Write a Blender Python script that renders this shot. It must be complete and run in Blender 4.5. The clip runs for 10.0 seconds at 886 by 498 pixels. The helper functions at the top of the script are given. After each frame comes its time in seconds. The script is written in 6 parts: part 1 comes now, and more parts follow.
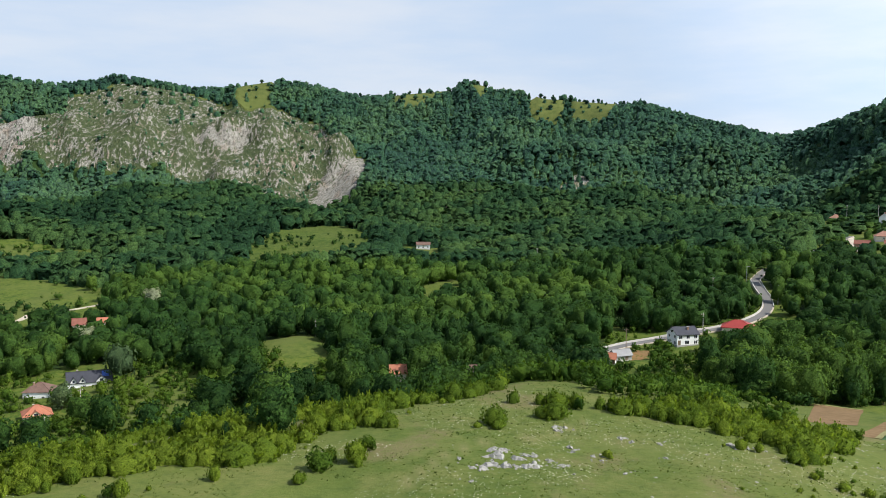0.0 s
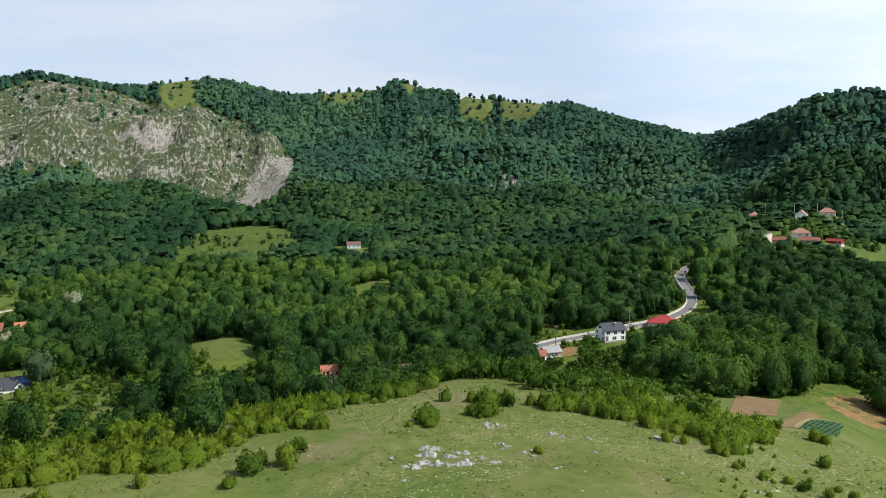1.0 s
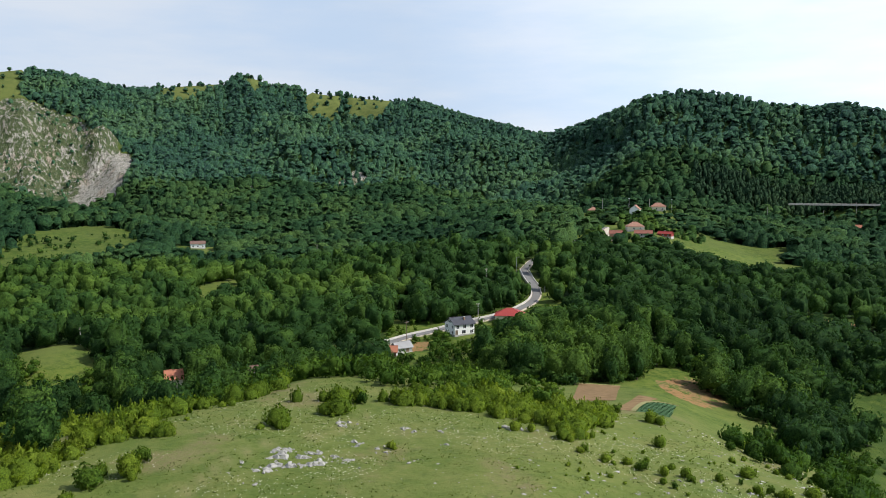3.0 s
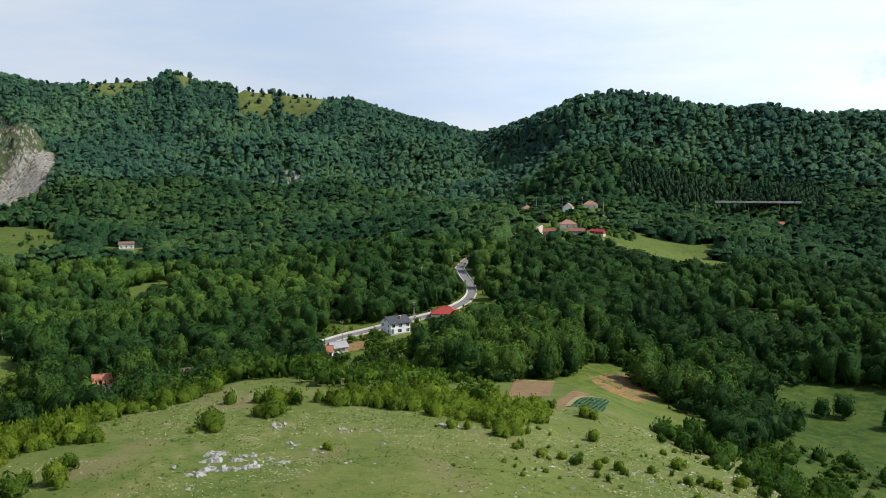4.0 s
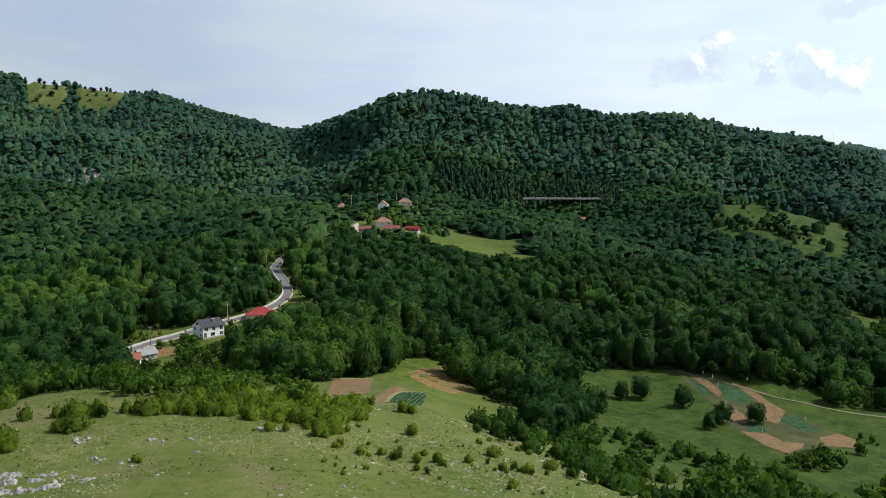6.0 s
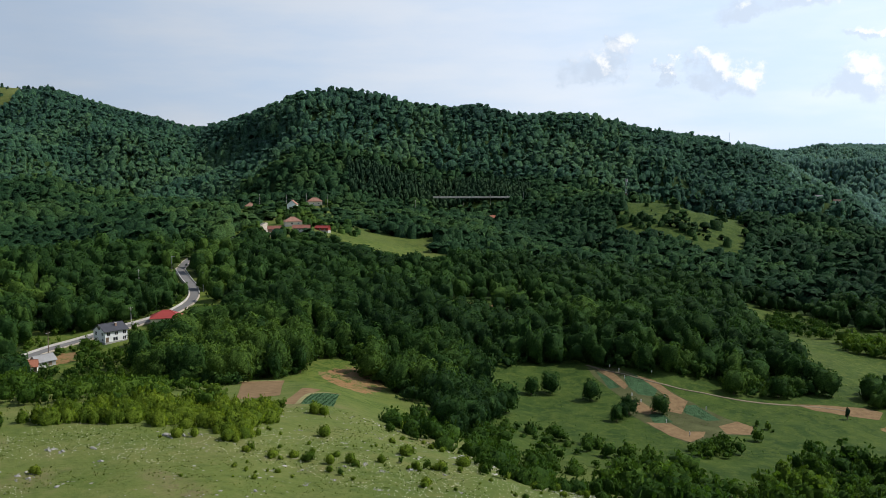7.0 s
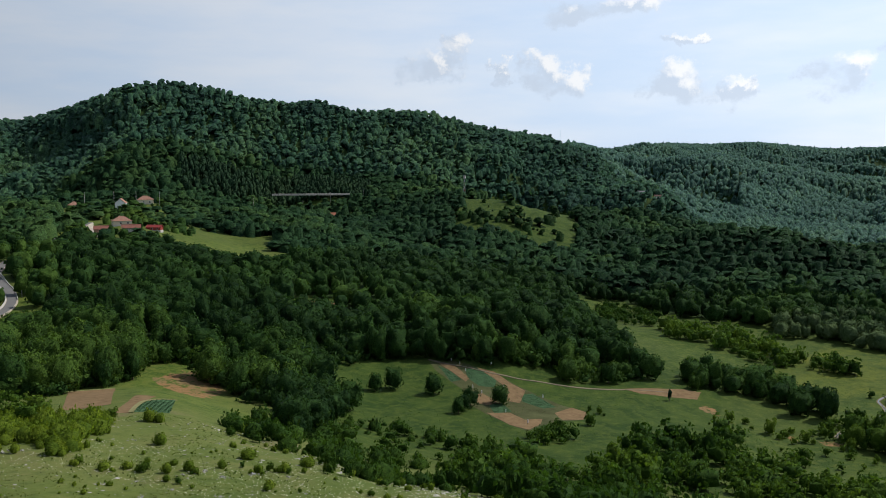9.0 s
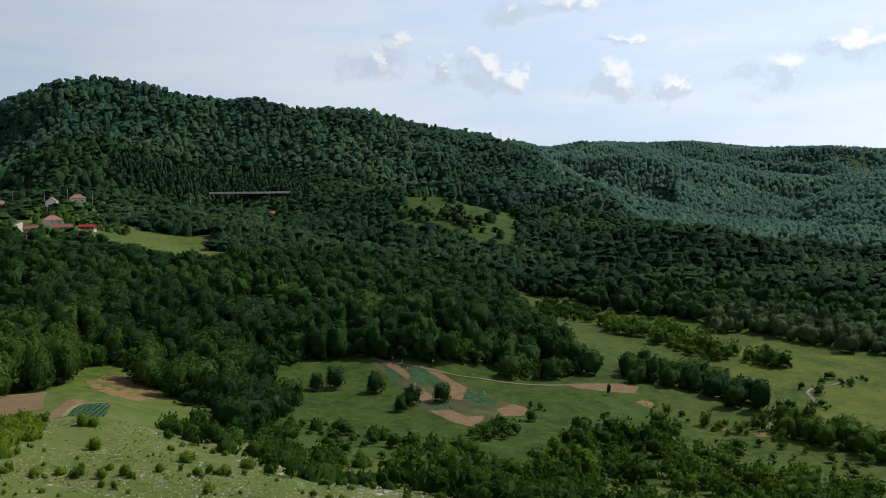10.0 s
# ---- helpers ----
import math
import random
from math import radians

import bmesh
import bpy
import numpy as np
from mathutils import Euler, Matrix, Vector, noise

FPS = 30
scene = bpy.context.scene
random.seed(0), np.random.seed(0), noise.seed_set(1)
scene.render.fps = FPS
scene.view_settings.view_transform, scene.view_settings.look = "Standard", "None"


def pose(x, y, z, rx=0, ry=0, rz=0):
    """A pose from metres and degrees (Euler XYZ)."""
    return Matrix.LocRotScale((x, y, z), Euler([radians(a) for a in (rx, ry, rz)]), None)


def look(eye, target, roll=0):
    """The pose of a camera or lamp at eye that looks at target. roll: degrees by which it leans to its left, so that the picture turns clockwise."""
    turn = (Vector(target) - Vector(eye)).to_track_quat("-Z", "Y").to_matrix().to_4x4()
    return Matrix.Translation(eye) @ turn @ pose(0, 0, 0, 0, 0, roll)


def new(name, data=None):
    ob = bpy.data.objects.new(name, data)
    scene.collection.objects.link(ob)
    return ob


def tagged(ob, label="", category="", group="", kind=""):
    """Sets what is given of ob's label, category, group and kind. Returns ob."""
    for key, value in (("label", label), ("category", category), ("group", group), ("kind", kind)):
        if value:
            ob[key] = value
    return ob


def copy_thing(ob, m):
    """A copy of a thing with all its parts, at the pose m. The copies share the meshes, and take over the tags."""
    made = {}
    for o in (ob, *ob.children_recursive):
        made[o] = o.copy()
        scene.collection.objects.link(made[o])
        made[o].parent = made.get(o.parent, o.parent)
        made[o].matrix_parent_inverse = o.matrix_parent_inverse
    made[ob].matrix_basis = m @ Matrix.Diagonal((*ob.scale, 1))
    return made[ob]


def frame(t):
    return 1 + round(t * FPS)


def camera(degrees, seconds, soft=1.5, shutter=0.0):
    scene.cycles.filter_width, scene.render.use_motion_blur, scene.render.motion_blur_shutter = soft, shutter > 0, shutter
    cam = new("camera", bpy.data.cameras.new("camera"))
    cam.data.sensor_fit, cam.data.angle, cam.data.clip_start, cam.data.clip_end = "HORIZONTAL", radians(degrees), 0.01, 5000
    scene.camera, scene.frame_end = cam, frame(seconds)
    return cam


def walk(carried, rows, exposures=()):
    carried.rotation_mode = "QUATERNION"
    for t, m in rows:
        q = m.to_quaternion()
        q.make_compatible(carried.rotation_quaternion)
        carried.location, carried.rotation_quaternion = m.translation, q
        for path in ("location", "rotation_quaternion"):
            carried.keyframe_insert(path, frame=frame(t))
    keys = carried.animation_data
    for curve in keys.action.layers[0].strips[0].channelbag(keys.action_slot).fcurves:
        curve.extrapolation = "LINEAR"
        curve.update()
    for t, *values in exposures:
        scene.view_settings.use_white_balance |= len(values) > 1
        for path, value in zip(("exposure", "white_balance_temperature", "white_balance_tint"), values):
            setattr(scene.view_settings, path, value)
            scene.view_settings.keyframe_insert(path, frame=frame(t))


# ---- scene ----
UNIT = 1.22  # metres in one unit of the plan
cam = camera(54.64, 10.0, soft=0.45)
# the hover: seconds, turn to the left, tilt and lean in degrees
HOVER = [
    (0.0, 0.00, -4.46, -0.27),
    (0.5, -2.29, -4.48, -0.19),
    (1.0, -4.63, -4.50, -0.18),
    (1.5, -7.08, -4.54, -0.14),
    (2.0, -9.95, -4.59, -0.12),
    (2.5, -12.79, -4.63, -0.07),
    (2.7, -13.58, -4.65, -0.06),
    (3.8, -17.98, -4.76, -0.00),
    (4.0, -19.00, -4.77, 0.01),
    (4.5, -21.81, -4.80, 0.03),
    (5.0, -25.04, -4.84, 0.06),
    (5.5, -28.39, -4.85, 0.07),
    (5.7, -29.53, -4.88, 0.08),
    (6.8, -36.09, -4.98, 0.11),
    (7.0, -37.24, -5.00, 0.13),
    (7.5, -40.57, -5.06, 0.15),
    (8.0, -43.50, -5.10, 0.13),
    (8.5, -45.92, -5.15, 0.12),
    (9.0, -47.86, -5.22, 0.12),
    (9.5, -49.77, -5.30, 0.13),
    (10.0, -51.80, -5.36, 0.10),
]
walk(cam, [(t, pose(0, 0, 60.0 * UNIT, 0, 0, yaw) @ pose(0, 0, 0, pitch, 0, 0) @ pose(0, 0, 0, 0, roll, 0) @ pose(0, 0, 0, 90, 0, 0))
           for t, yaw, pitch, roll in HOVER],
     exposures=[(0.0, 0.06), (2.5, 0.02), (5.0, -0.16), (5.5, -0.23), (7.5, -0.48), (9.0, -0.62), (10.0, -0.66)])

# ---------------------------------------------------------------- daylight
SUN_BEARING, SUN_HEIGHT = 110.0, 46.0
world = bpy.data.worlds.new("daylight")
scene.world = world
world.use_nodes = True
wn, wl = world.node_tree.nodes, world.node_tree.links
wn.clear()
w_out, w_bg = wn.new("ShaderNodeOutputWorld"), wn.new("ShaderNodeBackground")
w_sky = wn.new("ShaderNodeTexSky")
w_sky.sky_type, w_sky.sun_disc = "NISHITA", False
w_sky.sun_elevation, w_sky.sun_rotation = radians(SUN_HEIGHT), radians(SUN_BEARING)
w_sky.air_density, w_sky.dust_density, w_sky.ozone_density = 1.0, 1.2, 1.5
w_bg.inputs["Strength"].default_value = 0.11


def wmath(kind, a, b=None, clamp=False):
    n = wn.new("ShaderNodeMath")
    n.operation, n.use_clamp = kind, clamp
    for i, q in enumerate((a, b)):
        if q is None:
            continue
        if isinstance(q, (int, float)):
            n.inputs[i].default_value = q
        else:
            wl.new(q, n.inputs[i])
    return n.outputs[0]


def wnoise(vector, scale, detail, stretch):
    m = wn.new("ShaderNodeMapping")
    m.inputs["Scale"].default_value = stretch
    wl.new(vector, m.inputs["Vector"])
    n = wn.new("ShaderNodeTexNoise")
    n.inputs["Scale"].default_value, n.inputs["Detail"].default_value = scale, detail
    n.inputs["Roughness"].default_value = 0.55
    wl.new(m.outputs[0], n.inputs["Vector"])
    return n.outputs["Fac"]


def wramp(value, low, high):
    n = wn.new("ShaderNodeMapRange")
    n.interpolation_type = "SMOOTHSTEP"
    n.inputs["From Min"].default_value, n.inputs["From Max"].default_value = low, high
    wl.new(value, n.inputs["Value"])
    return n.outputs[0]


def wmix(fac, a, b):
    n = wn.new("ShaderNodeMix")
    n.data_type = "RGBA"
    for socket, q in ((n.inputs[0], fac), (n.inputs[6], a), (n.inputs[7], b)):
        if isinstance(q, tuple):
            socket.default_value = q
        elif isinstance(q, float):
            socket.default_value = q
        else:
            wl.new(q, socket)
    return n.outputs[2]


w_dir = wn.new("ShaderNodeTexCoord").outputs["Generated"]
# a thin bright veil all over the sky, streaked by the wind
veil = wramp(wnoise(w_dir, 3.0, 6.0, (1.0, 1.0, 5.0)), 0.30, 0.72)
thin = wmix(veil, (6.2, 7.7, 9.9, 1.0), (8.1, 8.8, 9.9, 1.0))
w_split = wn.new("ShaderNodeSeparateXYZ")
wl.new(w_dir, w_split.inputs[0])
# the veil is thick low over the hills and opens to blue overhead
sky_colour = wmix(wmath("SUBTRACT", 0.88, wmath("MULTIPLY", wramp(w_split.outputs["Z"], 0.22, 0.75), 0.70)), w_sky.outputs[0], thin)
# low cumulus: bearing, degrees over the level, half width and half height in degrees
CUMULUS = [(46.8, 6.8, 3.0, 1.5), (48.7, 7.8, 1.6, 1.4), (54.8, 6.4, 2.2, 1.6), (52.0, 6.4, 1.0, 0.9), (63.5, 5.4, 2.6, 1.9), (66.6, 5.0, 1.5, 1.2),
           (72.5, 5.8, 3.0, 1.7), (64.2, 8.2, 1.6, 0.6), (76.9, 7.4, 3.2, 1.3), (58.5, 10.5, 4.8, 1.1), (86.0, 7.0, 4.0, 2.0), (95.0, 9.0, 5.0, 2.4),
           (104.0, 6.0, 4.0, 1.6)]
warp = wn.new("ShaderNodeTexNoise")
warp.inputs["Scale"].default_value, warp.inputs["Detail"].default_value, warp.inputs["Roughness"].default_value = 16.0, 8.0, 0.66
wl.new(w_dir, warp.inputs["Vector"])
shift = wn.new("ShaderNodeVectorMath")
shift.operation = "MULTIPLY_ADD"
wl.new(warp.outputs["Color"], shift.inputs[0])
shift.inputs[1].default_value, shift.inputs[2].default_value = (0.17, 0.17, 0.09), (-0.085, -0.085, -0.045)
bent = wn.new("ShaderNodeVectorMath")
wl.new(w_dir, bent.inputs[0]), wl.new(shift.outputs[0], bent.inputs[1])
puff = wramp(wnoise(w_dir, 22.0, 8.0, (1.0, 1.0, 1.5)), 0.28, 0.72)
body, glow = None, None
for bearing, up, wide, high in CUMULUS:
    centre = Vector((math.sin(radians(bearing)) * math.cos(radians(up)), math.cos(radians(bearing)) * math.cos(radians(up)), math.sin(radians(up))))
    side = Vector((math.cos(radians(bearing)), -math.sin(radians(bearing)), 0.0))
    off = wn.new("ShaderNodeVectorMath")
    off.operation = "SUBTRACT"
    wl.new(bent.outputs[0], off.inputs[0])
    off.inputs[1].default_value = centre
    along = []
    for axis, half in ((side, wide), (side.cross(centre), high)):
        dot = wn.new("ShaderNodeVectorMath")
        dot.operation = "DOT_PRODUCT"
        wl.new(off.outputs[0], dot.inputs[0])
        dot.inputs[1].default_value = axis / math.sin(radians(half))
        along.append(dot.outputs["Value"])
    spread = wmath("SUBTRACT", 1.0, wmath("ADD", wmath("MULTIPLY", along[0], along[0]), wmath("MULTIPLY", along[1], along[1])), True)
    # the side towards the sun and the tops are lit, the rest is its own shade
    shine = wmath("MULTIPLY", spread, wmath("ADD", wmath("MULTIPLY", along[0], 0.55), wmath("MULTIPLY", along[1], 0.75)))
    body = spread if body is None else wmath("MAXIMUM", body, spread)
    glow = shine if glow is None else wmath("ADD", glow, shine)
density = wmath("ADD", wmath("MULTIPLY", body, 0.7), wmath("MULTIPLY", puff, 0.9))
cover = wmath("MULTIPLY", wmath("MULTIPLY", wramp(density, 0.5, 1.25), wramp(body, 0.0, 0.7)), 0.8)
lit = wramp(wmath("ADD", glow, wmath("MULTIPLY", wmath("SUBTRACT", puff, 0.5), 0.35)), 0.0, 0.36)
sky_colour = wmix(cover, sky_colour, wmix(lit, (5.7, 6.6, 7.9, 1.0), (9.7, 9.7, 9.7, 1.0)))
# the haze is brighter towards the sun
sunward = wn.new("ShaderNodeVectorMath")
sunward.operation = "DOT_PRODUCT"
wl.new(w_dir, sunward.inputs[0])
sunward.inputs[1].default_value = (math.sin(radians(SUN_BEARING)), math.cos(radians(SUN_BEARING)), 0.25)
gain = wn.new("ShaderNodeMapRange")
for key, q in (("From Min", -0.10), ("From Max", 0.86), ("To Min", 0.85), ("To Max", 1.60)):
    gain.inputs[key].default_value = q
wl.new(sunward.outputs["Value"], gain.inputs["Value"])
scaled = wn.new("ShaderNodeVectorMath")
scaled.operation = "SCALE"
wl.new(sky_colour, scaled.inputs[0])
wl.new(gain.outputs[0], scaled.inputs["Scale"])
sky_colour = scaled.outputs[0]
wl.new(sky_colour, w_bg.inputs["Color"])
wl.new(w_bg.outputs[0], w_out.inputs["Surface"])

sun_data = bpy.data.lights.new("sun", "SUN")
sun_data.energy, sun_data.angle, sun_data.color = 5.0, radians(0.6), (1.0, 0.965, 0.89)
sun = new("sun", sun_data)
sun.matrix_world = look((400 * math.sin(radians(SUN_BEARING)), 400 * math.cos(radians(SUN_BEARING)), 420 * math.tan(radians(SUN_HEIGHT))), (0, 0, 0))


# ---------------------------------------------------------------- the lie of the land
# Heights are told along belts that ring the hover point: bearing (degrees east of north), then for each
# belt its distance and its height in metres; between belts the ground runs in smooth curves.
EYE = 60.0
BEARINGS = [-60, -30, -24, -18, -9, 0, 6, 12, 16, 21, 28, 36, 44, 52, 60, 70, 80, 110, 200]
NEAR = [(75, 25.5), (75, 26), (75, 26), (75, 26), (75, 26), (75, 26.5), (75, 26.5), (75, 26.5), (75, 26.5), (75, 26),
        (75, 25), (75, 24.5), (75, 24.5), (75, 24), (70, 23), (70, 22), (70, 22), (75, 22), (75, 24)]
BROW = [(110, 24), (112, 25), (114, 25.1), (118, 25.3), (119, 25.7), (126, 26), (144, 25.5), (146, 25), (142, 24.6), (138, 23.5),
        (132, 22), (112, 21.5), (100, 21), (100, 19), (100, 17), (100, 15), (100, 14), (100, 14), (100, 20)]
SHOULDER = [(160, 0), (160, 1), (160, 2), (160, 5), (165, 9), (175, 13), (190, 14), (195, 14), (190, 14.5), (190, 13),
            (188, 14), (165, 10.5), (150, 5), (150, 2), (155, -1), (155, -3), (155, -4), (155, -4), (160, 4)]
HOLLOW = [(260, -12), (260, -11), (255, -10), (250, -7), (240, -3), (240, 0), (240, 2), (250, 2), (250, 3), (240, 6),
          (225, 7), (225, 2), (230, -5), (235, -7), (255, -9), (280, -14), (280, -14), (280, -14), (260, -8)]
RISE = [(360, -10), (360, -8), (350, -6), (340, -2), (320, 1), (320, 2), (310, 4), (300, 5), (298, 5.5), (350, 9),
        (330, 12), (320, 6), (320, 0), (320, 3), (350, -9), (400, -14), (400, -14), (400, -14), (360, 0)]
MIDDLE = [(500, 0), (480, 0), (470, 2), (450, 5), (430, 8), (420, 9), (420, 11), (400, 11), (390, 12), (420, 16),
          (430, 17), (430, 9), (420, 8), (420, 0), (450, -13), (480, -9), (480, -12), (480, -12), (480, 6)]
BENCH = [(680, 24), (680, 22), (660, 20), (640, 22), (620, 18), (600, 15), (600, 20), (580, 21), (560, 23), (560, 27),
         (525, 31), (530, 17), (560, 3), (560, -1), (600, -9), (620, -12), (620, -14), (620, -12), (600, 14)]
FOOT = [(900, 70), (900, 68), (880, 62), (860, 54), (820, 44), (760, 33), (760, 32), (740, 32), (740, 32), (740, 34),
        (730, 40), (740, 36), (760, 37), (720, 33), (760, 12), (900, -12), (900, -14), (900, -10), (900, 40)]
CREST_AT = [1250, 1250, 1250, 1240, 1260, 1300, 1280, 1260, 1240, 1150, 950, 950, 960, 1010, 2200, 2500, 2600, 2600, 1300]
# the skyline: bearing, and degrees that the tree tops of the crest stand over the level
SKYLINE = [
    (-60, 5), (-34, 5.9), (-27.1, 6.16), (-25.6, 5.92), (-24, 5.83), (-22.5, 6.05), (-20.5, 6.5), (-18.9, 6.3), (-16.5, 6),
    (-14.1, 5.95), (-12.3, 6.3), (-10.5, 6.6), (-8.7, 6.35), (-6.9, 5.95), (-5.8, 5.68), (-3.5, 5.7), (-2.1, 5.85), (0.5, 6.1),
    (1.3, 6.76), (2.4, 6.45), (3.2, 6.2), (5, 6.03), (6.5, 5.58), (8, 5.46), (10.2, 5.26), (11.6, 5.17), (13, 5.29),
    (14.1, 4.84), (15.15, 4.47), (18.3, 3.7), (20.6, 3.12), (21.4, 3.04), (23.5, 3.62), (25.1, 4.15), (27.4, 5.15), (30.1, 5.56),
    (32.7, 5.32), (35, 4.79)]
SKYLINE += [
    (37.2, 4.47), (40, 4.5), (41.8, 3.97), (43.6, 3.93), (46.8, 3.9), (48.3, 3.47), (50.5, 2.85), (55, 2.28), (57.3, 1.72),
    (58.9, 1.41), (62.4, 1.8), (65.3, 1.66), (68, 1.75), (71.8, 1.32), (76, 1.34), (79, 1.17), (110, 1.2), (200, 3)]
RIDGES = [
    (620, [58, 62, 64, 67, 69, 72, 75, 78, 82], [-8, 7, 12, 15, 15, 10, -1, -12, -22], 0.26, 0.30),
    (1100, [53, 55, 57.6, 59.9, 61.7, 63.5, 66.4, 68.5, 71], [98, 95, 79, 57, 43, 29, 8, -12, -40], 0.24, 0.35),
    (1500, [57, 59.1, 61.7, 65.3, 68.8, 72.2, 75.4, 79, 84], [80, 89, 76, 85, 66, 52, 43, 52, 60], 0.18, 0.30),
    (1250, [71, 72.3, 73.9, 75.5, 77, 79, 84], [-40, -14, 6, 23, 39, 48, 60], 0.22, 0.35),
]
BELTS = [NEAR, BROW, SHOULDER, HOLLOW, RISE, MIDDLE, BENCH, FOOT]


CREST_FIELDS = [(-13.8, -11.2), (-3.6, 0.4), (1.9, 2.8), (5.8, 8.0), (8.3, 11.3)]


def ring(bearing, values):
    """Values told at BEARINGS, eased round the ring."""
    b = np.asarray(BEARINGS + [BEARINGS[0] + 360.0])
    v = np.asarray(list(values) + [values[0]], float)
    a = (np.asarray(bearing, float) + 60.0) % 360.0 - 60.0
    i = np.clip(np.searchsorted(b, a, side="right") - 1, 0, len(b) - 2)
    u = (a - b[i]) / (b[i + 1] - b[i])
    u = 0.5 * u + 0.5 * u * u * (3 - 2 * u)
    return v[i] * (1 - u) + v[i + 1] * u


def value_noise(x, y, seed):
    """Smooth noise from -1 to 1 on a unit lattice."""
    xi, yi = np.floor(x).astype(np.int64), np.floor(y).astype(np.int64)
    u, v = x - xi, y - yi
    u, v = u * u * (3 - 2 * u), v * v * (3 - 2 * v)

    def corner(i, j):
        h = (i * 374761393 + j * 668265263 + seed * 974634777) & 0xFFFFFFFF
        h = ((h ^ (h >> 13)) * 1274126177) & 0xFFFFFFFF
        return ((h ^ (h >> 16)) & 0xFFFF) / 32767.5 - 1.0
    a, b = corner(xi, yi), corner(xi + 1, yi)
    c, d = corner(xi, yi + 1), corner(xi + 1, yi + 1)
    return (a * (1 - u) + b * u) * (1 - v) + (c * (1 - u) + d * u) * v


def fractal(x, y, scale, seed, octaves=4):
    total, amp = np.zeros_like(np.asarray(x, float)), 0.5
    for k in range(octaves):
        total += amp * value_noise(np.asarray(x) / scale * 2 ** k, np.asarray(y) / scale * 2 ** k, seed + k)
        amp *= 0.5
    return total


def land(x, y):
    """The height of the ground at a place of the plan."""
    x, y = np.asarray(x, float), np.asarray(y, float)
    r = np.maximum(np.hypot(x, y), 1.0)
    a = np.degrees(np.arctan2(x, y))
    a = (a + 60.0) % 360.0 - 60.0
    crest_d = ring(a, CREST_AT)
    sky_b, sky_e = np.array([s[0] for s in SKYLINE] + [300.0]), np.array([s[1] for s in SKYLINE] + [4.6])
    trees = np.where(crest_d > 1800, 8.0, 9.0)
    for low, high in CREST_FIELDS:
        trees = np.where((a > low) & (a < high), 2.0, trees)
    crest_z = EYE + crest_d * np.tan(np.radians(np.interp(a, sky_b, sky_e))) - trees
    ds, zs = [np.full_like(r, 0.9)], [np.full_like(r, 26.0)]
    for belt in BELTS:
        ds.append(ring(a, [q[0] for q in belt]))
        zs.append(ring(a, [q[1] for q in belt]))
    upper_d = ds[-1] + (crest_d - ds[-1]) * 0.72
    upper_z = zs[-1] + (crest_z - zs[-1]) * np.where(crest_d > 1800, 0.45, 0.62)
    ds += [upper_d, crest_d, crest_d + 60, crest_d * 1.25 + 60, crest_d * 1.25 + 2500]
    zs += [upper_z, crest_z, crest_z - 4, crest_z - 45 - 0.02 * crest_d, crest_z - 150]
    d, z = np.array(ds), np.array(zs)
    slope = (z[1:] - z[:-1]) / (d[1:] - d[:-1])
    tangent = np.zeros_like(z)
    s0, s1 = slope[:-1], slope[1:]
    w0, w1 = (d[2:] - d[1:-1]), (d[1:-1] - d[:-2])
    same = s0 * s1 > 0
    blend = (w0 * s0 + w1 * s1) / (w0 + w1)
    limit = 2.5 * np.minimum(abs(s0), abs(s1))
    tangent[1:-1] = np.where(same, np.sign(s0) * np.minimum(abs(blend), limit), 0.0)
    tangent[0], tangent[-1] = slope[0], slope[-1]
    tangent[-4] = slope[-5] * 0.7
    out = np.array(z[-1])
    for k in range(len(d) - 1):
        h = d[k + 1] - d[k]
        t = np.clip((r - d[k]) / h, 0, 1)
        piece = ((2 * t ** 3 - 3 * t ** 2 + 1) * z[k] + (t ** 3 - 2 * t ** 2 + t) * h * tangent[k]
                 + (-2 * t ** 3 + 3 * t ** 2) * z[k + 1] + (t ** 3 - t ** 2) * h * tangent[k + 1])
        out = np.where((r >= d[k]) & (r <= d[k + 1]), piece, out)
    # the bare limestone spur: its top line by bearing, a steep face towards the valley, a gentle back
    spur_b = np.array([-40, -30, -24, -20.5, -16, -11, -8.5, -6.3, -5.0, -4.0, -2.0])
    spur_z = np.array([120, 136, 150, 159, 148, 150, 131, 108, 76, 40, 0])
    top = np.where((a > -45) & (a < -1), np.interp(a, spur_b, spur_z), -50)
    crag = 34 * (abs(fractal(x * 1.5, y * 0.55, 75, 71, 4)) * 2 - 0.4) + 10 * fractal(x * 2.4, y, 40, 75, 3)
    front = top - np.clip(1000 + crag - r, 0, None) * 0.95 - np.clip(r - 1000, 0, None) * 0.3
    out = np.where((r > 820) & (r < 1230), np.maximum(out, front), out)
    # lower ridges that stand before one another in the east: distance, bearings, top heights, fall to the front and to the back
    calm = np.ones_like(r)
    for at, spread, tops, fall, back in RIDGES:
        calm = np.where((a > spread[0] - 4) & (a < spread[-1] + 20), np.minimum(calm, 1 - np.exp(-((r - at) / 110.0) ** 2)), calm)
        top = np.interp(a, spread, tops, left=-60, right=tops[-1])
        shape = top - np.clip(at - r, 0, None) * fall - np.clip(r - at, 0, None) * back
        shape -= 4.0 * np.exp(-((r - at) / 14.0) ** 2)
        out = np.where((a > spread[0] - 2) & (a < spread[-1] + 20), np.maximum(out, shape), out)
    # swells under the valley woods, left out where fields, houses and road are fitted to the view
    level = np.zeros_like(r)
    for hx, hy, reach in FITTED_GROUND:
        level = np.maximum(level, np.exp(-((x - hx) ** 2 + (y - hy) ** 2) / reach ** 2))
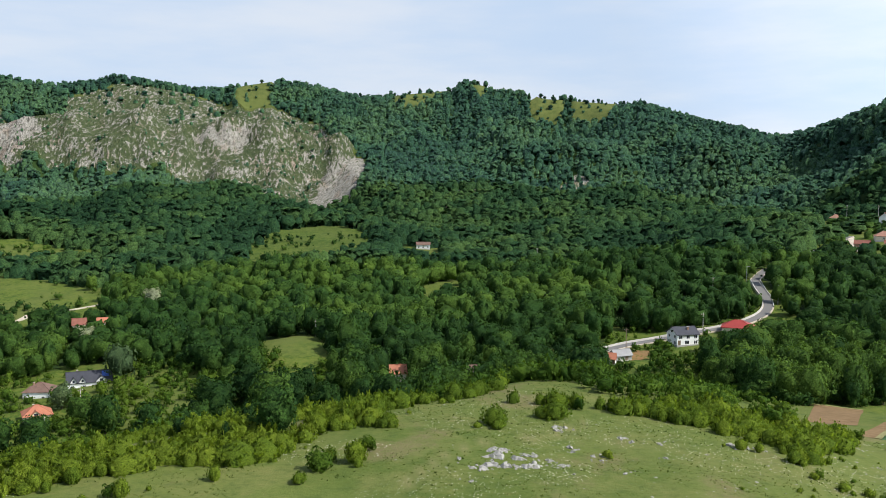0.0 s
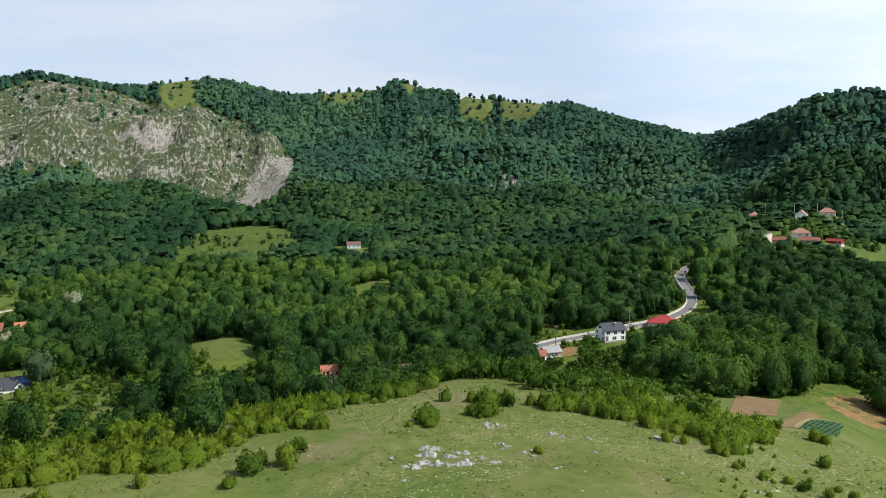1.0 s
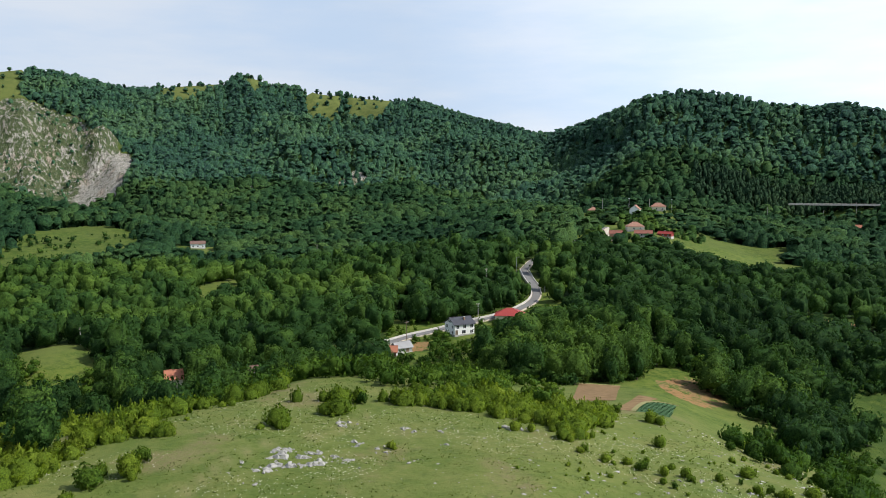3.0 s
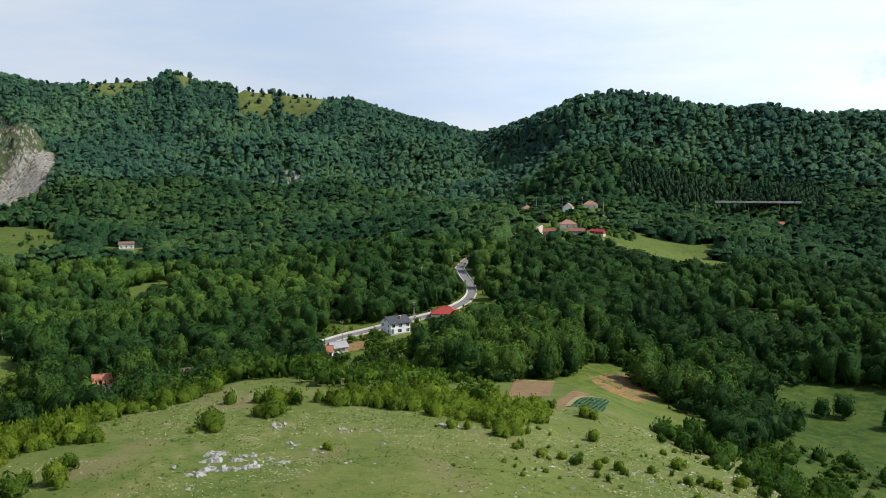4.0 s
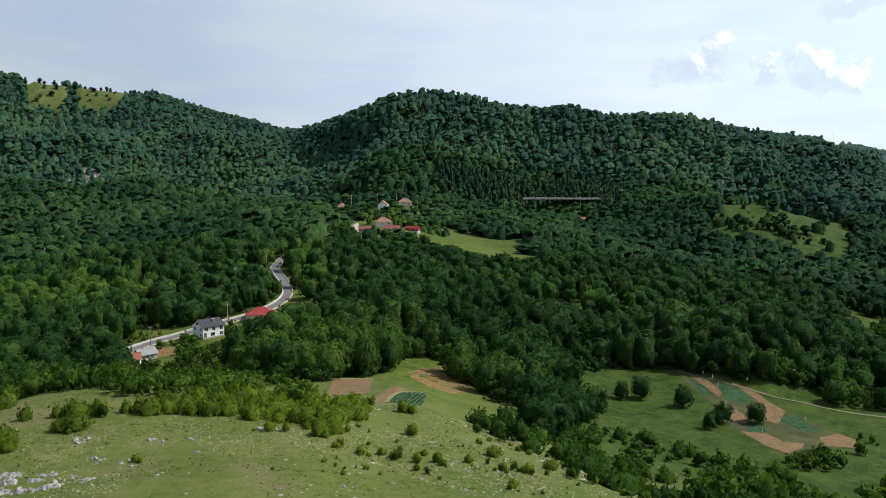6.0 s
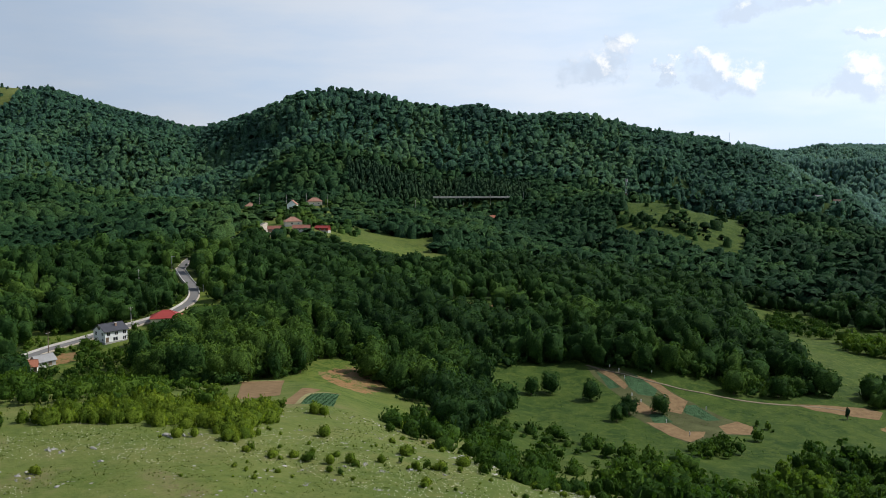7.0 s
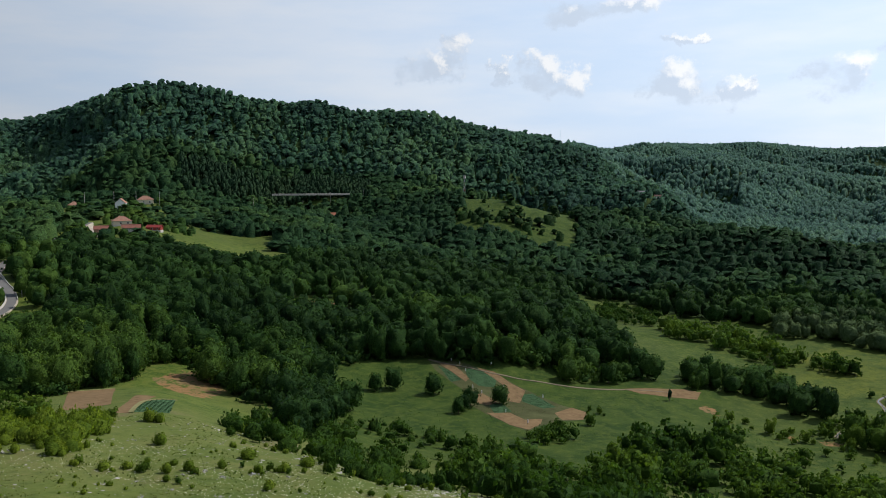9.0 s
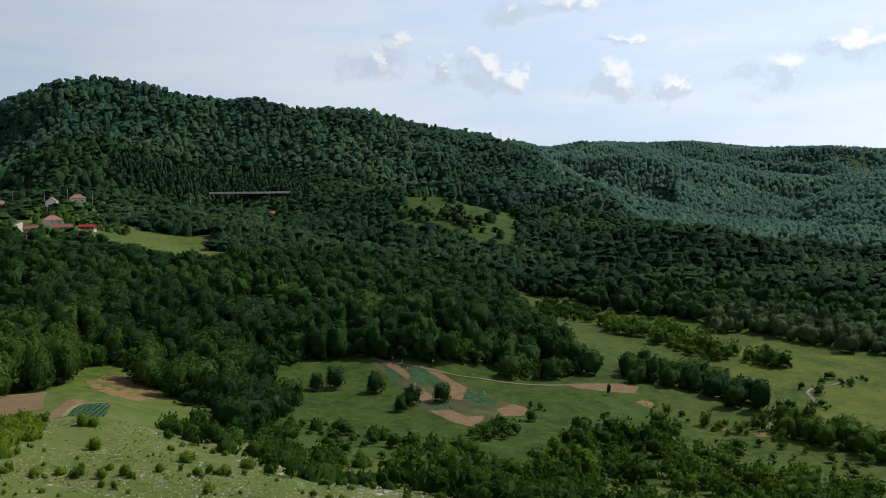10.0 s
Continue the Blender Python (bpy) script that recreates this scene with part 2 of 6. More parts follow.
    swell = 15 * np.clip((r - 300) / 140, 0, 1) * np.clip((900 - r) / 160, 0, 1) * (1 - level) * fractal(x + 0.4 * y, y, 135, 201, 3)
    swell = swell + 4.5 * np.exp(-((x + 51) ** 2 + (y - 296) ** 2) / 26.0 ** 2)
    rough = np.clip((r - 120) / 500, 0, 1) * np.clip(abs(r - crest_d) / 220, 0.05, 1)
    gullies = 58 * np.clip((r - 640) / 250, 0, 1) * np.clip((crest_d - r) / 200, 0, 1)
    spurs = 74 * np.clip((r - 740) / 260, 0, 1) * np.clip((a + 1) / 5, 0, 1) * np.clip(abs(r - crest_d) / 260, 0, 1) * (abs(fractal(x, y, 260, 141, 3)) * -2 + 0.35)
    lines = 1 - abs(fractal(x + 0.25 * y, y * 0.35, 190, 31, 3)) * 2
    return out + rough * (7.0 + 8.0 * np.clip((r - 650) / 300, 0, 1)) * calm * fractal(x, y, 150, 11) + swell + calm * spurs + 0.5 * fractal(x, y, 22, 5, 3) - calm * gullies * np.clip(lines - 0.45, 0, 1)


def bearing_place(bearing, distance):
    return distance * math.sin(radians(bearing)), distance * math.cos(radians(bearing))


# ---------------------------------------------------------------- materials
class Nodes:
    """A node material under construction."""

    def __init__(self, name):
        self.mat = bpy.data.materials.new(name)
        self.mat.use_nodes = True
        self.n, self.l = self.mat.node_tree.nodes, self.mat.node_tree.links
        self.n.clear()
        self.out = self.n.new("ShaderNodeOutputMaterial")

    def put(self, socket, q):
        if q is None:
            return
        if hasattr(q, "is_linked"):
            self.l.new(q, socket)
        else:
            socket.default_value = q

    def place(self):
        return self.n.new("ShaderNodeNewGeometry").outputs["Position"]

    def local(self):
        return self.n.new("ShaderNodeTexCoord").outputs["Object"]

    def noise(self, vector, scale, detail=4.0, rough=0.55, stretch=(1, 1, 1)):
        m = self.n.new("ShaderNodeMapping")
        m.inputs["Scale"].default_value = stretch
        self.l.new(vector, m.inputs["Vector"])
        t = self.n.new("ShaderNodeTexNoise")
        t.inputs["Scale"].default_value, t.inputs["Detail"].default_value, t.inputs["Roughness"].default_value = scale, detail, rough
        self.l.new(m.outputs[0], t.inputs["Vector"])
        return t.outputs["Fac"]

    def cells(self, vector, scale, feature="F1", out="Color", stretch=(1, 1, 1)):
        m = self.n.new("ShaderNodeMapping")
        m.inputs["Scale"].default_value = stretch
        self.l.new(vector, m.inputs["Vector"])
        t = self.n.new("ShaderNodeTexVoronoi")
        t.feature = feature
        t.inputs["Scale"].default_value = scale
        self.l.new(m.outputs[0], t.inputs["Vector"])
        return t.outputs[out]

    def ramp(self, value, low, high, to_low=0.0, to_high=1.0):
        m = self.n.new("ShaderNodeMapRange")
        for key, q in (("Value", value), ("From Min", low), ("From Max", high), ("To Min", to_low), ("To Max", to_high)):
            self.put(m.inputs[key], q)
        return m.outputs[0]

    def math(self, kind, a, b=0.0):
        m = self.n.new("ShaderNodeMath")
        m.operation = kind
        self.put(m.inputs[0], a), self.put(m.inputs[1], b)
        return m.outputs[0]

    def mix(self, fac, a, b, blend="MIX"):
        m = self.n.new("ShaderNodeMix")
        m.data_type, m.blend_type = "RGBA", blend
        for s, q in ((m.inputs[0], fac), (m.inputs[6], a), (m.inputs[7], b)):
            self.put(s, (*q, 1.0) if isinstance(q, tuple) and len(q) == 3 else q)
        return m.outputs[2]

    def attr(self, name):
        a = self.n.new("ShaderNodeAttribute")
        a.attribute_name = name
        return a.outputs["Fac"]

    def bump(self, height, strength, distance):
        b = self.n.new("ShaderNodeBump")
        b.inputs["Strength"].default_value, b.inputs["Distance"].default_value = strength, distance
        self.l.new(height, b.inputs["Height"])
        return b.outputs[0]

    def surface(self, colour, rough=0.8, metal=0.0, normal=None, spec=0.3):
        p = self.n.new("ShaderNodeBsdfPrincipled")
        self.put(p.inputs["Base Color"], (*colour, 1.0) if isinstance(colour, tuple) and len(colour) == 3 else colour)
        self.put(p.inputs["Roughness"], rough), self.put(p.inputs["Metallic"], metal), self.put(p.inputs["Normal"], normal)
        self.put(p.inputs["Specular IOR Level"], spec)
        self.l.new(p.outputs[0], self.out.inputs[0])
        return self.mat


def leaf_material(name, dark, mid, light, glow=0.3, clump=0.9, rough=1.2, sheen=0.0, spray=4.5):
    """Foliage: each tree has its own tone, each leaf spray its own shade, and light seeps through."""
    m = Nodes(name)
    p = m.place()
    each = m.n.new("ShaderNodeObjectInfo").outputs["Random"]
    tree = m.math("ADD", m.attr("tone"), m.math("MULTIPLY", m.attr("lone"), each))
    island = m.n.new("ShaderNodeNewGeometry").outputs["Random Per Island"]
    stand = m.ramp(m.noise(p, 0.012, 4.0, 0.6), 0.38, 0.62)
    tone = m.math("ADD", m.math("MULTIPLY", tree, 0.52), m.math("MULTIPLY", stand, 0.48))
    sprays = m.noise(p, clump, 5.0, 0.7)
    col = m.mix(m.ramp(tone, 0.15, 0.55), dark, mid)
    col = m.mix(m.ramp(tone, 0.52, 0.88), col, light)
    col = m.mix(m.ramp(sprays, 0.44, 0.70, 0.0, 0.5), col, m.mix(0.6, col, light))
    col = m.mix(m.ramp(sprays, 0.50, 0.30, 0.0, 0.5), col, dark)
    leaves = m.noise(p, clump * spray, 3.0, 0.8)
    col = m.mix(1.0, col, m.mix(m.ramp(leaves, 0.36, 0.66), (0.38, 0.42, 0.40), (1.84, 1.78, 1.54)), "MULTIPLY")
    col = m.mix(1.0, col, m.mix(island, (0.80, 0.84, 0.84), (1.16, 1.12, 1.02)), "MULTIPLY")
    col = m.mix(1.0, col, (0.86, 0.86, 0.86), "MULTIPLY")
    n = m.bump(m.math("ADD", sprays, m.math("MULTIPLY", leaves, 0.6)), 0.6, rough)
    d = m.n.new("ShaderNodeBsdfPrincipled")
    m.put(d.inputs["Base Color"], col), m.put(d.inputs["Roughness"], 0.75), m.put(d.inputs["Specular IOR Level"], 0.06), m.put(d.inputs["Normal"], n)
    # the blue-tinted sheen imitates haze over the far and distant woods
    m.put(d.inputs["Sheen Weight"], sheen), m.put(d.inputs["Sheen Roughness"], 0.6), m.put(d.inputs["Sheen Tint"], (0.55, 0.78, 1.0, 1.0))
    t = m.n.new("ShaderNodeBsdfTranslucent")
    m.put(t.inputs["Color"], m.mix(0.5, col, m.mix(1.0, col, (1.4, 1.4, 0.5), "MULTIPLY"))), m.put(t.inputs["Normal"], n)
    s = m.n.new("ShaderNodeMixShader")
    s.inputs[0].default_value = glow
    m.l.new(d.outputs[0], s.inputs[1]), m.l.new(t.outputs[0], s.inputs[2]), m.l.new(s.outputs[0], m.out.inputs[0])
    return m.mat


def plain(name, colour, rough=0.7, metal=0.0, scale=3.0, vary=0.18, spec=0.3, depth=0.0):
    """Paint, plaster, metal: the colour with soft stains and a fine grain."""
    m = Nodes(name)
    p = m.local()
    fac = m.math("ADD", m.math("MULTIPLY", m.noise(p, scale * 0.35), 0.6), m.math("MULTIPLY", m.noise(p, scale * 7), 0.4))
    low, high = tuple(c * (1 - vary) for c in colour), tuple(min(c * (1 + vary), 1.0) for c in colour)
    col = m.mix(m.ramp(fac, 0.3, 0.7), low, high)
    return m.surface(col, rough, metal, m.bump(fac, 0.25, depth) if depth else None, spec)


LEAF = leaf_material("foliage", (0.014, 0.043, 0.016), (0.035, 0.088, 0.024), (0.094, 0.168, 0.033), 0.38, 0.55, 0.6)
# distance haze is put into the next three leaf colours: bluer, then paler
LEAF_MID_HAZY = leaf_material("foliage_middle_hazy", (0.015, 0.049, 0.028), (0.035, 0.092, 0.043), (0.080, 0.152, 0.052), 0.42, 0.40, 0.8, 0.0, 2.2)
LEAF_FAR_HAZY = leaf_material("foliage_far_hazy", (0.030, 0.088, 0.062), (0.053, 0.140, 0.086), (0.096, 0.195, 0.094), 0.48, 0.28, 0.8, 0.08, 1.7)
LEAF_DISTANT_HAZY = leaf_material("foliage_distant_hazy", (0.072, 0.165, 0.138), (0.102, 0.215, 0.174), (0.136, 0.255, 0.180), 0.5, 0.16, 0.6, 0.15, 1.7)
LEAF_HAZEL = leaf_material("foliage_hazel", (0.080, 0.140, 0.020), (0.135, 0.215, 0.028), (0.205, 0.280, 0.036), 0.55, 1.3, 0.3)
LEAF_SCRUB = leaf_material("foliage_scrub", (0.026, 0.070, 0.014), (0.062, 0.126, 0.020), (0.125, 0.200, 0.028), 0.38, 1.1, 0.4)
LEAF_PINE = leaf_material("foliage_pine", (0.015, 0.040, 0.024), (0.022, 0.054, 0.030), (0.036, 0.074, 0.036), 0.12, 0.6, 1.0)
LEAF_GREY = leaf_material("foliage_willow", (0.060, 0.105, 0.052), (0.085, 0.140, 0.068), (0.120, 0.175, 0.088), 0.3, 0.9, 0.8)
BLOSSOM = leaf_material("blossom", (0.10, 0.15, 0.06), (0.26, 0.29, 0.20), (0.42, 0.43, 0.36), 0.2, 0.8, 0.6)
BARK = plain("bark", (0.11, 0.085, 0.062), 0.9, scale=2.0, vary=0.35, depth=0.04)


def ground_material():
    """Meadow, woodland floor, bare limestone, tilled earth and crop, laid out by the maps that the sheet carries."""
    m = Nodes("ground")
    p = m.place()
    fine, patch, broad = m.noise(p, 1.3, 6.0, 0.7), m.noise(p, 0.11, 5.0), m.noise(p, 0.022, 4.0)
    speck = m.noise(p, 4.5, 3.0, 0.7)
    grass = m.mix(m.ramp(broad, 0.35, 0.65), (0.092, 0.134, 0.032), (0.130, 0.168, 0.046))
    grass = m.mix(m.ramp(patch, 0.42, 0.66, 0.0, 0.8), grass, (0.162, 0.180, 0.064))
    grass = m.mix(m.ramp(fine, 0.50, 0.72, 0.0, 0.55), grass, (0.072, 0.104, 0.022))
    clumps = m.noise(p, 0.42, 6.0, 0.72)
    grass = m.mix(m.ramp(clumps, 0.50, 0.34, 0.0, 0.6), grass, (0.062, 0.100, 0.024))
    grass = m.mix(m.ramp(clumps, 0.54, 0.68, 0.0, 0.55), grass, (0.180, 0.185, 0.070))
    grass = m.mix(m.ramp(speck, 0.66, 0.74, 0.0, 0.5), grass, (0.22, 0.22, 0.11))
    grass = m.mix(m.math("MULTIPLY", m.ramp(m.noise(p, 0.055, 6.0, 0.65), 0.56, 0.66), m.ramp(fine, 0.35, 0.6)), grass, (0.170, 0.150, 0.085))
    lush = m.mix(m.ramp(patch, 0.38, 0.62), (0.048, 0.098, 0.016), (0.098, 0.150, 0.028))
    lush = m.mix(m.ramp(fine, 0.48, 0.66, 0.0, 0.7), lush, (0.150, 0.170, 0.040))
    lush = m.mix(m.ramp(fine, 0.46, 0.34, 0.0, 0.6), lush, (0.036, 0.070, 0.014))
    tuft = m.noise(p, 0.33, 5.0, 0.7)
    lush = m.mix(m.ramp(tuft, 0.48, 0.62, 0.0, 0.75), lush, (0.140, 0.165, 0.040))
    lush = m.mix(m.ramp(tuft, 0.46, 0.36, 0.0, 0.65), lush, (0.034, 0.072, 0.014))
    # deep green grass, its colour darkened further to stand for cloud shade
    deep_grass_shade = m.mix(m.ramp(patch, 0.38, 0.62), (0.026, 0.058, 0.010), (0.054, 0.092, 0.018))
    deep_grass_shade = m.mix(m.ramp(tuft, 0.48, 0.64, 0.0, 0.7), deep_grass_shade, (0.090, 0.125, 0.026))
    deep_grass_shade = m.mix(m.ramp(fine, 0.48, 0.34, 0.0, 0.6), deep_grass_shade, (0.022, 0.050, 0.010))
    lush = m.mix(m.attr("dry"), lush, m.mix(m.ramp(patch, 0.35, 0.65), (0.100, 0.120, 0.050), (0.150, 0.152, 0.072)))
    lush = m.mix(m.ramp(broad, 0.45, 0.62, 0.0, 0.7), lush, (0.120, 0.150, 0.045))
    lush = m.mix(m.attr("deep_grass_shade"), lush, deep_grass_shade)
    col = m.mix(m.attr("lush"), grass, lush)
    gold = m.mix(m.ramp(fine, 0.35, 0.6), (0.090, 0.140, 0.024), (0.185, 0.190, 0.026))
    col = m.mix(m.math("MULTIPLY", m.attr("gold"), m.ramp(m.noise(p, 0.045, 6.0, 0.7), 0.38, 0.66, 0.0, 0.75)), col, gold)
    col = m.mix(m.math("MULTIPLY", m.attr("worn"), m.ramp(fine, 0.3, 0.6, 0.35, 0.8)), col, (0.215, 0.205, 0.105))
    # undergrowth green, kept dark so its colour carries the shade between crowns
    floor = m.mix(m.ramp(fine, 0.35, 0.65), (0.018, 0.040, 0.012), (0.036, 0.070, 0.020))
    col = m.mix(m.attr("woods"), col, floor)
    earth = m.mix(m.ramp(fine, 0.3, 0.7), (0.225, 0.125, 0.060), (0.320, 0.195, 0.105))
    earth = m.mix(m.ramp(patch, 0.45, 0.6, 0.0, 0.6), earth, (0.19, 0.155, 0.085))
    col = m.mix(m.ramp(m.math("ADD", m.attr("earth"), m.math("ADD", m.math("MULTIPLY", m.math("SUBTRACT", fine, 0.5), 0.6), m.math("MULTIPLY", m.math("SUBTRACT", tuft, 0.5), 1.6))), 0.44, 0.60), col, earth)
    # the limestone: pale ribs, rusty streaks, turf on the ledges
    rib = m.noise(p, 0.26, 9.0, 0.74, (1.0, 0.5, 0.5))
    ledge = m.noise(p, 0.035, 6.0, 0.62, (0.7, 0.7, 1.6))
    streak = m.noise(p, 0.06, 6.0, 0.65, (1.0, 0.6, 0.22))
    stone = m.mix(m.ramp(m.noise(p, 0.45, 8.0, 0.78, (1.0, 1.0, 0.5)), 0.36, 0.62), (0.22, 0.22, 0.21), (0.62, 0.60, 0.60))
    stone = m.mix(m.ramp(streak, 0.52, 0.66, 0.0, 0.55), stone, (0.42, 0.29, 0.23))
    crack = m.noise(p, 0.30, 6.0, 0.7, (1.0, 0.6, 0.14))
    stone = m.mix(m.ramp(crack, 0.48, 0.38, 0.0, 0.8), stone, (0.085, 0.080, 0.074))
    turf = m.mix(m.ramp(m.noise(p, 0.22, 8.0, 0.75), 0.36, 0.64), (0.055, 0.092, 0.042), (0.125, 0.155, 0.078))
    bare = m.ramp(m.math("ADD", m.math("ADD", m.math("MULTIPLY", rib, 0.74), m.math("MULTIPLY", ledge, 0.26)), m.math("MULTIPLY", m.attr("face"), 0.10)), 0.508, 0.560)
    col = m.mix(m.ramp(m.math("ADD", m.attr("rock"), m.math("MULTIPLY", m.math("SUBTRACT", m.noise(p, 0.05, 6.0, 0.65), 0.5), 1.5)), 0.35, 0.65), col, m.mix(bare, turf, stone))
    relief = m.math("ADD", m.math("MULTIPLY", fine, 0.25), m.math("MULTIPLY", m.math("MULTIPLY", rib, m.attr("rock")), 14.0))
    col = m.mix(1.0, col, (0.90, 0.87, 0.76), "MULTIPLY")
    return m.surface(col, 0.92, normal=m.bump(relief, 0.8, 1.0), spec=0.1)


GROUND = ground_material()
LIMESTONE = plain("limestone", (0.285, 0.275, 0.255), 0.9, scale=2.6, vary=0.5, depth=0.05)
ASPHALT = plain("asphalt", (0.155, 0.15, 0.145), 0.85, scale=0.8, vary=0.14)
CONCRETE = plain("concrete", (0.50, 0.48, 0.44), 0.85, scale=1.0, vary=0.2)
GRAVEL = plain("gravel", (0.46, 0.40, 0.32), 0.95, scale=1.0, vary=0.3)
WHITEWASH = plain("whitewash", (0.78, 0.78, 0.76), 0.75, scale=0.8, vary=0.08)
CREAM = plain("cream_plaster", (0.62, 0.55, 0.42), 0.8, scale=0.8, vary=0.12)
GREY_WALL = plain("grey_plaster", (0.36, 0.35, 0.33), 0.8, scale=0.8, vary=0.15)
BROWN_WALL = plain("brick_brown", (0.30, 0.19, 0.13), 0.85, scale=1.2, vary=0.2)
TILE_RED = plain("red_tile", (0.22, 0.085, 0.060), 0.75, scale=2.0, vary=0.25)
TILE_ORANGE = plain("orange_tile", (0.38, 0.145, 0.085), 0.75, scale=2.0, vary=0.22)
TILE_PINK = plain("pinkish_tile", (0.30, 0.158, 0.110), 0.8, scale=2.0, vary=0.25)
TILE_OLD = plain("old_tile", (0.150, 0.092, 0.072), 0.8, scale=2.0, vary=0.3)
SHEET_RED = plain("red_sheet", (0.30, 0.045, 0.038), 0.5, scale=1.0, vary=0.12)
SLATE = plain("dark_slate", (0.045, 0.047, 0.058), 0.6, scale=2.0, vary=0.25)
SHEET_GREY = plain("grey_sheet", (0.26, 0.26, 0.26), 0.6, scale=1.0, vary=0.2)
TARP = plain("blue_tarp", (0.06, 0.13, 0.42), 0.5, scale=1.0, vary=0.15)
GLASS = plain("window_glass", (0.025, 0.030, 0.036), 0.08, scale=1.0, vary=0.2, spec=0.6)
TIMBER = plain("weathered_timber", (0.17, 0.125, 0.085), 0.85, scale=2.0, vary=0.3)
STEEL = plain("galvanised_steel", (0.40, 0.41, 0.42), 0.45, 0.8, scale=3.0, vary=0.12)
WHITE_PAINT = plain("white_paint", (0.8, 0.8, 0.8), 0.5, scale=1.0, vary=0.05)
CROP = plain("crop_leaves", (0.048, 0.110, 0.040), 0.7, scale=3.0, vary=0.35)
FLOWER = plain("flower_heads", (0.74, 0.74, 0.58), 0.8, scale=3.0, vary=0.1)
STRAW = plain("dry_grass", (0.20, 0.19, 0.075), 0.9, scale=3.0, vary=0.3)
WATER = plain("stream_water", (0.10, 0.12, 0.10), 0.06, scale=0.5, vary=0.2, spec=0.6)


# ---------------------------------------------------------------- plan of fields, woods and rock
def inside(x, y, polygon):
    x, y = np.asarray(x), np.asarray(y)
    hit = np.zeros(x.shape, bool)
    for (x0, y0), (x1, y1) in zip(polygon, polygon[1:] + polygon[:1]):
        cross = (y0 > y) != (y1 > y)
        at = (x1 - x0) * (y - y0) / ((y1 - y0) if y1 != y0 else 1e-9) + x0
        hit ^= cross & (x < at)
    return hit


FIELDS = {
    "left_meadow": [(-262, 468), (-239, 472), (-208, 460), (-172, 430), (-160, 403), (-157, 385), (-175, 378), (-187, 373), (-211, 376)],
    "knoll_field": [(-66, 298), (-59, 311), (-51, 314), (-41, 301), (-39, 287), (-40, 268), (-52, 279)],
    "slope_meadow": [(-126, 531), (-121, 647), (-100, 674), (-63, 660), (-48, 601), (-66, 574), (-91, 522), (-113, 498)],
    "upper_left_meadow": [(-334, 600), (-286, 598), (-254, 561), (-229, 565), (-216, 541), (-252, 533), (-286, 512)],
    "track_clearing": [(-11, 413), (5, 434), (13, 427), (4, 409), (-6, 401)],
    "village_field": [(255, 456), (288, 482), (310, 468), (332, 447), (321, 433), (287, 433), (247, 426)],
    "plot_bank": [(64, 147), (89, 202), (98, 197), (111, 203), (122, 210), (128, 207), (123, 187), (119, 160), (100, 134), (80, 127), (69, 133), (64, 136)],
    "green_meadow": [(161, 188), (188, 202), (199, 194), (207, 190), (208, 170), (231, 155), (176, 117), (151, 122), (153, 141), (157, 167), (151, 176)],
    "right_meadow": [(377, 252), (409, 236), (379, 182), (361, 138), (379, 107), (365, 69), (292, 55), (289, 81), (277, 105), (290, 123), (274, 147), (328, 201)],
    "plots_right": [(201, 189), (210, 162), (220, 147), (230, 132), (257, 117), (264, 91), (235, 60), (214, 89), (184, 112), (153, 105), (163, 129), (166, 147), (171, 172), (169, 180)],
    "river_field": [(270, 72), (308, 68), (332, 49), (260, 37), (262, 58)],
    "far_meadow": [(517, 456), (632, 535), (675, 541), (707, 523), (714, 475), (630, 413), (569, 397), (596, 388), (552, 365), (518, 378), (532, 410), (509, 425)],
    "far_meadow_low": [(420, 400), (461, 423), (453, 405), (413, 378)],
    "hill_clear": [(178, 433), (198, 467), (216, 475), (206, 445), (193, 440)],
}
ROCKS = {
    "spur_rock": [(-453, 838), (-423, 843), (-383, 852), (-328, 856), (-267, 874), (-200, 834), (-169, 846), (-140, 834), (-92, 853), (-82, 946), (-105, 1001), (-161, 1146), (-218, 1169), (-268, 1157), (-351, 1183), (-433, 1156), (-484, 1116), (-413, 891), (-536, 1046), (-551, 1023)],
    "face_tip": [(-140, 834), (-134, 907), (-131, 950), (-117, 964), (-94, 993), (-82, 946), (-87, 858), (-104, 860)],
    "face_mid": [(-279, 958), (-240, 953), (-219, 972), (-218, 939), (-233, 923), (-269, 946)],
    "face_left": [(-547, 1015), (-420, 892), (-414, 885), (-426, 849), (-453, 838)],
    "scar_a": [(-13, 809), (14, 844), (28, 927), (45, 940), (36, 835), (26, 784), (-7, 775)],
    "scar_b": [(260, 917), (277, 925), (290, 909), (277, 874), (219, 764)],
    "scar_c": [(115, 918), (140, 945), (160, 955), (172, 954), (163, 932), (129, 909)],
}
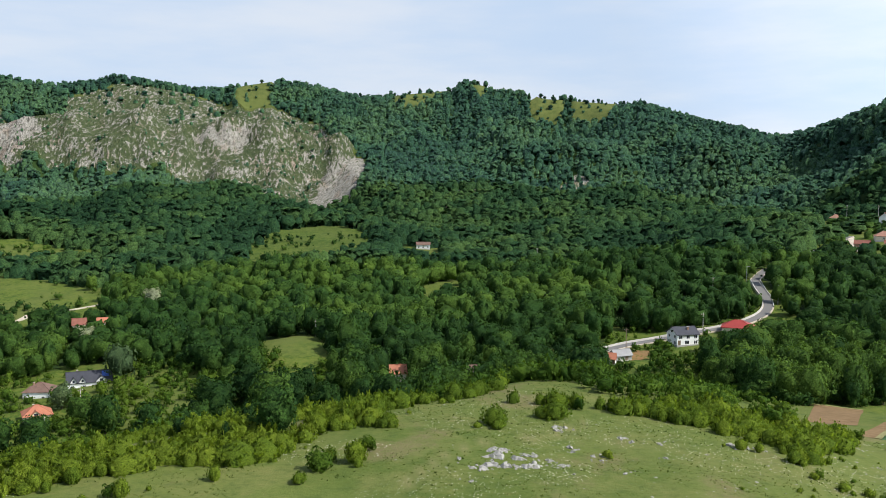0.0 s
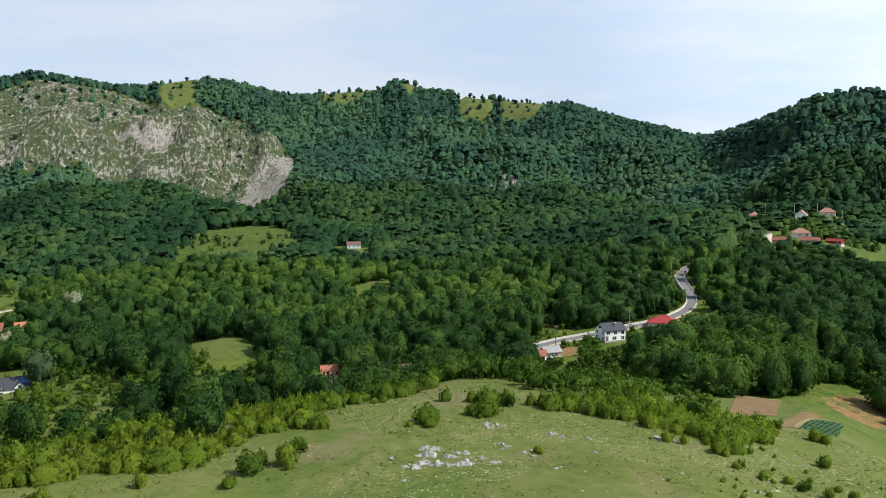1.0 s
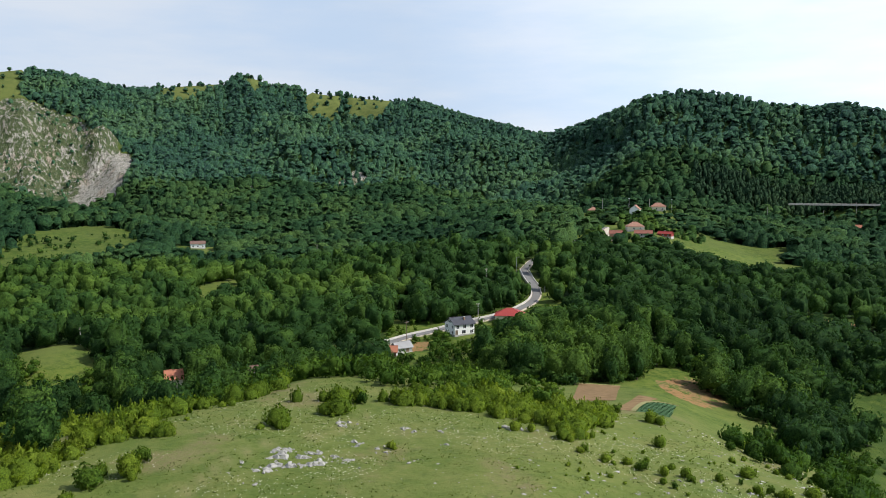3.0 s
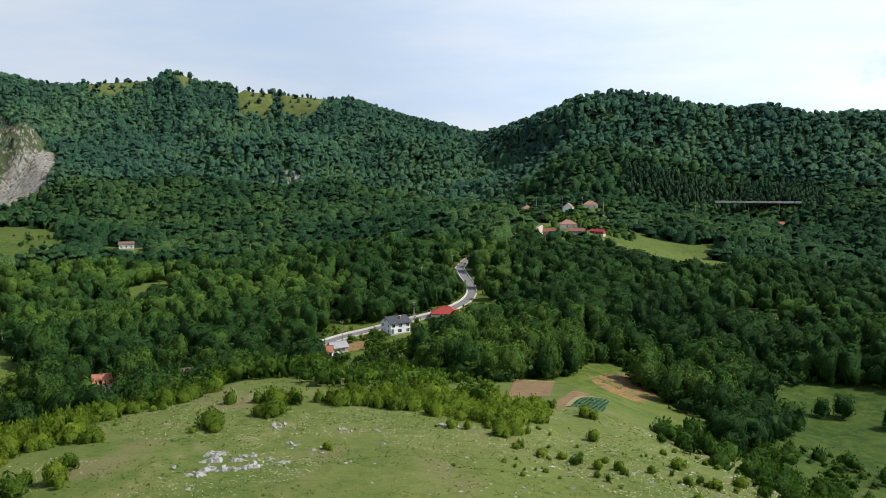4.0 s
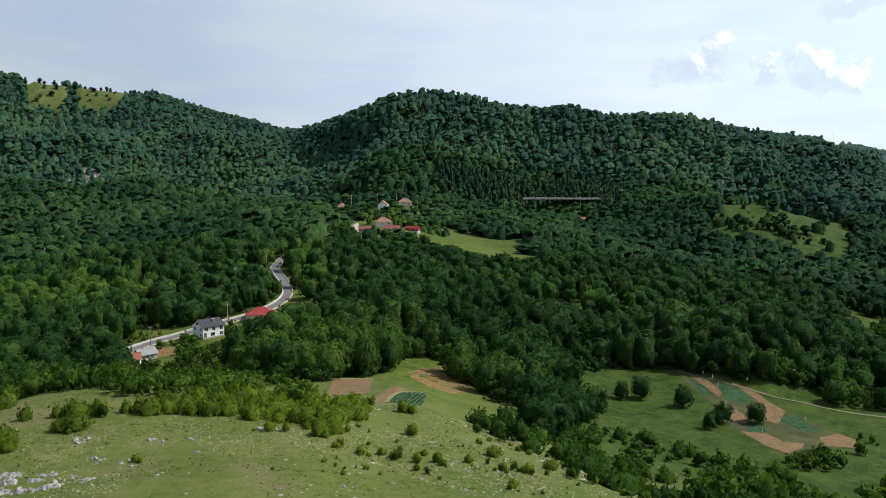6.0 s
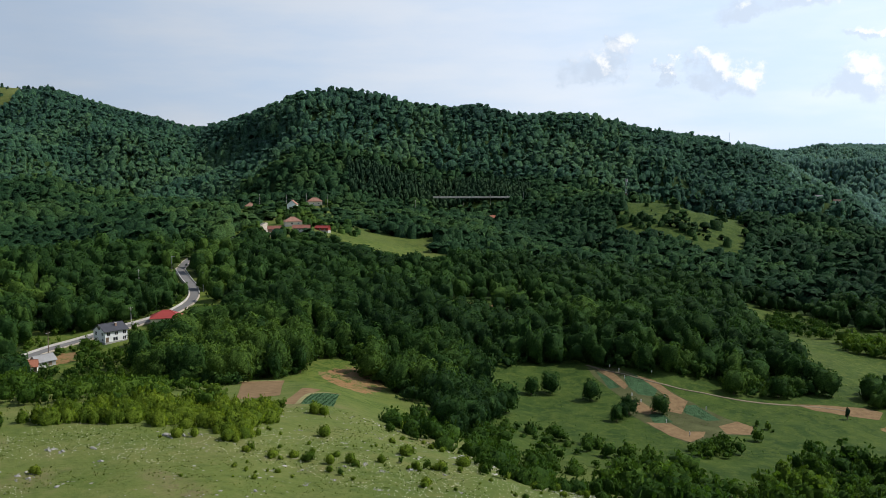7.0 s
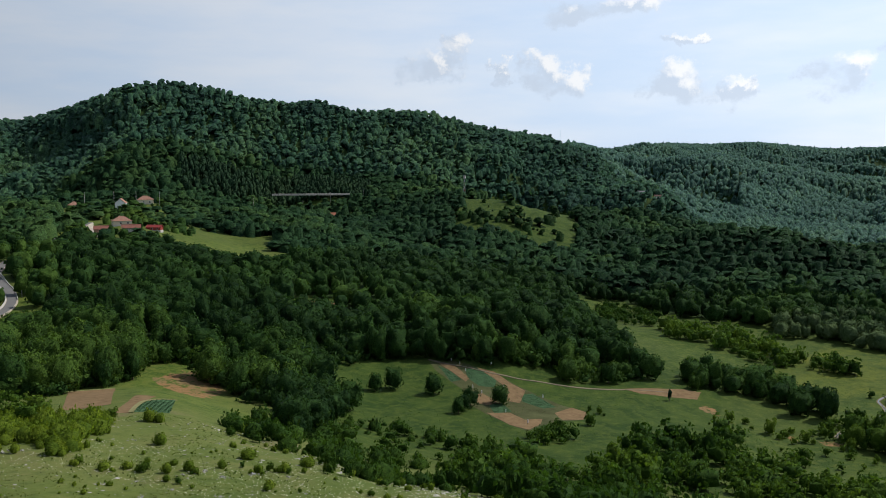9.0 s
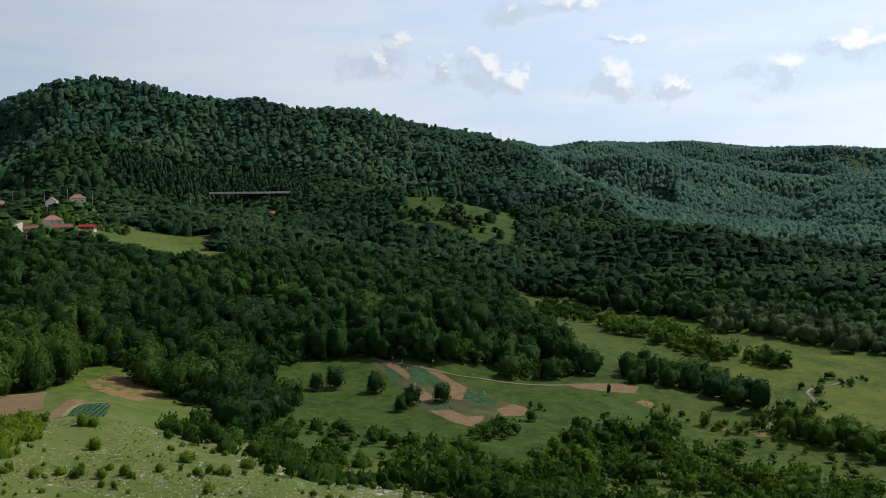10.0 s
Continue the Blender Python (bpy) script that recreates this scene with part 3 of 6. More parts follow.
EARTH = {
    "soil": [(63, 146), (87, 197), (97, 194), (74, 150)],
    "bare_bank": [(118, 205), (127, 206), (123, 186), (109, 174), (107, 180), (108, 196), (109, 200)],
    "plot_edge": [(66, 134), (83, 158), (86, 155), (79, 147), (69, 133)],
    "track_bank": [(206.8, 172.8), (208.1, 166.5), (205.1, 158.1), (204.4, 151.6), (193.8, 145.7), (191.9, 150.7), (199.2, 153.5), (201.8, 157.5), (204.1, 164.3)],
    "tilled_a": [(188.3, 159.8), (192.3, 159.7), (189.9, 150.8), (184.9, 149.8), (183.1, 154.4)],
    "tilled_b": [(234.3, 136.2), (254.3, 124.2), (256.2, 120.1), (247.7, 117.2), (244.9, 119.6), (239.2, 124.2), (234.6, 129.5)],
    "tilled_c": [(194.7, 134.3), (203.5, 134.6), (203.4, 129.3), (196.7, 125.9), (190.9, 129.2)],
    "bank_a": [(243.6, 115.2), (246.4, 112.9), (243.7, 107.9), (236.5, 105.6), (238.6, 111.9)],
    "bank_b": [(303.2, 108.3), (299, 97.7), (293.1, 91.3), (295, 100.1)],
    "tilled_d": [(178.7, 145.6), (183.8, 141.6), (181.5, 134.7), (186.7, 132.6), (181.5, 129.6), (174.8, 128.5), (174.3, 134.3)],
    "yard": [(60.7, 279.5), (67.7, 284), (69.5, 278), (64, 268), (59.7, 269)],
    "bank_c": [(239, 78.3), (242.3, 72.7), (236.8, 70.2), (232.7, 73.3)],
    "bank_d": [(239.3, 86.5), (236.3, 81.6), (231.7, 81.1), (233.8, 84.1)],
    "bank_e": [(294.6, 126.2), (301.2, 122.2), (290.9, 119.5), (289.3, 123.4)],
    "bank_f": [(300, 117.1), (305, 112.2), (296.2, 110.1), (293.2, 113.9)],
    "tilled_e": [(203.2, 186), (204.9, 181.9), (198.5, 168.7), (195.5, 167.6), (199.3, 177)],
}
ROAD = [(46, 278.5), (55.7, 284.0), (63.0, 288.4), (70.8, 292.4), (78.8, 296.2), (91.2, 301.8), (101.0, 306.6), (112.4, 314.4), (122.0, 325.0), (129.0, 337.1), (132.9, 350.0), (135.0, 363.0), (138.3, 377.9), (150, 398), (168, 424), (186, 446), (205, 462), (228, 480)]
SCRUB = {
    "hazel_bank": [(-50.3, 88.2), (-47.4, 93.1), (-44.5, 96.2), (-40.2, 101.3), (-35.9, 104.5), (-30.5, 104.7), (-24.4, 104.7), (-18.7, 105.9), (-16.6, 110.8), (-14.5, 118.6), (-6.7, 120.8), (-7.4, 132.8), (-16.2, 132), (-19.7, 131.5), (-23.1, 131), (-30.1, 129.5), (-37.2, 127.7), (-43.3, 125.8), (-49, 123.6), (-55.8, 120.7), (-60.3, 118.5), (-65.9, 115.6)],
    "hazel_hedge": [(-55, 98), (-47, 101), (-41, 104), (-32, 106), (-22, 109), (-19, 106), (-20, 103), (-31, 101), (-42, 98), (-45, 93), (-50, 90)],
    "hazel_brow": [(-19, 114), (-15, 122), (-7, 120), (1, 124), (10, 132), (20, 131), (19, 123), (8, 119), (-6, 116), (-13, 116)],
    "hazel_band": [(22, 129), (31, 132), (42, 134), (50, 134), (54, 127), (65, 132), (59, 120), (48, 109), (45, 113), (38, 118), (29, 123)],
    "hazel_line": [(47, 118), (50, 108), (46, 104), (44, 112)],
    "hazel_row": [(45, 101), (50, 99), (57, 93), (55, 90), (47, 95), (44, 98)],
    "stony_scrub": [(58, 92), (67, 90), (72, 87), (63, 84), (56, 87)],
    "gully_scrub": [(89, 137), (109, 147), (139, 164), (150, 155), (158, 140), (150, 114), (136, 105), (73, 75), (70, 87), (77, 103), (77, 114)],
    "gully_trees": [(133, 179), (150, 181), (146, 168), (100, 124), (100, 134)],
    "east_thicket": [(168, 102), (209, 106), (224, 93), (210, 80), (195, 63), (211, 38), (187, 33), (82, 59), (120, 107), (151, 116), (148, 98)],
    "east_bushes": [(237, 98), (251, 87), (251, 67), (242, 44), (216, 39), (197, 64), (217, 81)],
    "stream_trees": [(256, 75), (254, 63), (245, 40), (229, 37), (233, 54), (240, 70)],
    "plot_clump": [(173.5, 130.4), (164.2, 120.3), (171.9, 114.4), (181.9, 118.3), (185.8, 126.1), (179.4, 127.3)],
    "plot_hedge": [(274.4, 134.2), (285, 125.6), (289.7, 114.5), (285.4, 100.4), (271.2, 85.8), (260.1, 81.4), (258.2, 87.3), (266.5, 99.7), (268.6, 110.6), (256, 124.1)],
    "meadow_bush_a": [(379.6, 237.7), (396.7, 232.9), (377.3, 197.5), (351.2, 184.4), (346.3, 195.9), (347.4, 217.5)],
    "meadow_bush_b": [(348.9, 181.2), (363.6, 178.3), (351.4, 163), (357, 150.2), (354.7, 134.7), (342.9, 118.9), (323, 112.4), (318.2, 122.7), (326.7, 137.3), (338.1, 156.8), (330.1, 170.7)],
    "meadow_bush_c": [(343.2, 114.6), (354, 109.5), (335.7, 96.2), (322.2, 93.6), (325.3, 102.4), (328.3, 109.6)],
    "willows": [(402, 157), (425, 121), (423, 63), (378, 56), (373, 83), (385, 121), (370, 144)],
}
CROPS = {
    "crop_a": [(69, 133), (79, 147), (89, 153), (75, 131)],
    "crop_b": [(201, 184), (199.9, 178.6), (195.8, 169.5), (192.5, 171)],
    "crop_c": [(203.3, 174.6), (206.8, 172.8), (203.9, 162.1), (198.7, 159), (195.8, 162.6), (198.1, 169.1)],
    "crop_d": [(199.8, 150.2), (204.5, 149), (199.9, 137.3), (195.3, 138.6), (195.5, 146)],
    "crop_e": [(184.9, 149.8), (189.5, 148.9), (185.4, 142), (180, 144)],
}
TRACKS = {
    "white_track": [(-201, 376), (-189, 377), (-188, 390), (-177, 395), (-163, 404)],
    "farm_track": [(204, 191), (205, 176), (209, 161), (216, 153), (229, 140), (246, 125)],
    "lane": [(229, 482), (220, 455), (211, 423)],
}
WOODS_FROM = [(-60, 322), (-32, 322), (-20, 318), (-14, 268), (-9, 225), (0, 196), (6, 190), (10, 200), (11, 318), (16.8, 318), (17.6, 232), (20, 215),
              (23, 205), (25, 214), (32, 214), (36, 206), (40, 232), (44, 250), (46.4, 282), (49.3, 275), (52.4, 269), (54.7, 270), (58.6, 275), (62, 291), (64, 330), (66, 420), (90, 420), (300, 300)]


FOOTPATH = [(-4.6, 92.4), (-1.7, 98.5), (0.3, 103.0), (5.2, 108.9), (14.4, 112.6), (20.1, 119.3)]


def fitted_ground_places():
    """Centres and reaches of the ground kept free of swells to fit the view: fields, house plots and the road."""
    out = []
    for name, polygon in FIELDS.items():
        p = np.array(polygon, float)
        out.append((*p.mean(0), 0.75 * float(np.hypot(*(p.max(0) - p.min(0)))) + 20))
    out += [(*bearing_place(b, d), 55.0) for b, d, half, front in CLEARED]
    return out + [(px, py, 45.0) for px, py in ROAD[::2]]


# sight lines kept open to the houses: bearing, distance, half width in degrees, depth cleared towards the camera
CLEARED = [(-3.0, 258, 0.9, 30), (2.0, 261, 1.0, 40), (18.9, 317, 1.8, 22), (39.2, 352, 1.6, 26), (36.7, 352, 0.5, 16), (-23.3, 383, 0.8, 18), (-22.0, 381, 0.7, 16), (-1.3, 586, 1.4, 60), (40.6, 740, 0.6, 22),
           (61.95, 905, 0.42, 12), (60.85, 900, 0.4, 12), (24.6, 640, 1.0, 60), (27.3, 600, 1.2, 50), (28.75, 655, 1.2, 60), (31.7, 740, 0.7, 50),
           (39.1, 772, 2.5, 7), (-25.7, 275, 1.8, 5), (-25.4, 300, 1.6, 6), (-22.8, 306, 2.0, 6)]


FITTED_GROUND = fitted_ground_places()
FOREST_BANK = [(216, 276), (226, 277), (233, 268), (236, 262), (229, 260), (218, 268)]


def bearing_of(x, y):
    return np.degrees(np.arctan2(x, y))


def near_line(x, y, line):
    """The distance to a broken line, and whether the place lies on the near side of it."""
    best, side = np.full(np.shape(x), 1e9), np.zeros(np.shape(x), bool)
    for (x0, y0), (x1, y1) in zip(line[:-1], line[1:]):
        dx, dy = x1 - x0, y1 - y0
        t = np.clip(((x - x0) * dx + (y - y0) * dy) / (dx * dx + dy * dy), 0, 1)
        px, py = x0 + t * dx, y0 + t * dy
        d = np.hypot(x - px, y - py)
        nearer = d < best
        best, side = np.where(nearer, d, best), np.where(nearer, np.hypot(x, y) < np.hypot(px, py), side)
    return best, side


def wooded(x, y):
    """Whether the forest grows at a place."""
    r, a = np.hypot(x, y), bearing_of(x, y)
    start = np.interp(a, [w[0] for w in WOODS_FROM], [w[1] for w in WOODS_FROM])
    ok = r > start + 6 * fractal(x, y, 30, 3)
    for name, polygon in FIELDS.items():
        for front in (0.0, 9.0, 18.0, 27.0, 36.0, 45.0)[:6 if name in ("knoll_field", "slope_meadow", "far_meadow") else 3]:
            wx, wy = x + 7 * fractal(x, y, 28, 23), y + 7 * fractal(x, y, 28, 27)
            ok &= ~inside(wx * (r + front) / r, wy * (r + front) / r, polygon)
    for b, d, half, front in CLEARED:
        ok &= ~((abs(a - b) < half) & (r > d - front) & (r < d + 7))
    for name, polygon in ROCKS.items():
        bare = inside(x, y, polygon)
        if name.startswith("scar"):
            bare &= fractal(x, y, 30, 61) > -0.02
        ok &= ~bare
    d, near = near_line(x, y, ROAD[:13])
    ok &= ~((d < 3.4) | (near & (d < np.where(y > 318, 7, 16))))
    ok &= near_line(x, y, ROAD[12:])[0] > 3.5
    ok &= ~((a > 24.8) & (a < 30.0) & (r > 486) & (r < 545))
    ok &= ~((a > 24) & (a < 32) & (r > 575) & (r < 720) & (fractal(x, y, 40, 15) > 0.1))
    ok &= ~((a > 30) & (a < 37.5) & (r > 472) & (r < 515))
    crest = ring(a, CREST_AT)
    for low, high in CREST_FIELDS:
        wob = fractal(x, y, 60, 17)
        mid, half = (low + high) / 2, (high - low) / 2
        ok &= ((a - mid) / half) ** 2 + ((r - crest + 6) / (30 + 26 * half)) ** 2 > 1 + 1.6 * wob
    return ok


# ---------------------------------------------------------------- the ground sheet
def mesh_object(name, verts, faces, material, smooth=True, normals=None, lone=True):
    """An object from arrays of vertices and of faces with the same number of corners."""
    verts, faces = np.asarray(verts, np.float32), np.asarray(faces, np.int32)
    me = bpy.data.meshes.new(name)
    me.vertices.add(len(verts))
    me.vertices.foreach_set("co", verts.ravel())
    k = faces.shape[1]
    me.loops.add(faces.size)
    me.loops.foreach_set("vertex_index", faces.ravel())
    me.polygons.add(len(faces))
    me.polygons.foreach_set("loop_start", np.arange(0, faces.size, k, dtype=np.int32))
    me.polygons.foreach_set("use_smooth", np.full(len(faces), smooth))
    me.materials.append(material)
    me.update(calc_edges=True)
    if normals is not None and lone:
        me.attributes.new("lone", "FLOAT", "POINT").data.foreach_set("value", np.ones(len(verts), np.float32))
    if normals is not None:
        me.attributes.new("custom_normal", "FLOAT_VECTOR", "POINT").data.foreach_set("vector", np.asarray(normals, np.float32).ravel())
    return new(name, me)


def build_ground():
    angles = np.concatenate([np.arange(-34, 86, 0.34), np.arange(86, 326, 4.0)])
    radii = np.concatenate([[0.02], np.geomspace(3, 60, 16), np.arange(64, 330, 3.0), np.geomspace(333, 1420, 165), np.geomspace(1440, 4700, 46)])
    aa, rr = np.meshgrid(np.radians(angles), radii)
    x, y = rr * np.sin(aa), rr * np.cos(aa)
    z = land(x, y)
    n, m = len(angles), len(radii)
    i, j = np.meshgrid(np.arange(m - 1), np.arange(n), indexing="ij")
    j2 = (j + 1) % n
    faces = np.stack([i * n + j, i * n + j2, (i + 1) * n + j2, (i + 1) * n + j], -1).reshape(-1, 4)[:, ::-1]
    ob = mesh_object("ground", np.stack([x, y, z], -1).reshape(-1, 3), faces, GROUND)
    r, a = rr, bearing_of(x, y)
    maps = {}
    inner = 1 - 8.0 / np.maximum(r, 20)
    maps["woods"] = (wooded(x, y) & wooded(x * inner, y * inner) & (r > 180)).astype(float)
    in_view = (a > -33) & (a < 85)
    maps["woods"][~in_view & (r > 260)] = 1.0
    rock, face = np.zeros_like(x), np.zeros_like(x)
    for name, polygon in ROCKS.items():
        hit = inside(x, y, polygon)
        rock[hit] = 1.0
        if name.startswith("scar"):
            rock[hit] = 0.66
            face[hit] = 0.55
        if name.startswith("face"):
            face[hit] = 1.0
    maps["rock"], maps["face"] = rock, face
    earth = np.zeros_like(x)
    for polygon in [EARTH[k] for k in ("bare_bank", "yard", "bank_a", "bank_b", "bank_c", "bank_d", "bank_e", "bank_f")] + [FOREST_BANK]:
        earth[inside(x, y, polygon)] = 0.6
    maps["earth"] = earth
    lush = np.clip((r - 150) / 40, 0, 1)
    maps["lush"] = lush
    maps["dry"] = 0.45 * (r > 1000)
    # eastern meadows carry cloud shade in their colour; two fields are only deeper green
    maps["deep_grass_shade"] = np.clip((a - 36) / 3, 0, 1) * (r < 1000) * np.where(inside(x, y, FIELDS["right_meadow"]) | inside(x, y, FIELDS["river_field"]) | (a > 66), 0.7, 1.0) + 0.5 * inside(x, y, FIELDS["slope_meadow"]) + 0.35 * inside(x, y, FIELDS["village_field"])
    maps["gold"] = (inside(x, y, FIELDS["river_field"]) | (inside(x, y, FIELDS["right_meadow"]) & (x > 290) & (y < 120))).astype(float)
    maps["worn"] = np.exp(-(near_line(x, y, FOOTPATH)[0] / 0.55) ** 2)
    for key, values in maps.items():
        ob.data.attributes.new(key, "FLOAT", "POINT").data.foreach_set("value", values.astype(np.float32).ravel())
    tagged(ob, "rolling hill country of meadow, woodland floor and limestone", "ground", kind="structure")
    return ob


build_ground()


# ---------------------------------------------------------------- trees and shrubs
def ico(level):
    bm = bmesh.new()
    bmesh.ops.create_icosphere(bm, subdivisions=level, radius=1.0)
    v = np.array([q.co[:] for q in bm.verts])
    f = np.array([[q.index for q in t.verts] for t in bm.faces])
    bm.free()
    return v, f


ICO = {k: ico(k) for k in (1, 2, 3)}


def crown_shape(rng, cards, level, tall=1.0, lobes=9, card=0.2, point=0.0, upright=0.0, dense=0.93, stretch=1.0):
    """A crown one unit in radius, standing on z = 0 and about 2 * tall high: billowing lobes with sprays of leaves over them. The sprays
    take the light as the billow does on which they sit. Returns vertices, triangles, normals."""
    centres = []
    for k in range(lobes):
        t = (k + 0.5) / lobes
        h = -0.80 + 1.62 * t
        ring_r = math.sqrt(max(0.0, 1 - h * h * 0.92)) * (0.66 - 0.5 * point * max(h, 0)) * rng.uniform(0.72, 1.08)
        w = k * 2.4 + rng.uniform(-0.6, 0.6)
        centres.append((ring_r * math.cos(w), ring_r * math.sin(w), h * 0.76, rng.uniform(0.24, 0.42) * (1 - 0.35 * point * max(h, 0))))
    centres.append((0, 0, 0.05, 0.5))
    c = np.array(centres)
    v, f = ICO[level]
    core = v.copy()
    reach, owner = np.zeros(len(v)), np.full(len(v), len(c) - 1)
    for k, (cx, cy, cz, cr) in enumerate(c):
        b = v @ np.array([cx, cy, cz])
        q = b * b - (cx * cx + cy * cy + cz * cz) + cr * cr
        far = np.where(q > 0, b + np.sqrt(np.maximum(q, 0)), 0)
        owner, reach = np.where(far > reach, k, owner), np.maximum(reach, far)
    core *= (np.maximum(reach, 0.4) * dense * rng.uniform(0.92, 1.06, len(v)))[:, None]
    swell = core / dense - c[owner, :3]
    swell = swell / np.linalg.norm(swell, axis=1)[:, None] + 0.7 * v
    pick = rng.choice(len(c), cards, p=c[:, 3] ** 2 / (c[:, 3] ** 2).sum())
    n = rng.normal(size=(cards, 3)) + c[pick, :3] * 1.1
    n[:, 2] += 0.3
    n /= np.linalg.norm(n, axis=1)[:, None]
    p = c[pick, :3] + n * c[pick, 3:4] * rng.uniform(0.90, 1.02, (cards, 1))
    face = n + rng.normal(size=(cards, 3)) * 0.45
    face[:, 2] *= 1 - upright
    face /= np.linalg.norm(face, axis=1)[:, None]
    helper = np.where(abs(face[:, 2:3]) > 0.9, np.array([[1.0, 0, 0]]), np.array([[0, 0, 1.0]]))
    u = np.cross(helper, face)
    u /= np.linalg.norm(u, axis=1)[:, None]
    w = np.cross(face, u)
    s = card * rng.uniform(0.6, 1.3, (cards, 1))
    turn = rng.uniform(-3.1, 3.1, (cards, 1)) * (1 - upright)
    u, w = u * np.cos(turn) + w * np.sin(turn), w * np.cos(turn) - u * np.sin(turn)
    lift = face * s * 0.35
    w = w * stretch
    quad = np.stack([p - u * s * 0.8 - lift, p - w * s * 0.8 - lift * 0.4, p + u * s * 0.8 - lift, p + w * s * 0.9], 1).reshape(-1, 3)
    k = np.arange(cards) * 4 + len(core)
    tris = np.concatenate([f, np.stack([k, k + 1, k + 3], 1), np.stack([k + 1, k + 2, k + 3], 1)])
    verts = np.concatenate([core, quad])
    verts[:, 2] = (verts[:, 2] + 1.0) * tall
    normals = np.concatenate([swell, np.repeat(n + 0.6 * face + 0.45 * p + 0.22 * rng.normal(size=(cards, 3)), 4, 0)])
    return verts, tris, normals / np.linalg.norm(normals, axis=1)[:, None]


def dome_shape(rng, sides, rings, cards, card, rough=0.13):
    """A tree of a closed canopy seen from afar: a lumpy dome about one unit in radius and two high, with a few sprays over it.
    Returns vertices, triangles, normals."""
    vs, ns = [(0, 0, 1.95 * rng.uniform(0.96, 1.03))], [(0, 0, 1.0)]
    for k in range(1, rings + 1):
        tilt = 1.50 * (k / rings) ** 0.72
        h, out = math.cos(tilt), math.sin(tilt)
        turn = rng.uniform(0, 6.283)
        for j in range(sides):
            w = turn + 6.283 * j / sides
            q = rng.uniform(1 - rough, 1 + rough)
            vs.append((out * q * math.cos(w), out * q * math.sin(w), 0.55 + 1.45 * h * q if k < rings else 0.0))
            ns.append((math.cos(w) * out + rng.normal() * 0.15, math.sin(w) * out + rng.normal() * 0.15, 0.30 + h))
    fs = [(0, 1 + j, 1 + (j + 1) % sides) for j in range(sides)]
    for k in range(rings - 1):
        for j in range(sides):
            a, b = 1 + k * sides + j, 1 + k * sides + (j + 1) % sides
            fs += [(a, a + sides, b), (b, a + sides, b + sides)]
    w, h = rng.uniform(0, 6.283, cards), rng.uniform(0.15, 1.0, cards)
    out = np.sqrt(1 - h * h)
    n = np.stack([out * np.cos(w), out * np.sin(w), h], 1)
    p = n * np.array([1.0, 1.0, 1.45]) * rng.uniform(0.96, 1.08, (cards, 1)) + np.array([0, 0, 0.55])
    u = np.stack([-np.sin(w), np.cos(w), np.zeros(cards)], 1)
    up = np.cross(n, u)
    size = card * rng.uniform(0.6, 1.4, (cards, 1))
    quad = np.stack([p - u * size, p - up * size * 0.9, p + u * size, p + up * size * 1.1], 1).reshape(-1, 3)
    k = np.arange(cards) * 4 + len(vs)
    verts, tris = np.concatenate([np.array(vs), quad]), np.concatenate([np.array(fs), np.stack([k, k + 1, k + 3], 1), np.stack([k + 1, k + 2, k + 3], 1)])
    normals = np.concatenate([np.array(ns), np.repeat(n + rng.normal(size=(cards, 3)) * 0.28, 4, 0)])
    return verts, tris, normals / np.linalg.norm(normals, axis=1)[:, None]


def shoot_shape(rng, shoots, card, level=1):
    """A bush of upright shoots about one unit in radius and two high, ragged at the top: a low core and narrow leafy sprays."""
    w, ro = rng.uniform(0, 6.283, shoots), np.sqrt(rng.random(shoots))
    lump = 1 + 0.20 * np.sin(w * 3 + rng.uniform(0, 6)) + 0.12 * np.sin(w * 7)
    top = 1.9 * (1 - 0.42 * ro ** 2) * rng.uniform(0.70, 1.06, shoots) * (0.8 + 0.2 * lump)
    vs, fs = [], []
    v, f = ICO[level]
    core = v * np.array([0.84, 0.84, 0.78]) * rng.uniform(0.86, 1.08, (len(v), 1)) + np.array([0, 0, 0.72])
    vs.append(core), fs.append(f)
    n = len(core)
    for part_way in (0.38, 0.62, 0.86):
        out = ro * (0.72 + 0.3 * part_way) * lump
        p = np.stack([out * np.cos(w), out * np.sin(w), top * part_way], 1) + rng.normal(size=(shoots, 3)) * 0.05
        up = np.stack([0.4 * ro * np.cos(w), 0.4 * ro * np.sin(w), np.ones(shoots)], 1) + rng.normal(size=(shoots, 3)) * 0.25
        up /= np.linalg.norm(up, axis=1)[:, None]
        face = np.stack([np.cos(w), np.sin(w), np.full(shoots, 0.3)], 1) + rng.normal(size=(shoots, 3)) * 0.6
        side = np.cross(up, face)
        side /= np.linalg.norm(side, axis=1)[:, None]
        s = card * rng.uniform(0.6, 1.3, (shoots, 1)) * (1.25 - 0.5 * part_way)
        quad = np.stack([p - up * s * 1.4, p + side * s, p + up * s * 1.6, p - side * s], 1).reshape(-1, 3)
        k = n + np.arange(shoots) * 4
        vs.append(quad)
        fs += [np.stack([k, k + 1, k + 2], 1), np.stack([k, k + 2, k + 3], 1)]
        n += len(quad)
    v = np.concatenate(vs)
    normals = v * np.array([1.0, 1.0, 0.5]) + np.array([0, 0, 0.15])
    normals[len(core):] += np.repeat(rng.normal(size=((len(v) - len(core)) // 4, 3)) * 0.55, 4, 0)
    return v, np.concatenate(fs), normals / np.linalg.norm(normals, axis=1)[:, None]


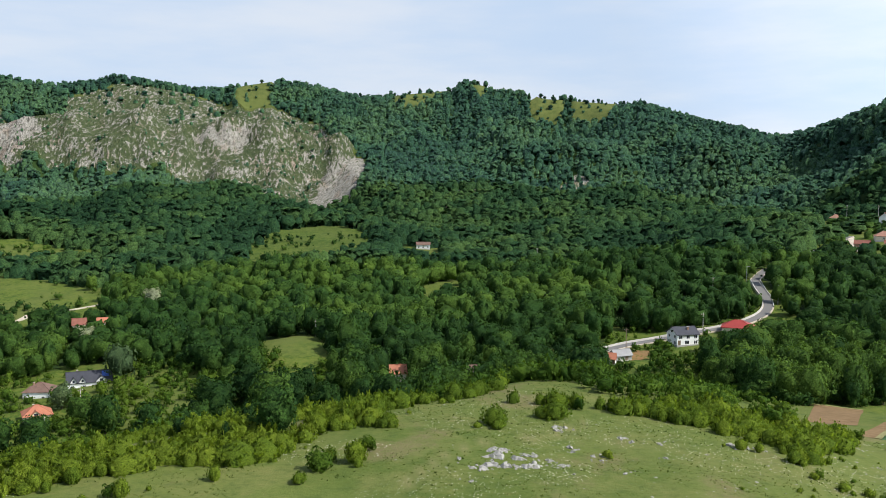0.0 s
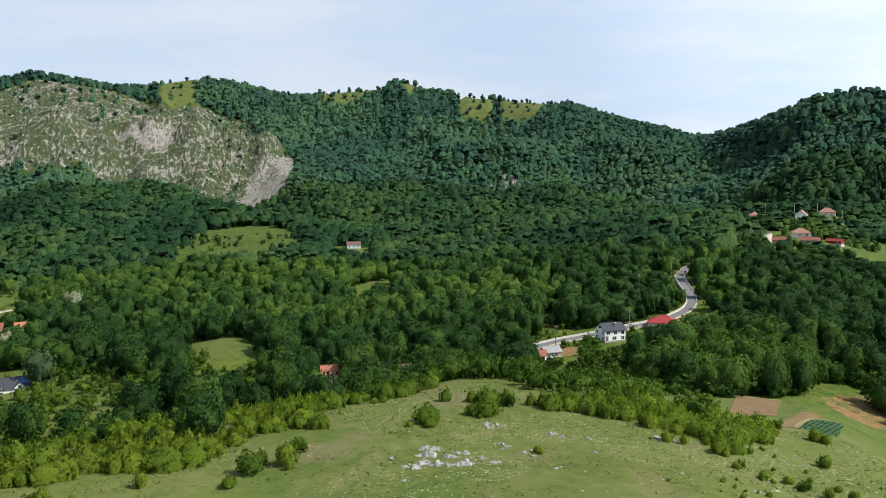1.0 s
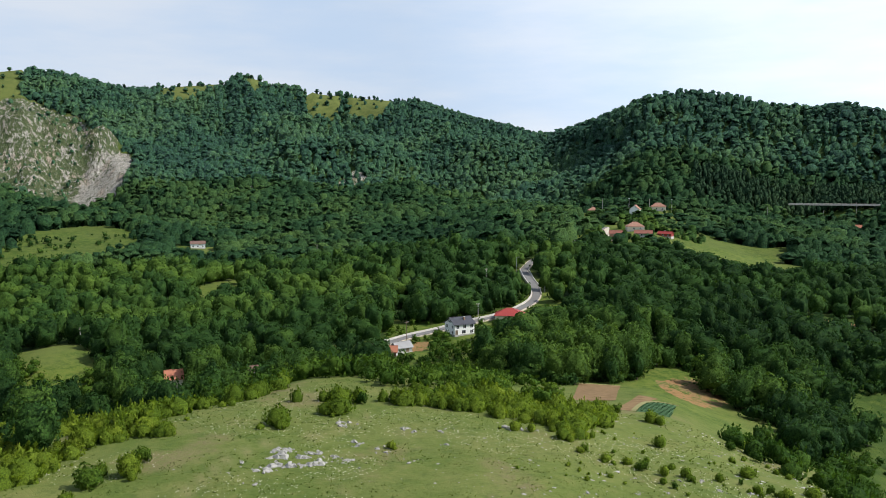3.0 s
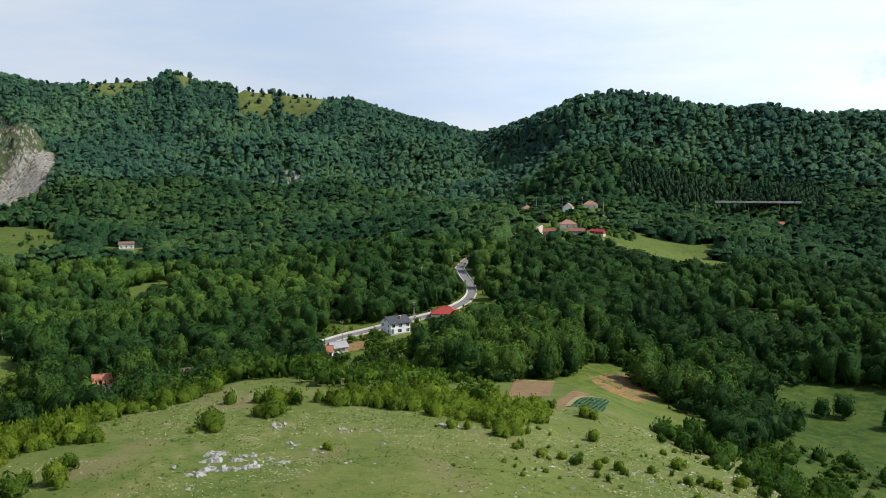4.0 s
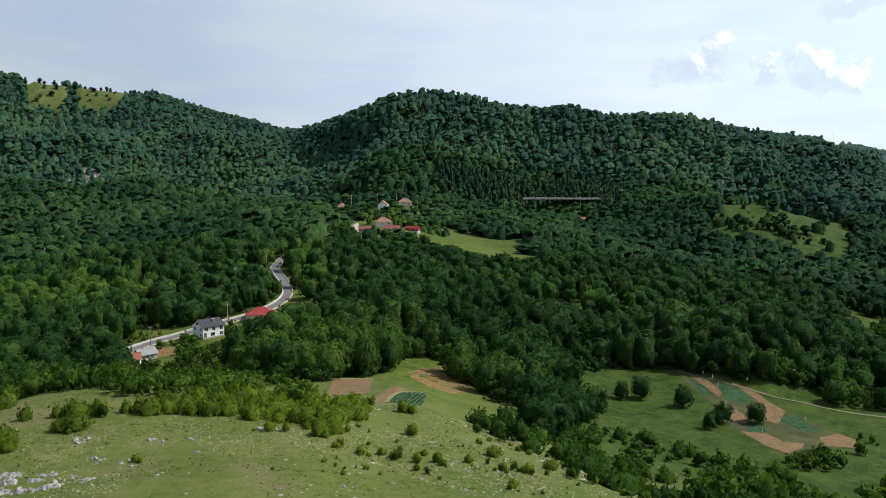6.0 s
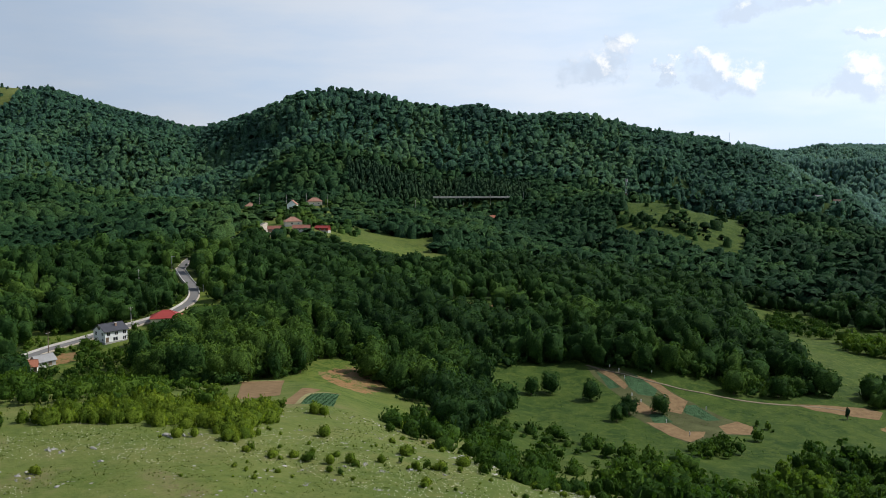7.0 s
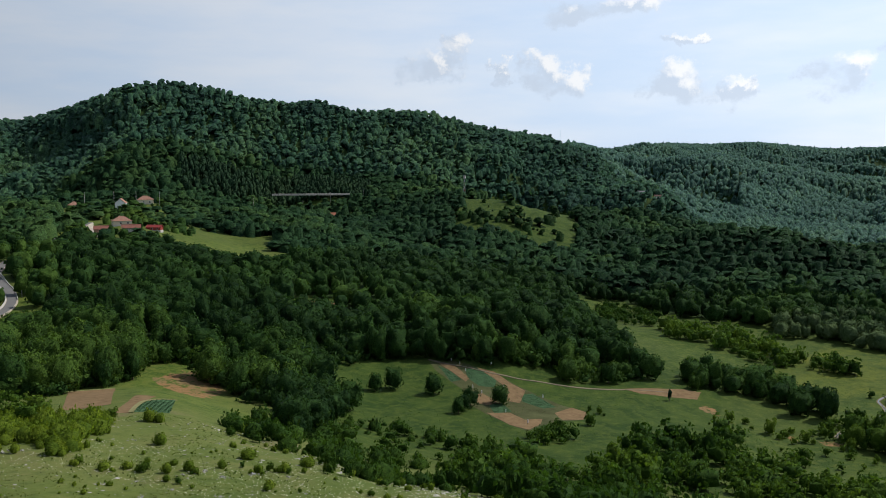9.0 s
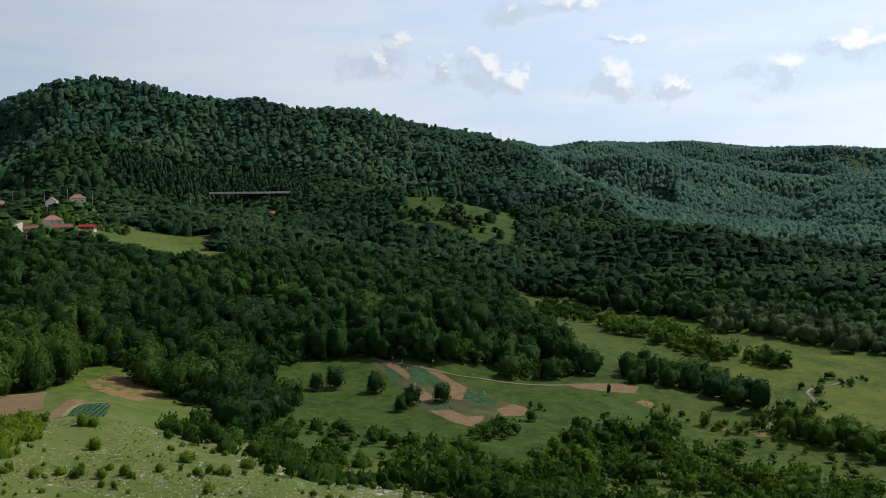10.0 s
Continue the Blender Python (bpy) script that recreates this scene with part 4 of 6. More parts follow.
def scatter(rng, spacing, inner, outer, low, high, test, jitter=0.5):
    """Places jittered on a lattice between two distances and two bearings, where the test allows."""
    g = np.arange(-outer, outer, spacing)
    x, y = np.meshgrid(g, g)
    x = x + spacing * 0.5 * (np.arange(len(g)) % 2)[:, None]
    x, y = x.ravel(), y.ravel()
    x, y = x + rng.uniform(-jitter, jitter, x.size) * spacing, y + rng.uniform(-jitter, jitter, y.size) * spacing
    r, a = np.hypot(x, y), bearing_of(x, y)
    keep = (r >= inner) & (r < outer) & (a > low) & (a < high)
    x, y = x[keep], y[keep]
    keep = test(x, y)
    return x[keep], y[keep]


def planted(name, rng, x, y, radius, height, shapes, material, label, sink=0.08, category="trees", smooth=True):
    """All crowns of a wood as one mesh."""
    z = land(x, y)
    vs, fs, ns, tones, base = [], [], [], [], 0
    # the tone also carries sun and shade: lighter to the west, darker to the east
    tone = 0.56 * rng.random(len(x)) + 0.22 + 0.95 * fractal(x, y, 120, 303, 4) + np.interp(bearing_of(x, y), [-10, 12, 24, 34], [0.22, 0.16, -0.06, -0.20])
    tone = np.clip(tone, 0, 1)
    which = rng.integers(0, len(shapes), len(x))
    spin, lean = rng.uniform(0, 6.283, len(x)), rng.uniform(0.88, 1.14, len(x))
    for k, (v, f, *bent) in enumerate(shapes):
        idx = np.where(which == k)[0]
        if len(idx) == 0:
            continue
        c, s = np.cos(spin[idx])[:, None], np.sin(spin[idx])[:, None]
        vx, vy, vz = v[:, 0][None], v[:, 1][None], v[:, 2][None]
        rad, hh = (radius[idx] * lean[idx])[:, None], height[idx][:, None]
        px = x[idx][:, None] + (vx * c - vy * s) * rad
        py = y[idx][:, None] + (vx * s + vy * c) * rad
        pz = z[idx][:, None] + (vz * 0.5 * (1 + sink) - sink) * hh
        vs.append(np.stack([px, py, pz], -1).reshape(-1, 3))
        if bent:
            nx, ny, nz = bent[0][:, 0][None], bent[0][:, 1][None], bent[0][:, 2][None]
            ns.append(np.stack([nx * c - ny * s, nx * s + ny * c, nz + 0 * c], -1).reshape(-1, 3))
        tones.append(np.repeat(tone[idx], len(v)))
        offs = base + np.arange(len(idx)) * len(v)
        fs.append((f[None] + offs[:, None, None]).reshape(-1, 3))
        base += len(idx) * len(v)
    ob = mesh_object(name, np.concatenate(vs), np.concatenate(fs), material, smooth, np.concatenate(ns) if ns else None, False)
    ob.data.attributes.new("tone", "FLOAT", "POINT").data.foreach_set("value", np.concatenate(tones).astype(np.float32))
    return tagged(ob, label, category, kind="stuff")


def crest_limit(x, y):
    r, a = np.hypot(x, y), bearing_of(x, y)
    return r < ring(a, CREST_AT) + 25


rng = np.random.default_rng(7)
MID = [crown_shape(rng, 310, 2, lobes=20, card=0.094, dense=0.91) for k in range(8)]
MID_TALL = [crown_shape(rng, 310, 2, lobes=17, card=0.094, point=0.5, dense=0.91) for k in range(3)]
PLAIN = [crown_shape(rng, 80, 2, lobes=18, card=0.115, dense=0.90) for k in range(8)] + [crown_shape(rng, 80, 2, lobes=14, card=0.115, point=0.45, dense=0.90) for k in range(3)]
LOW = [dome_shape(rng, 8, 3, 11, 0.12, 0.20) for k in range(14)]
FAR = [dome_shape(rng, 6, 3, 5, 0.20, 0.18) for k in range(12)]
TINY = [dome_shape(rng, 6, 2, 2, 0.24, 0.16) for k in range(8)]
PINE = [crown_shape(rng, 40, 2, lobes=10, card=0.24, point=0.9) for k in range(3)]
SHRUB = [crown_shape(rng, 80, 1, lobes=10, card=0.14, upright=0.5, dense=0.84, stretch=1.3) for k in range(7)]
BUSHES = [crown_shape(rng, 420, 2, lobes=14, card=0.085, upright=0.6, dense=0.78, stretch=1.5) for k in range(6)]
SHOOTS = [shoot_shape(rng, 150, 0.095, 2) for k in range(4)]
SHOOTS_LOW = [shoot_shape(rng, 54, 0.115) for k in range(7)]
HERO = [crown_shape(rng, 700, 2, lobes=24, card=0.08, point=p, dense=0.84) for p in (0, 0, 0.2, 0.4, 0.7, 0, 0.3, 0.1)]


def beyond(x, y):
    """Past the tail of the eastern ridge, where the haziest leaf colour begins."""
    a, r = bearing_of(x, y), np.hypot(x, y)
    return (a > 56) & (r + 110 * fractal(x, y, 45, 401, 4) > np.interp(a, [56, 60, 63, 66], [1140, 1100, 960, 830]))


def pines(x, y):
    """The stand of conifers above the far hill road."""
    a, r = bearing_of(x, y), np.hypot(x, y)
    return (a > 31) & (a < 43) & (r > 775) & (r < 835)


def sizes(n, low, high, wide=(0.38, 0.54)):
    """Radius and height of trees of one stand: many of middling size, some giants, some slim."""
    h = low + (high - low) * rng.random(n) ** 1.15
    narrow = np.where(rng.random(n) < 0.25, 0.74, 1.0)
    return h * rng.uniform(*wide, n) * narrow, h / np.sqrt(narrow)


def kept_low(x, y, h):
    """Trees before the hill hamlet and on the valley side of the road, lowered so the camera sees past them."""
    a, r = bearing_of(x, y), np.hypot(x, y)
    d, near = near_line(x, y, ROAD[:13])
    h = np.where((a > 25.4) & (a < 38) & (r > 425) & (r < 530), h * 0.6, h)
    h = np.where((a > 23.6) & (a < 33) & (r >= 530) & (r < 650), h * 0.5, h)
    return np.where(near & (d < 38), h * 0.8, h)


def part(name, verts, tris, material, parent, label="", smooth=False, normals=None):
    ob = mesh_object(name, verts, tris, material, smooth, normals)
    ob.parent = parent
    return tagged(ob, label)


def taper(path, radii, sides=7):
    """A limb along a path: rings of vertices, quads as triangles."""
    vs, fs = [], []
    for k, ((px, py, pz), q) in enumerate(zip(path, radii)):
        for j in range(sides):
            w = 6.283 * j / sides
            vs.append((px + q * math.cos(w), py + q * math.sin(w), pz))
        if k:
            for j in range(sides):
                a, b = (k - 1) * sides + j, (k - 1) * sides + (j + 1) % sides
                fs += [(a, b, b + sides), (a, b + sides, a + sides)]
    return np.array(vs), np.array(fs)


def tree_base(k, material, label):
    """A tree ten metres high: flared trunk with limbs, lumpy crown of leaf sprays."""
    q = np.random.default_rng(100 + k)
    top = new("tree")
    tagged(top, label, "tree", "trees at the edge of the woods")
    vs, fs = taper([(0, 0, -0.6), (0.02, 0, 0.3), (0.06, 0.04, 2.0), (0.1, 0.02, 4.5), (0.05, 0.1, 7.2)], [0.36, 0.27, 0.21, 0.15, 0.05])
    for j in range(4):
        w, n = 1.57 * j + q.uniform(0, 1), len(vs)
        v, f = taper([(0.06, 0.03, 2.2 + 0.5 * j), (0.9 * math.cos(w), 0.9 * math.sin(w), 3.4 + 0.5 * j), (2.3 * math.cos(w), 2.3 * math.sin(w), 4.7 + 0.6 * j)],
                     [0.13, 0.09, 0.03], 5)
        vs, fs = np.concatenate([vs, v]), np.concatenate([fs, f + n])
    part("trunk", vs, fs, BARK, top, smooth=True)
    v, f, n = HERO[k]
    v = v.copy()
    wide = (4.6, 4.2, 4.0, 3.7, 3.3, 4.9, 3.8, 4.3)[k]
    v[:, :2] *= 1.0 + 0.22 * np.clip(1.0 - v[:, 2:3], 0, 1)
    v = v * np.array([wide, wide, 5.2]) + np.array([0, 0, -0.5])
    part("crown", v, f, material, top, smooth=True, normals=n)
    return top


TREES = [tree_base(k, LEAF, "broad deciduous tree in full green leaf at the woodland edge") for k in range(8)]
TREE_WHITE = tree_base(5, BLOSSOM, "tree covered in white blossom among dark woods")
TREE_GREY = tree_base(7, LEAF_GREY, "pale olive-green willow tree beside the houses")
tree_used = set()


def plant(kind, x, y, height, spin, wide=1.0):
    s = height / 10.0
    z = float(land(np.array([x]), np.array([y]))[0])
    m = pose(x, y, z, 0, 0, spin) @ Matrix.Diagonal((s * wide, s * wide, s, 1))
    if kind.name not in tree_used:
        tree_used.add(kind.name)
        kind.matrix_basis = m
        return kind
    ob = copy_thing(kind, Matrix.Identity(4))
    ob.matrix_basis = m
    return ob


EDGE_TREES = ((-11.2, 116, 7.4, 0), (-15, 238, 13.2, 5), (-12, 238, 11.9, 1), (-10.2, 234, 11.6, 2), (-21.8, 246, 10.9, 6), (-19.1, 232, 7.7, 3), (-16, 232, 9, 7), (-14.4, 115, 3, 4), (-17.3, 120, 2.8, 1), (-25.9, 240, 9.9, 5), (-23.3, 262, 9.4, 0), (-13, 122, 3.7, 6), (-15.6, 168, 12, 5), (-12.5, 175, 12, 0), (-16.9, 150, 12, 2), (4.7, 175, 4, 5), (-3.2, 200, 11.1, 0), (-19.4, 200, 12, 1), (7.5, 190, 4.7, 2))


def grow_woods():
    x, y = scatter(rng, 6.5, 190, 335, -31, 83, lambda x, y: wooded(x, y) & ~pines(x, y))
    q, h = sizes(len(x), 5.8, 12.0, (0.42, 0.56))
    h = kept_low(x, y, h)
    r = np.hypot(x, y)
    edge = np.sort(r)[255]
    for i in np.where(r <= edge)[0]:
        plant(TREES[int(rng.integers(0, 8))], float(x[i]), float(y[i]), float(min(h[i], 11.5)), float(rng.uniform(0, 360)), float(rng.uniform(0.85, 1.1)))
    k = r > edge
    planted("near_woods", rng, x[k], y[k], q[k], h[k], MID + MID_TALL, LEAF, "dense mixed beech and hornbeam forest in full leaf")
    x, y = scatter(rng, 6.6, 335, 480, -31, 83, lambda x, y: wooded(x, y) & ~pines(x, y))
    q, h = sizes(len(x), 5.5, 11.5, (0.44, 0.58))
    h = kept_low(x, y, h)
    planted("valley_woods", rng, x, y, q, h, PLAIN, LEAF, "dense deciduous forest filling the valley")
    x, y = scatter(rng, 6.1, 480, 860, -31, 83, lambda x, y: wooded(x, y) & ~pines(x, y) & crest_limit(x, y) & ~beyond(x, y))
    q, h = sizes(len(x), 5.5, 11.5, (0.42, 0.56))
    h = kept_low(x, y, h)
    planted("middle_woods", rng, x, y, q, h, LOW, LEAF_MID_HAZY, "deciduous forest covering the lower hillsides", 0.25)
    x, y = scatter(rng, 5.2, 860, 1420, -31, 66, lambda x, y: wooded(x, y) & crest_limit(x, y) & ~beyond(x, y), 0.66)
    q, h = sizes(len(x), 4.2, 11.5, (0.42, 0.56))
    planted("hill_woods", rng, x, y, q, h, FAR, LEAF_FAR_HAZY, "deciduous forest on the high ridges", 0.45)
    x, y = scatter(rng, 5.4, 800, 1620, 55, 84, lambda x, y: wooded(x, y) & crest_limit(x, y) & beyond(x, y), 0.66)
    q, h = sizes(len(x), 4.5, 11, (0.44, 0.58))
    planted("valley_head_woods", rng, x, y, q, h, TINY, LEAF_DISTANT_HAZY, "forest on the slopes at the valley's head", 0.45)
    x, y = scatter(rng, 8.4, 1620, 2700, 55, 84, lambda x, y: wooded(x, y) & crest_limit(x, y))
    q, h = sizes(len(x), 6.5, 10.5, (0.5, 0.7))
    planted("distant_woods", rng, x, y, q, h, TINY, LEAF_DISTANT_HAZY, "forest on the distant rounded hills", 0.45)
    x, y = scatter(rng, 5.2, 760, 850, 30, 44, lambda x, y: pines(x, y) & wooded(x, y))
    q, h = sizes(len(x), 10, 14)
    planted("pine_stand", rng, x, y, q * 0.6, h, PINE, LEAF_PINE, "dark stand of tall pines among the deciduous forest")
    # lone trees on the slope below the brow: bearing, distance, height
    for b, d, tall, k in ((-11.4, 131, 8.6, 0), (-14.2, 132, 4.6, 1), (-15.3, 244, 12.5, 5), (-21.8, 246, 12, 2), (-19.2, 234, 10, 1), (-16.2, 238, 9, 7),
                          (-17.3, 229, 9, 3), (-12.9, 250, 13, 0), (-11.6, 246, 12, 5), (-10.2, 241, 12.5, 1), (-9.2, 247, 11, 6), (-26.0, 225, 9, 2),
                          (-24.5, 218, 8, 0), (-28.0, 240, 11, 1), (41.5, 222, 9, 0), (40.2, 214, 9, 1), (39.0, 205, 9, 5), (43.2, 246, 6, 2), (44.5, 250, 7, 0),
                          (49.3, 232, 5, 1), (49.7, 236, 6, 0), (51.7, 240, 6, 5), (47.2, 246, 7, 7), (48.9, 228, 5, 2)) + EDGE_TREES:
        x, y = bearing_place(b, d)
        plant(TREES[k], x, y, tall, 40 * k + 13 * b)
    for b, d, tall in ((-18.8, 408, 11), (-22.8, 352, 10)):
        plant(TREE_WHITE, *bearing_place(b, d), tall, 70 * b)
    for b, d, tall in ((-20.8, 303, 13), (-24.3, 281, 9)):
        plant(TREE_GREY, *bearing_place(b, d), tall, 70 * b)


grow_woods()


# ---------------------------------------------------------------- scrub, hedges and single bushes
def zone_places(polygon, spacing):
    p = np.array(polygon, float)
    lo, hi = p.min(0) - spacing, p.max(0) + spacing
    x, y = np.meshgrid(np.arange(lo[0], hi[0], spacing), np.arange(lo[1], hi[1], spacing))
    x, y = x.ravel(), y.ravel()
    x, y = x + rng.uniform(-0.5, 0.5, x.size) * spacing, y + rng.uniform(-0.5, 0.5, y.size) * spacing
    k = inside(x, y, polygon) & (near_line(x, y, ROAD)[0] > 6)
    for plot in list(EARTH.values()) + list(CROPS.values()):
        k &= ~inside(x, y, plot)
    return x[k], y[k]


def grow_scrub():
    def thicket(name, x, y, low, high, material, label, wide=(0.5, 0.75), shapes=SHRUB):
        for plot in list(EARTH.values()) + list(CROPS.values()):
            k = ~inside(x, y, plot) & ~inside(x * 1.03, y * 1.03, plot)
            x, y = x[k], y[k]
        q, h = sizes(len(x), low, high, wide)
        planted(name, rng, x, y, q, h, shapes, material, label, 0.2, "bushes")
    zones = (("hazel_bank", 2.2, 1.3, 3.4, LEAF_HAZEL, "hazel and young scrub covering the western bank"),
             ("hazel_hedge", 1.7, 1.8, 3.9, LEAF_HAZEL, "thick hazel hedge of bright yellow-green shoots"),
             ("hazel_brow", 1.8, 1.4, 3.4, LEAF_HAZEL, "hazel thicket along the brow of the meadow"),
             ("hazel_band", 1.9, 1.2, 3.2, LEAF_HAZEL, "band of young hazel at the foot of the meadow"),
             ("hazel_line", 2.4, 1.0, 2.4, LEAF_HAZEL, "low hazel bushes on the meadow slope"),
             ("gully_scrub", 4.2, 1.0, 4.6, LEAF_SCRUB, "mixed scrub and young trees filling the gully"),
             ("gully_trees", 4.6, 4.0, 9.0, LEAF, "young trees in the gully"),
             ("east_thicket", 4.0, 2.0, 7.0, LEAF_SCRUB, "dense dark thicket on the eastern slope"),
             ("east_bushes", 6.5, 1.2, 4.0, LEAF_SCRUB, "scattered bushes on the eastern slope"),
             ("stream_trees", 4.0, 4.0, 8.0, LEAF_SCRUB, "row of young trees along the stream"),
             ("plot_clump", 2.6, 2.0, 4.0, LEAF_SCRUB, "clump of bushes below the garden plots"),
             ("plot_hedge", 4.2, 4.0, 9.0, LEAF, "hedge of young trees behind the garden plots"),
             ("meadow_bush_a", 4.4, 2.0, 5.0, LEAF_SCRUB, "line of bushes across the eastern meadow"),
             ("meadow_bush_b", 4.4, 3.0, 8.0, LEAF_SCRUB, "clump of bushes and trees on the eastern meadow"),
             ("meadow_bush_c", 4.4, 3.0, 7.0, LEAF_SCRUB, "clump of bushes on the eastern meadow"),
             ("willows", 6.0, 6.0, 10.0, LEAF_GREY, "pale grey-green willows along the valley stream"))
    for name, spacing, low, high, material, label in zones:
        x, y = zone_places(SCRUB[name], spacing)
        if name in ("gully_scrub", "east_thicket", "hazel_hedge", "hazel_brow", "hazel_bank"):
            k = fractal(x, y, 14, 97, 3) > -0.16
            x, y = x[k], y[k]
        if name in ("plot_hedge", "gully_trees", "stream_trees", "willows"):
            q, h = sizes(len(x), low, high)
            planted(name, rng, x, y, q, h, MID, material, label)
        else:
            thicket(name, x, y, low, high, material, label, shapes=SHOOTS_LOW + SHRUB if name == "hazel_bank" else SHOOTS_LOW if material is LEAF_HAZEL else SHRUB + SHOOTS_LOW if name == "gully_scrub" else SHRUB)
    x, y = scatter(rng, 2.7, 128, 205, -16, 11, lambda x, y: (np.hypot(x, y) > ring(bearing_of(x, y), [q[0] for q in BROW]) + 7) & (np.hypot(x, y) < 205) & (fractal(x, y, 30, 9) > -0.12))
    thicket("brow_scrub", x, y, 1.8, 4.8, LEAF_SCRUB, "scrub and saplings on the slope behind the meadow")
    x, y = scatter(rng, 3.4, 188, 330, -9, 62, lambda x, y: wooded(x, y) & ~wooded(x * (1 - 16 / np.hypot(x, y)), y * (1 - 16 / np.hypot(x, y))) & (near_line(x, y, ROAD)[0] > 14))
    thicket("edge_scrub", x, y, 2.2, 6.0, LEAF, "bushes and saplings closing the edge of the woods")
    x, y = scatter(rng, 2.9, 132, 262, 9.5, 25.2, lambda x, y: (fractal(x, y, 26, 19) > -0.16) & (np.hypot(x, y) > np.interp(bearing_of(x, y), [9, 12, 16, 20, 22.3, 23, 25.2], [146, 140, 137, 136, 138, 168, 172])) & (near_line(x, y, ROAD)[0] > 12) & (np.hypot(x, y) < np.interp(bearing_of(x, y), [9, 17, 18, 24], [262, 250, 225, 190])))
    thicket("slope_scrub", x, y, 1.2, 4.0, LEAF_SCRUB, "dense scrub on the slope below the road")
    x, y = scatter(rng, 3.8, 128, 318, -31, -8, lambda x, y: (fractal(x, y, 40, 29) > np.where(bearing_of(x, y) < -18, -0.6, -0.12)) & wooded_or_open(x, y))
    thicket("village_scrub", x, y, 1.3, 4.6, LEAF_SCRUB, "orchard trees and bushes round the lower houses")
    x, y = scatter(rng, 2.9, 196, 312, 10.2, 19.2, lambda x, y: (near_line(x, y, ROAD)[0] > 6) & near_line(x, y, ROAD)[1] & (fractal(x, y, 18, 47) > -0.3) & (np.hypot(x - 81.2, y - 287) > 6.2) & (np.hypot(x - 80, y - 280) > 4) & (np.hypot(x - 55, y - 267) > 5.5))
    thicket("yard_scrub", x, y, 0.9, 3.8, LEAF_SCRUB, "low shrubs and weeds between the meadow and the road")
    x, y = scatter(rng, 2.6, 108, 165, -31, 4, lambda x, y: (np.hypot(x, y) > ring(bearing_of(x, y), [q[0] for q in BROW]) + 3) & (np.hypot(x, y) < ring(bearing_of(x, y), [q[0] for q in BROW]) + 34) & (fractal(x, y, 22, 49) > -0.2))
    thicket("hazel_slope", x, y, 1.2, 3.6, LEAF_HAZEL, "bright hazel thicket falling away behind the meadow", shapes=SHOOTS_LOW)
    x, y = scatter(rng, 4.0, 260, 420, 9.0, 23.0, lambda x, y: (near_line(x, y, ROAD)[0] > 4) & (near_line(x, y, ROAD)[0] < 16) & ~near_line(x, y, ROAD)[1] & (fractal(x, y, 15, 53) > -0.1))
    thicket("roadside_scrub", x, y, 0.8, 3.4, LEAF_SCRUB, "bushes along the upper side of the road")
    x, y = scatter(rng, 3.2, 240, 380, 68, 88, lambda x, y: (near_line(x, y, STREAM)[0] > 1.2) & (near_line(x, y, STREAM)[0] < 6) & (fractal(x, y, 16, 87) > -0.1))
    thicket("stream_scrub", x, y, 1.0, 4.0, LEAF_SCRUB, "alder and willow scrub along the stream")
    x, y = scatter(rng, 4.6, 486, 665, 24.3, 31.5, lambda x, y: (fractal(x, y, 30, 83) > -0.12) & ~wooded(x, y) & clear_of_hamlet(x, y))
    thicket("hamlet_scrub", x, y, 1.8, 5.5, LEAF, "orchard trees and bushes round the hill hamlet", shapes=LOW)
    x, y = scatter(rng, 8.0, 360, 640, -31, 40, lambda x, y: inside(x, y, FIELDS["left_meadow"]) | inside(x, y, FIELDS["slope_meadow"]) | inside(x, y, FIELDS["upper_left_meadow"]))
    k = (rng.random(len(x)) < 0.12) | (fractal(x, y, 40, 39) > 0.16)
    thicket("meadow_shrubs", x[k], y[k], 0.8, 5.0, LEAF, "single shrubs on the valley meadows")
    x, y = scatter(rng, 8.0, 880, 1060, -31, -4, lambda x, y: inside(x, y, ROCKS["spur_rock"]) & ~inside(x, y, ROCKS["face_tip"]) & (fractal(x, y, 50, 41) > 0.0))
    thicket("spur_scrub", x, y, 1.0, 3.4, LEAF_FAR_HAZY, "low dark bushes on the limestone spur", shapes=FAR)
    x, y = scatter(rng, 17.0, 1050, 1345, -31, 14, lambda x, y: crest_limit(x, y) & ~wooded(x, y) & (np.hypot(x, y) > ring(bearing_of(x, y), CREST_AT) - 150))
    thicket("ridge_scrub", x, y, 2.5, 7.0, LEAF_FAR_HAZY, "scattered trees on the grassy ridge", shapes=FAR)
    x, y = scatter(rng, 7.0, 420, 860, 44, 60, lambda x, y: (inside(x, y, FIELDS["far_meadow"]) | inside(x, y, FIELDS["far_meadow_low"])) & ((fractal(x, y, 45, 37) > 0.05) | (rng.random(len(x)) < 0.14)))
    thicket("pasture_bushes", x, y, 1.4, 8.0, LEAF, "scattered bushes and trees on the hillside pasture", shapes=LOW)


def clear_of_hamlet(x, y):
    """Off the houses of the hill hamlet, their lane and the field beside them."""
    ok = near_line(x, y, TRACKS["lane"])[0] > 4
    for b, d in HAMLET[:8]:
        hx, hy = bearing_place(b, d)
        ok &= (np.hypot(x - hx, y - hy) > 8.5) & (np.hypot(x - hx * (d - 9) / d, y - hy * (d - 9) / d) > 6)
    return ok & ~((bearing_of(x, y) > 29.6) & (np.hypot(x, y) < 520))


STREAM = [(323.2, 71.6), (311.9, 73.6), (306.4, 77.4), (296.9, 78.2), (290, 74.7), (282.9, 72.4), (273.5, 72.7), (262.2, 74.2), (252.4, 75.8), (244.8, 75)]
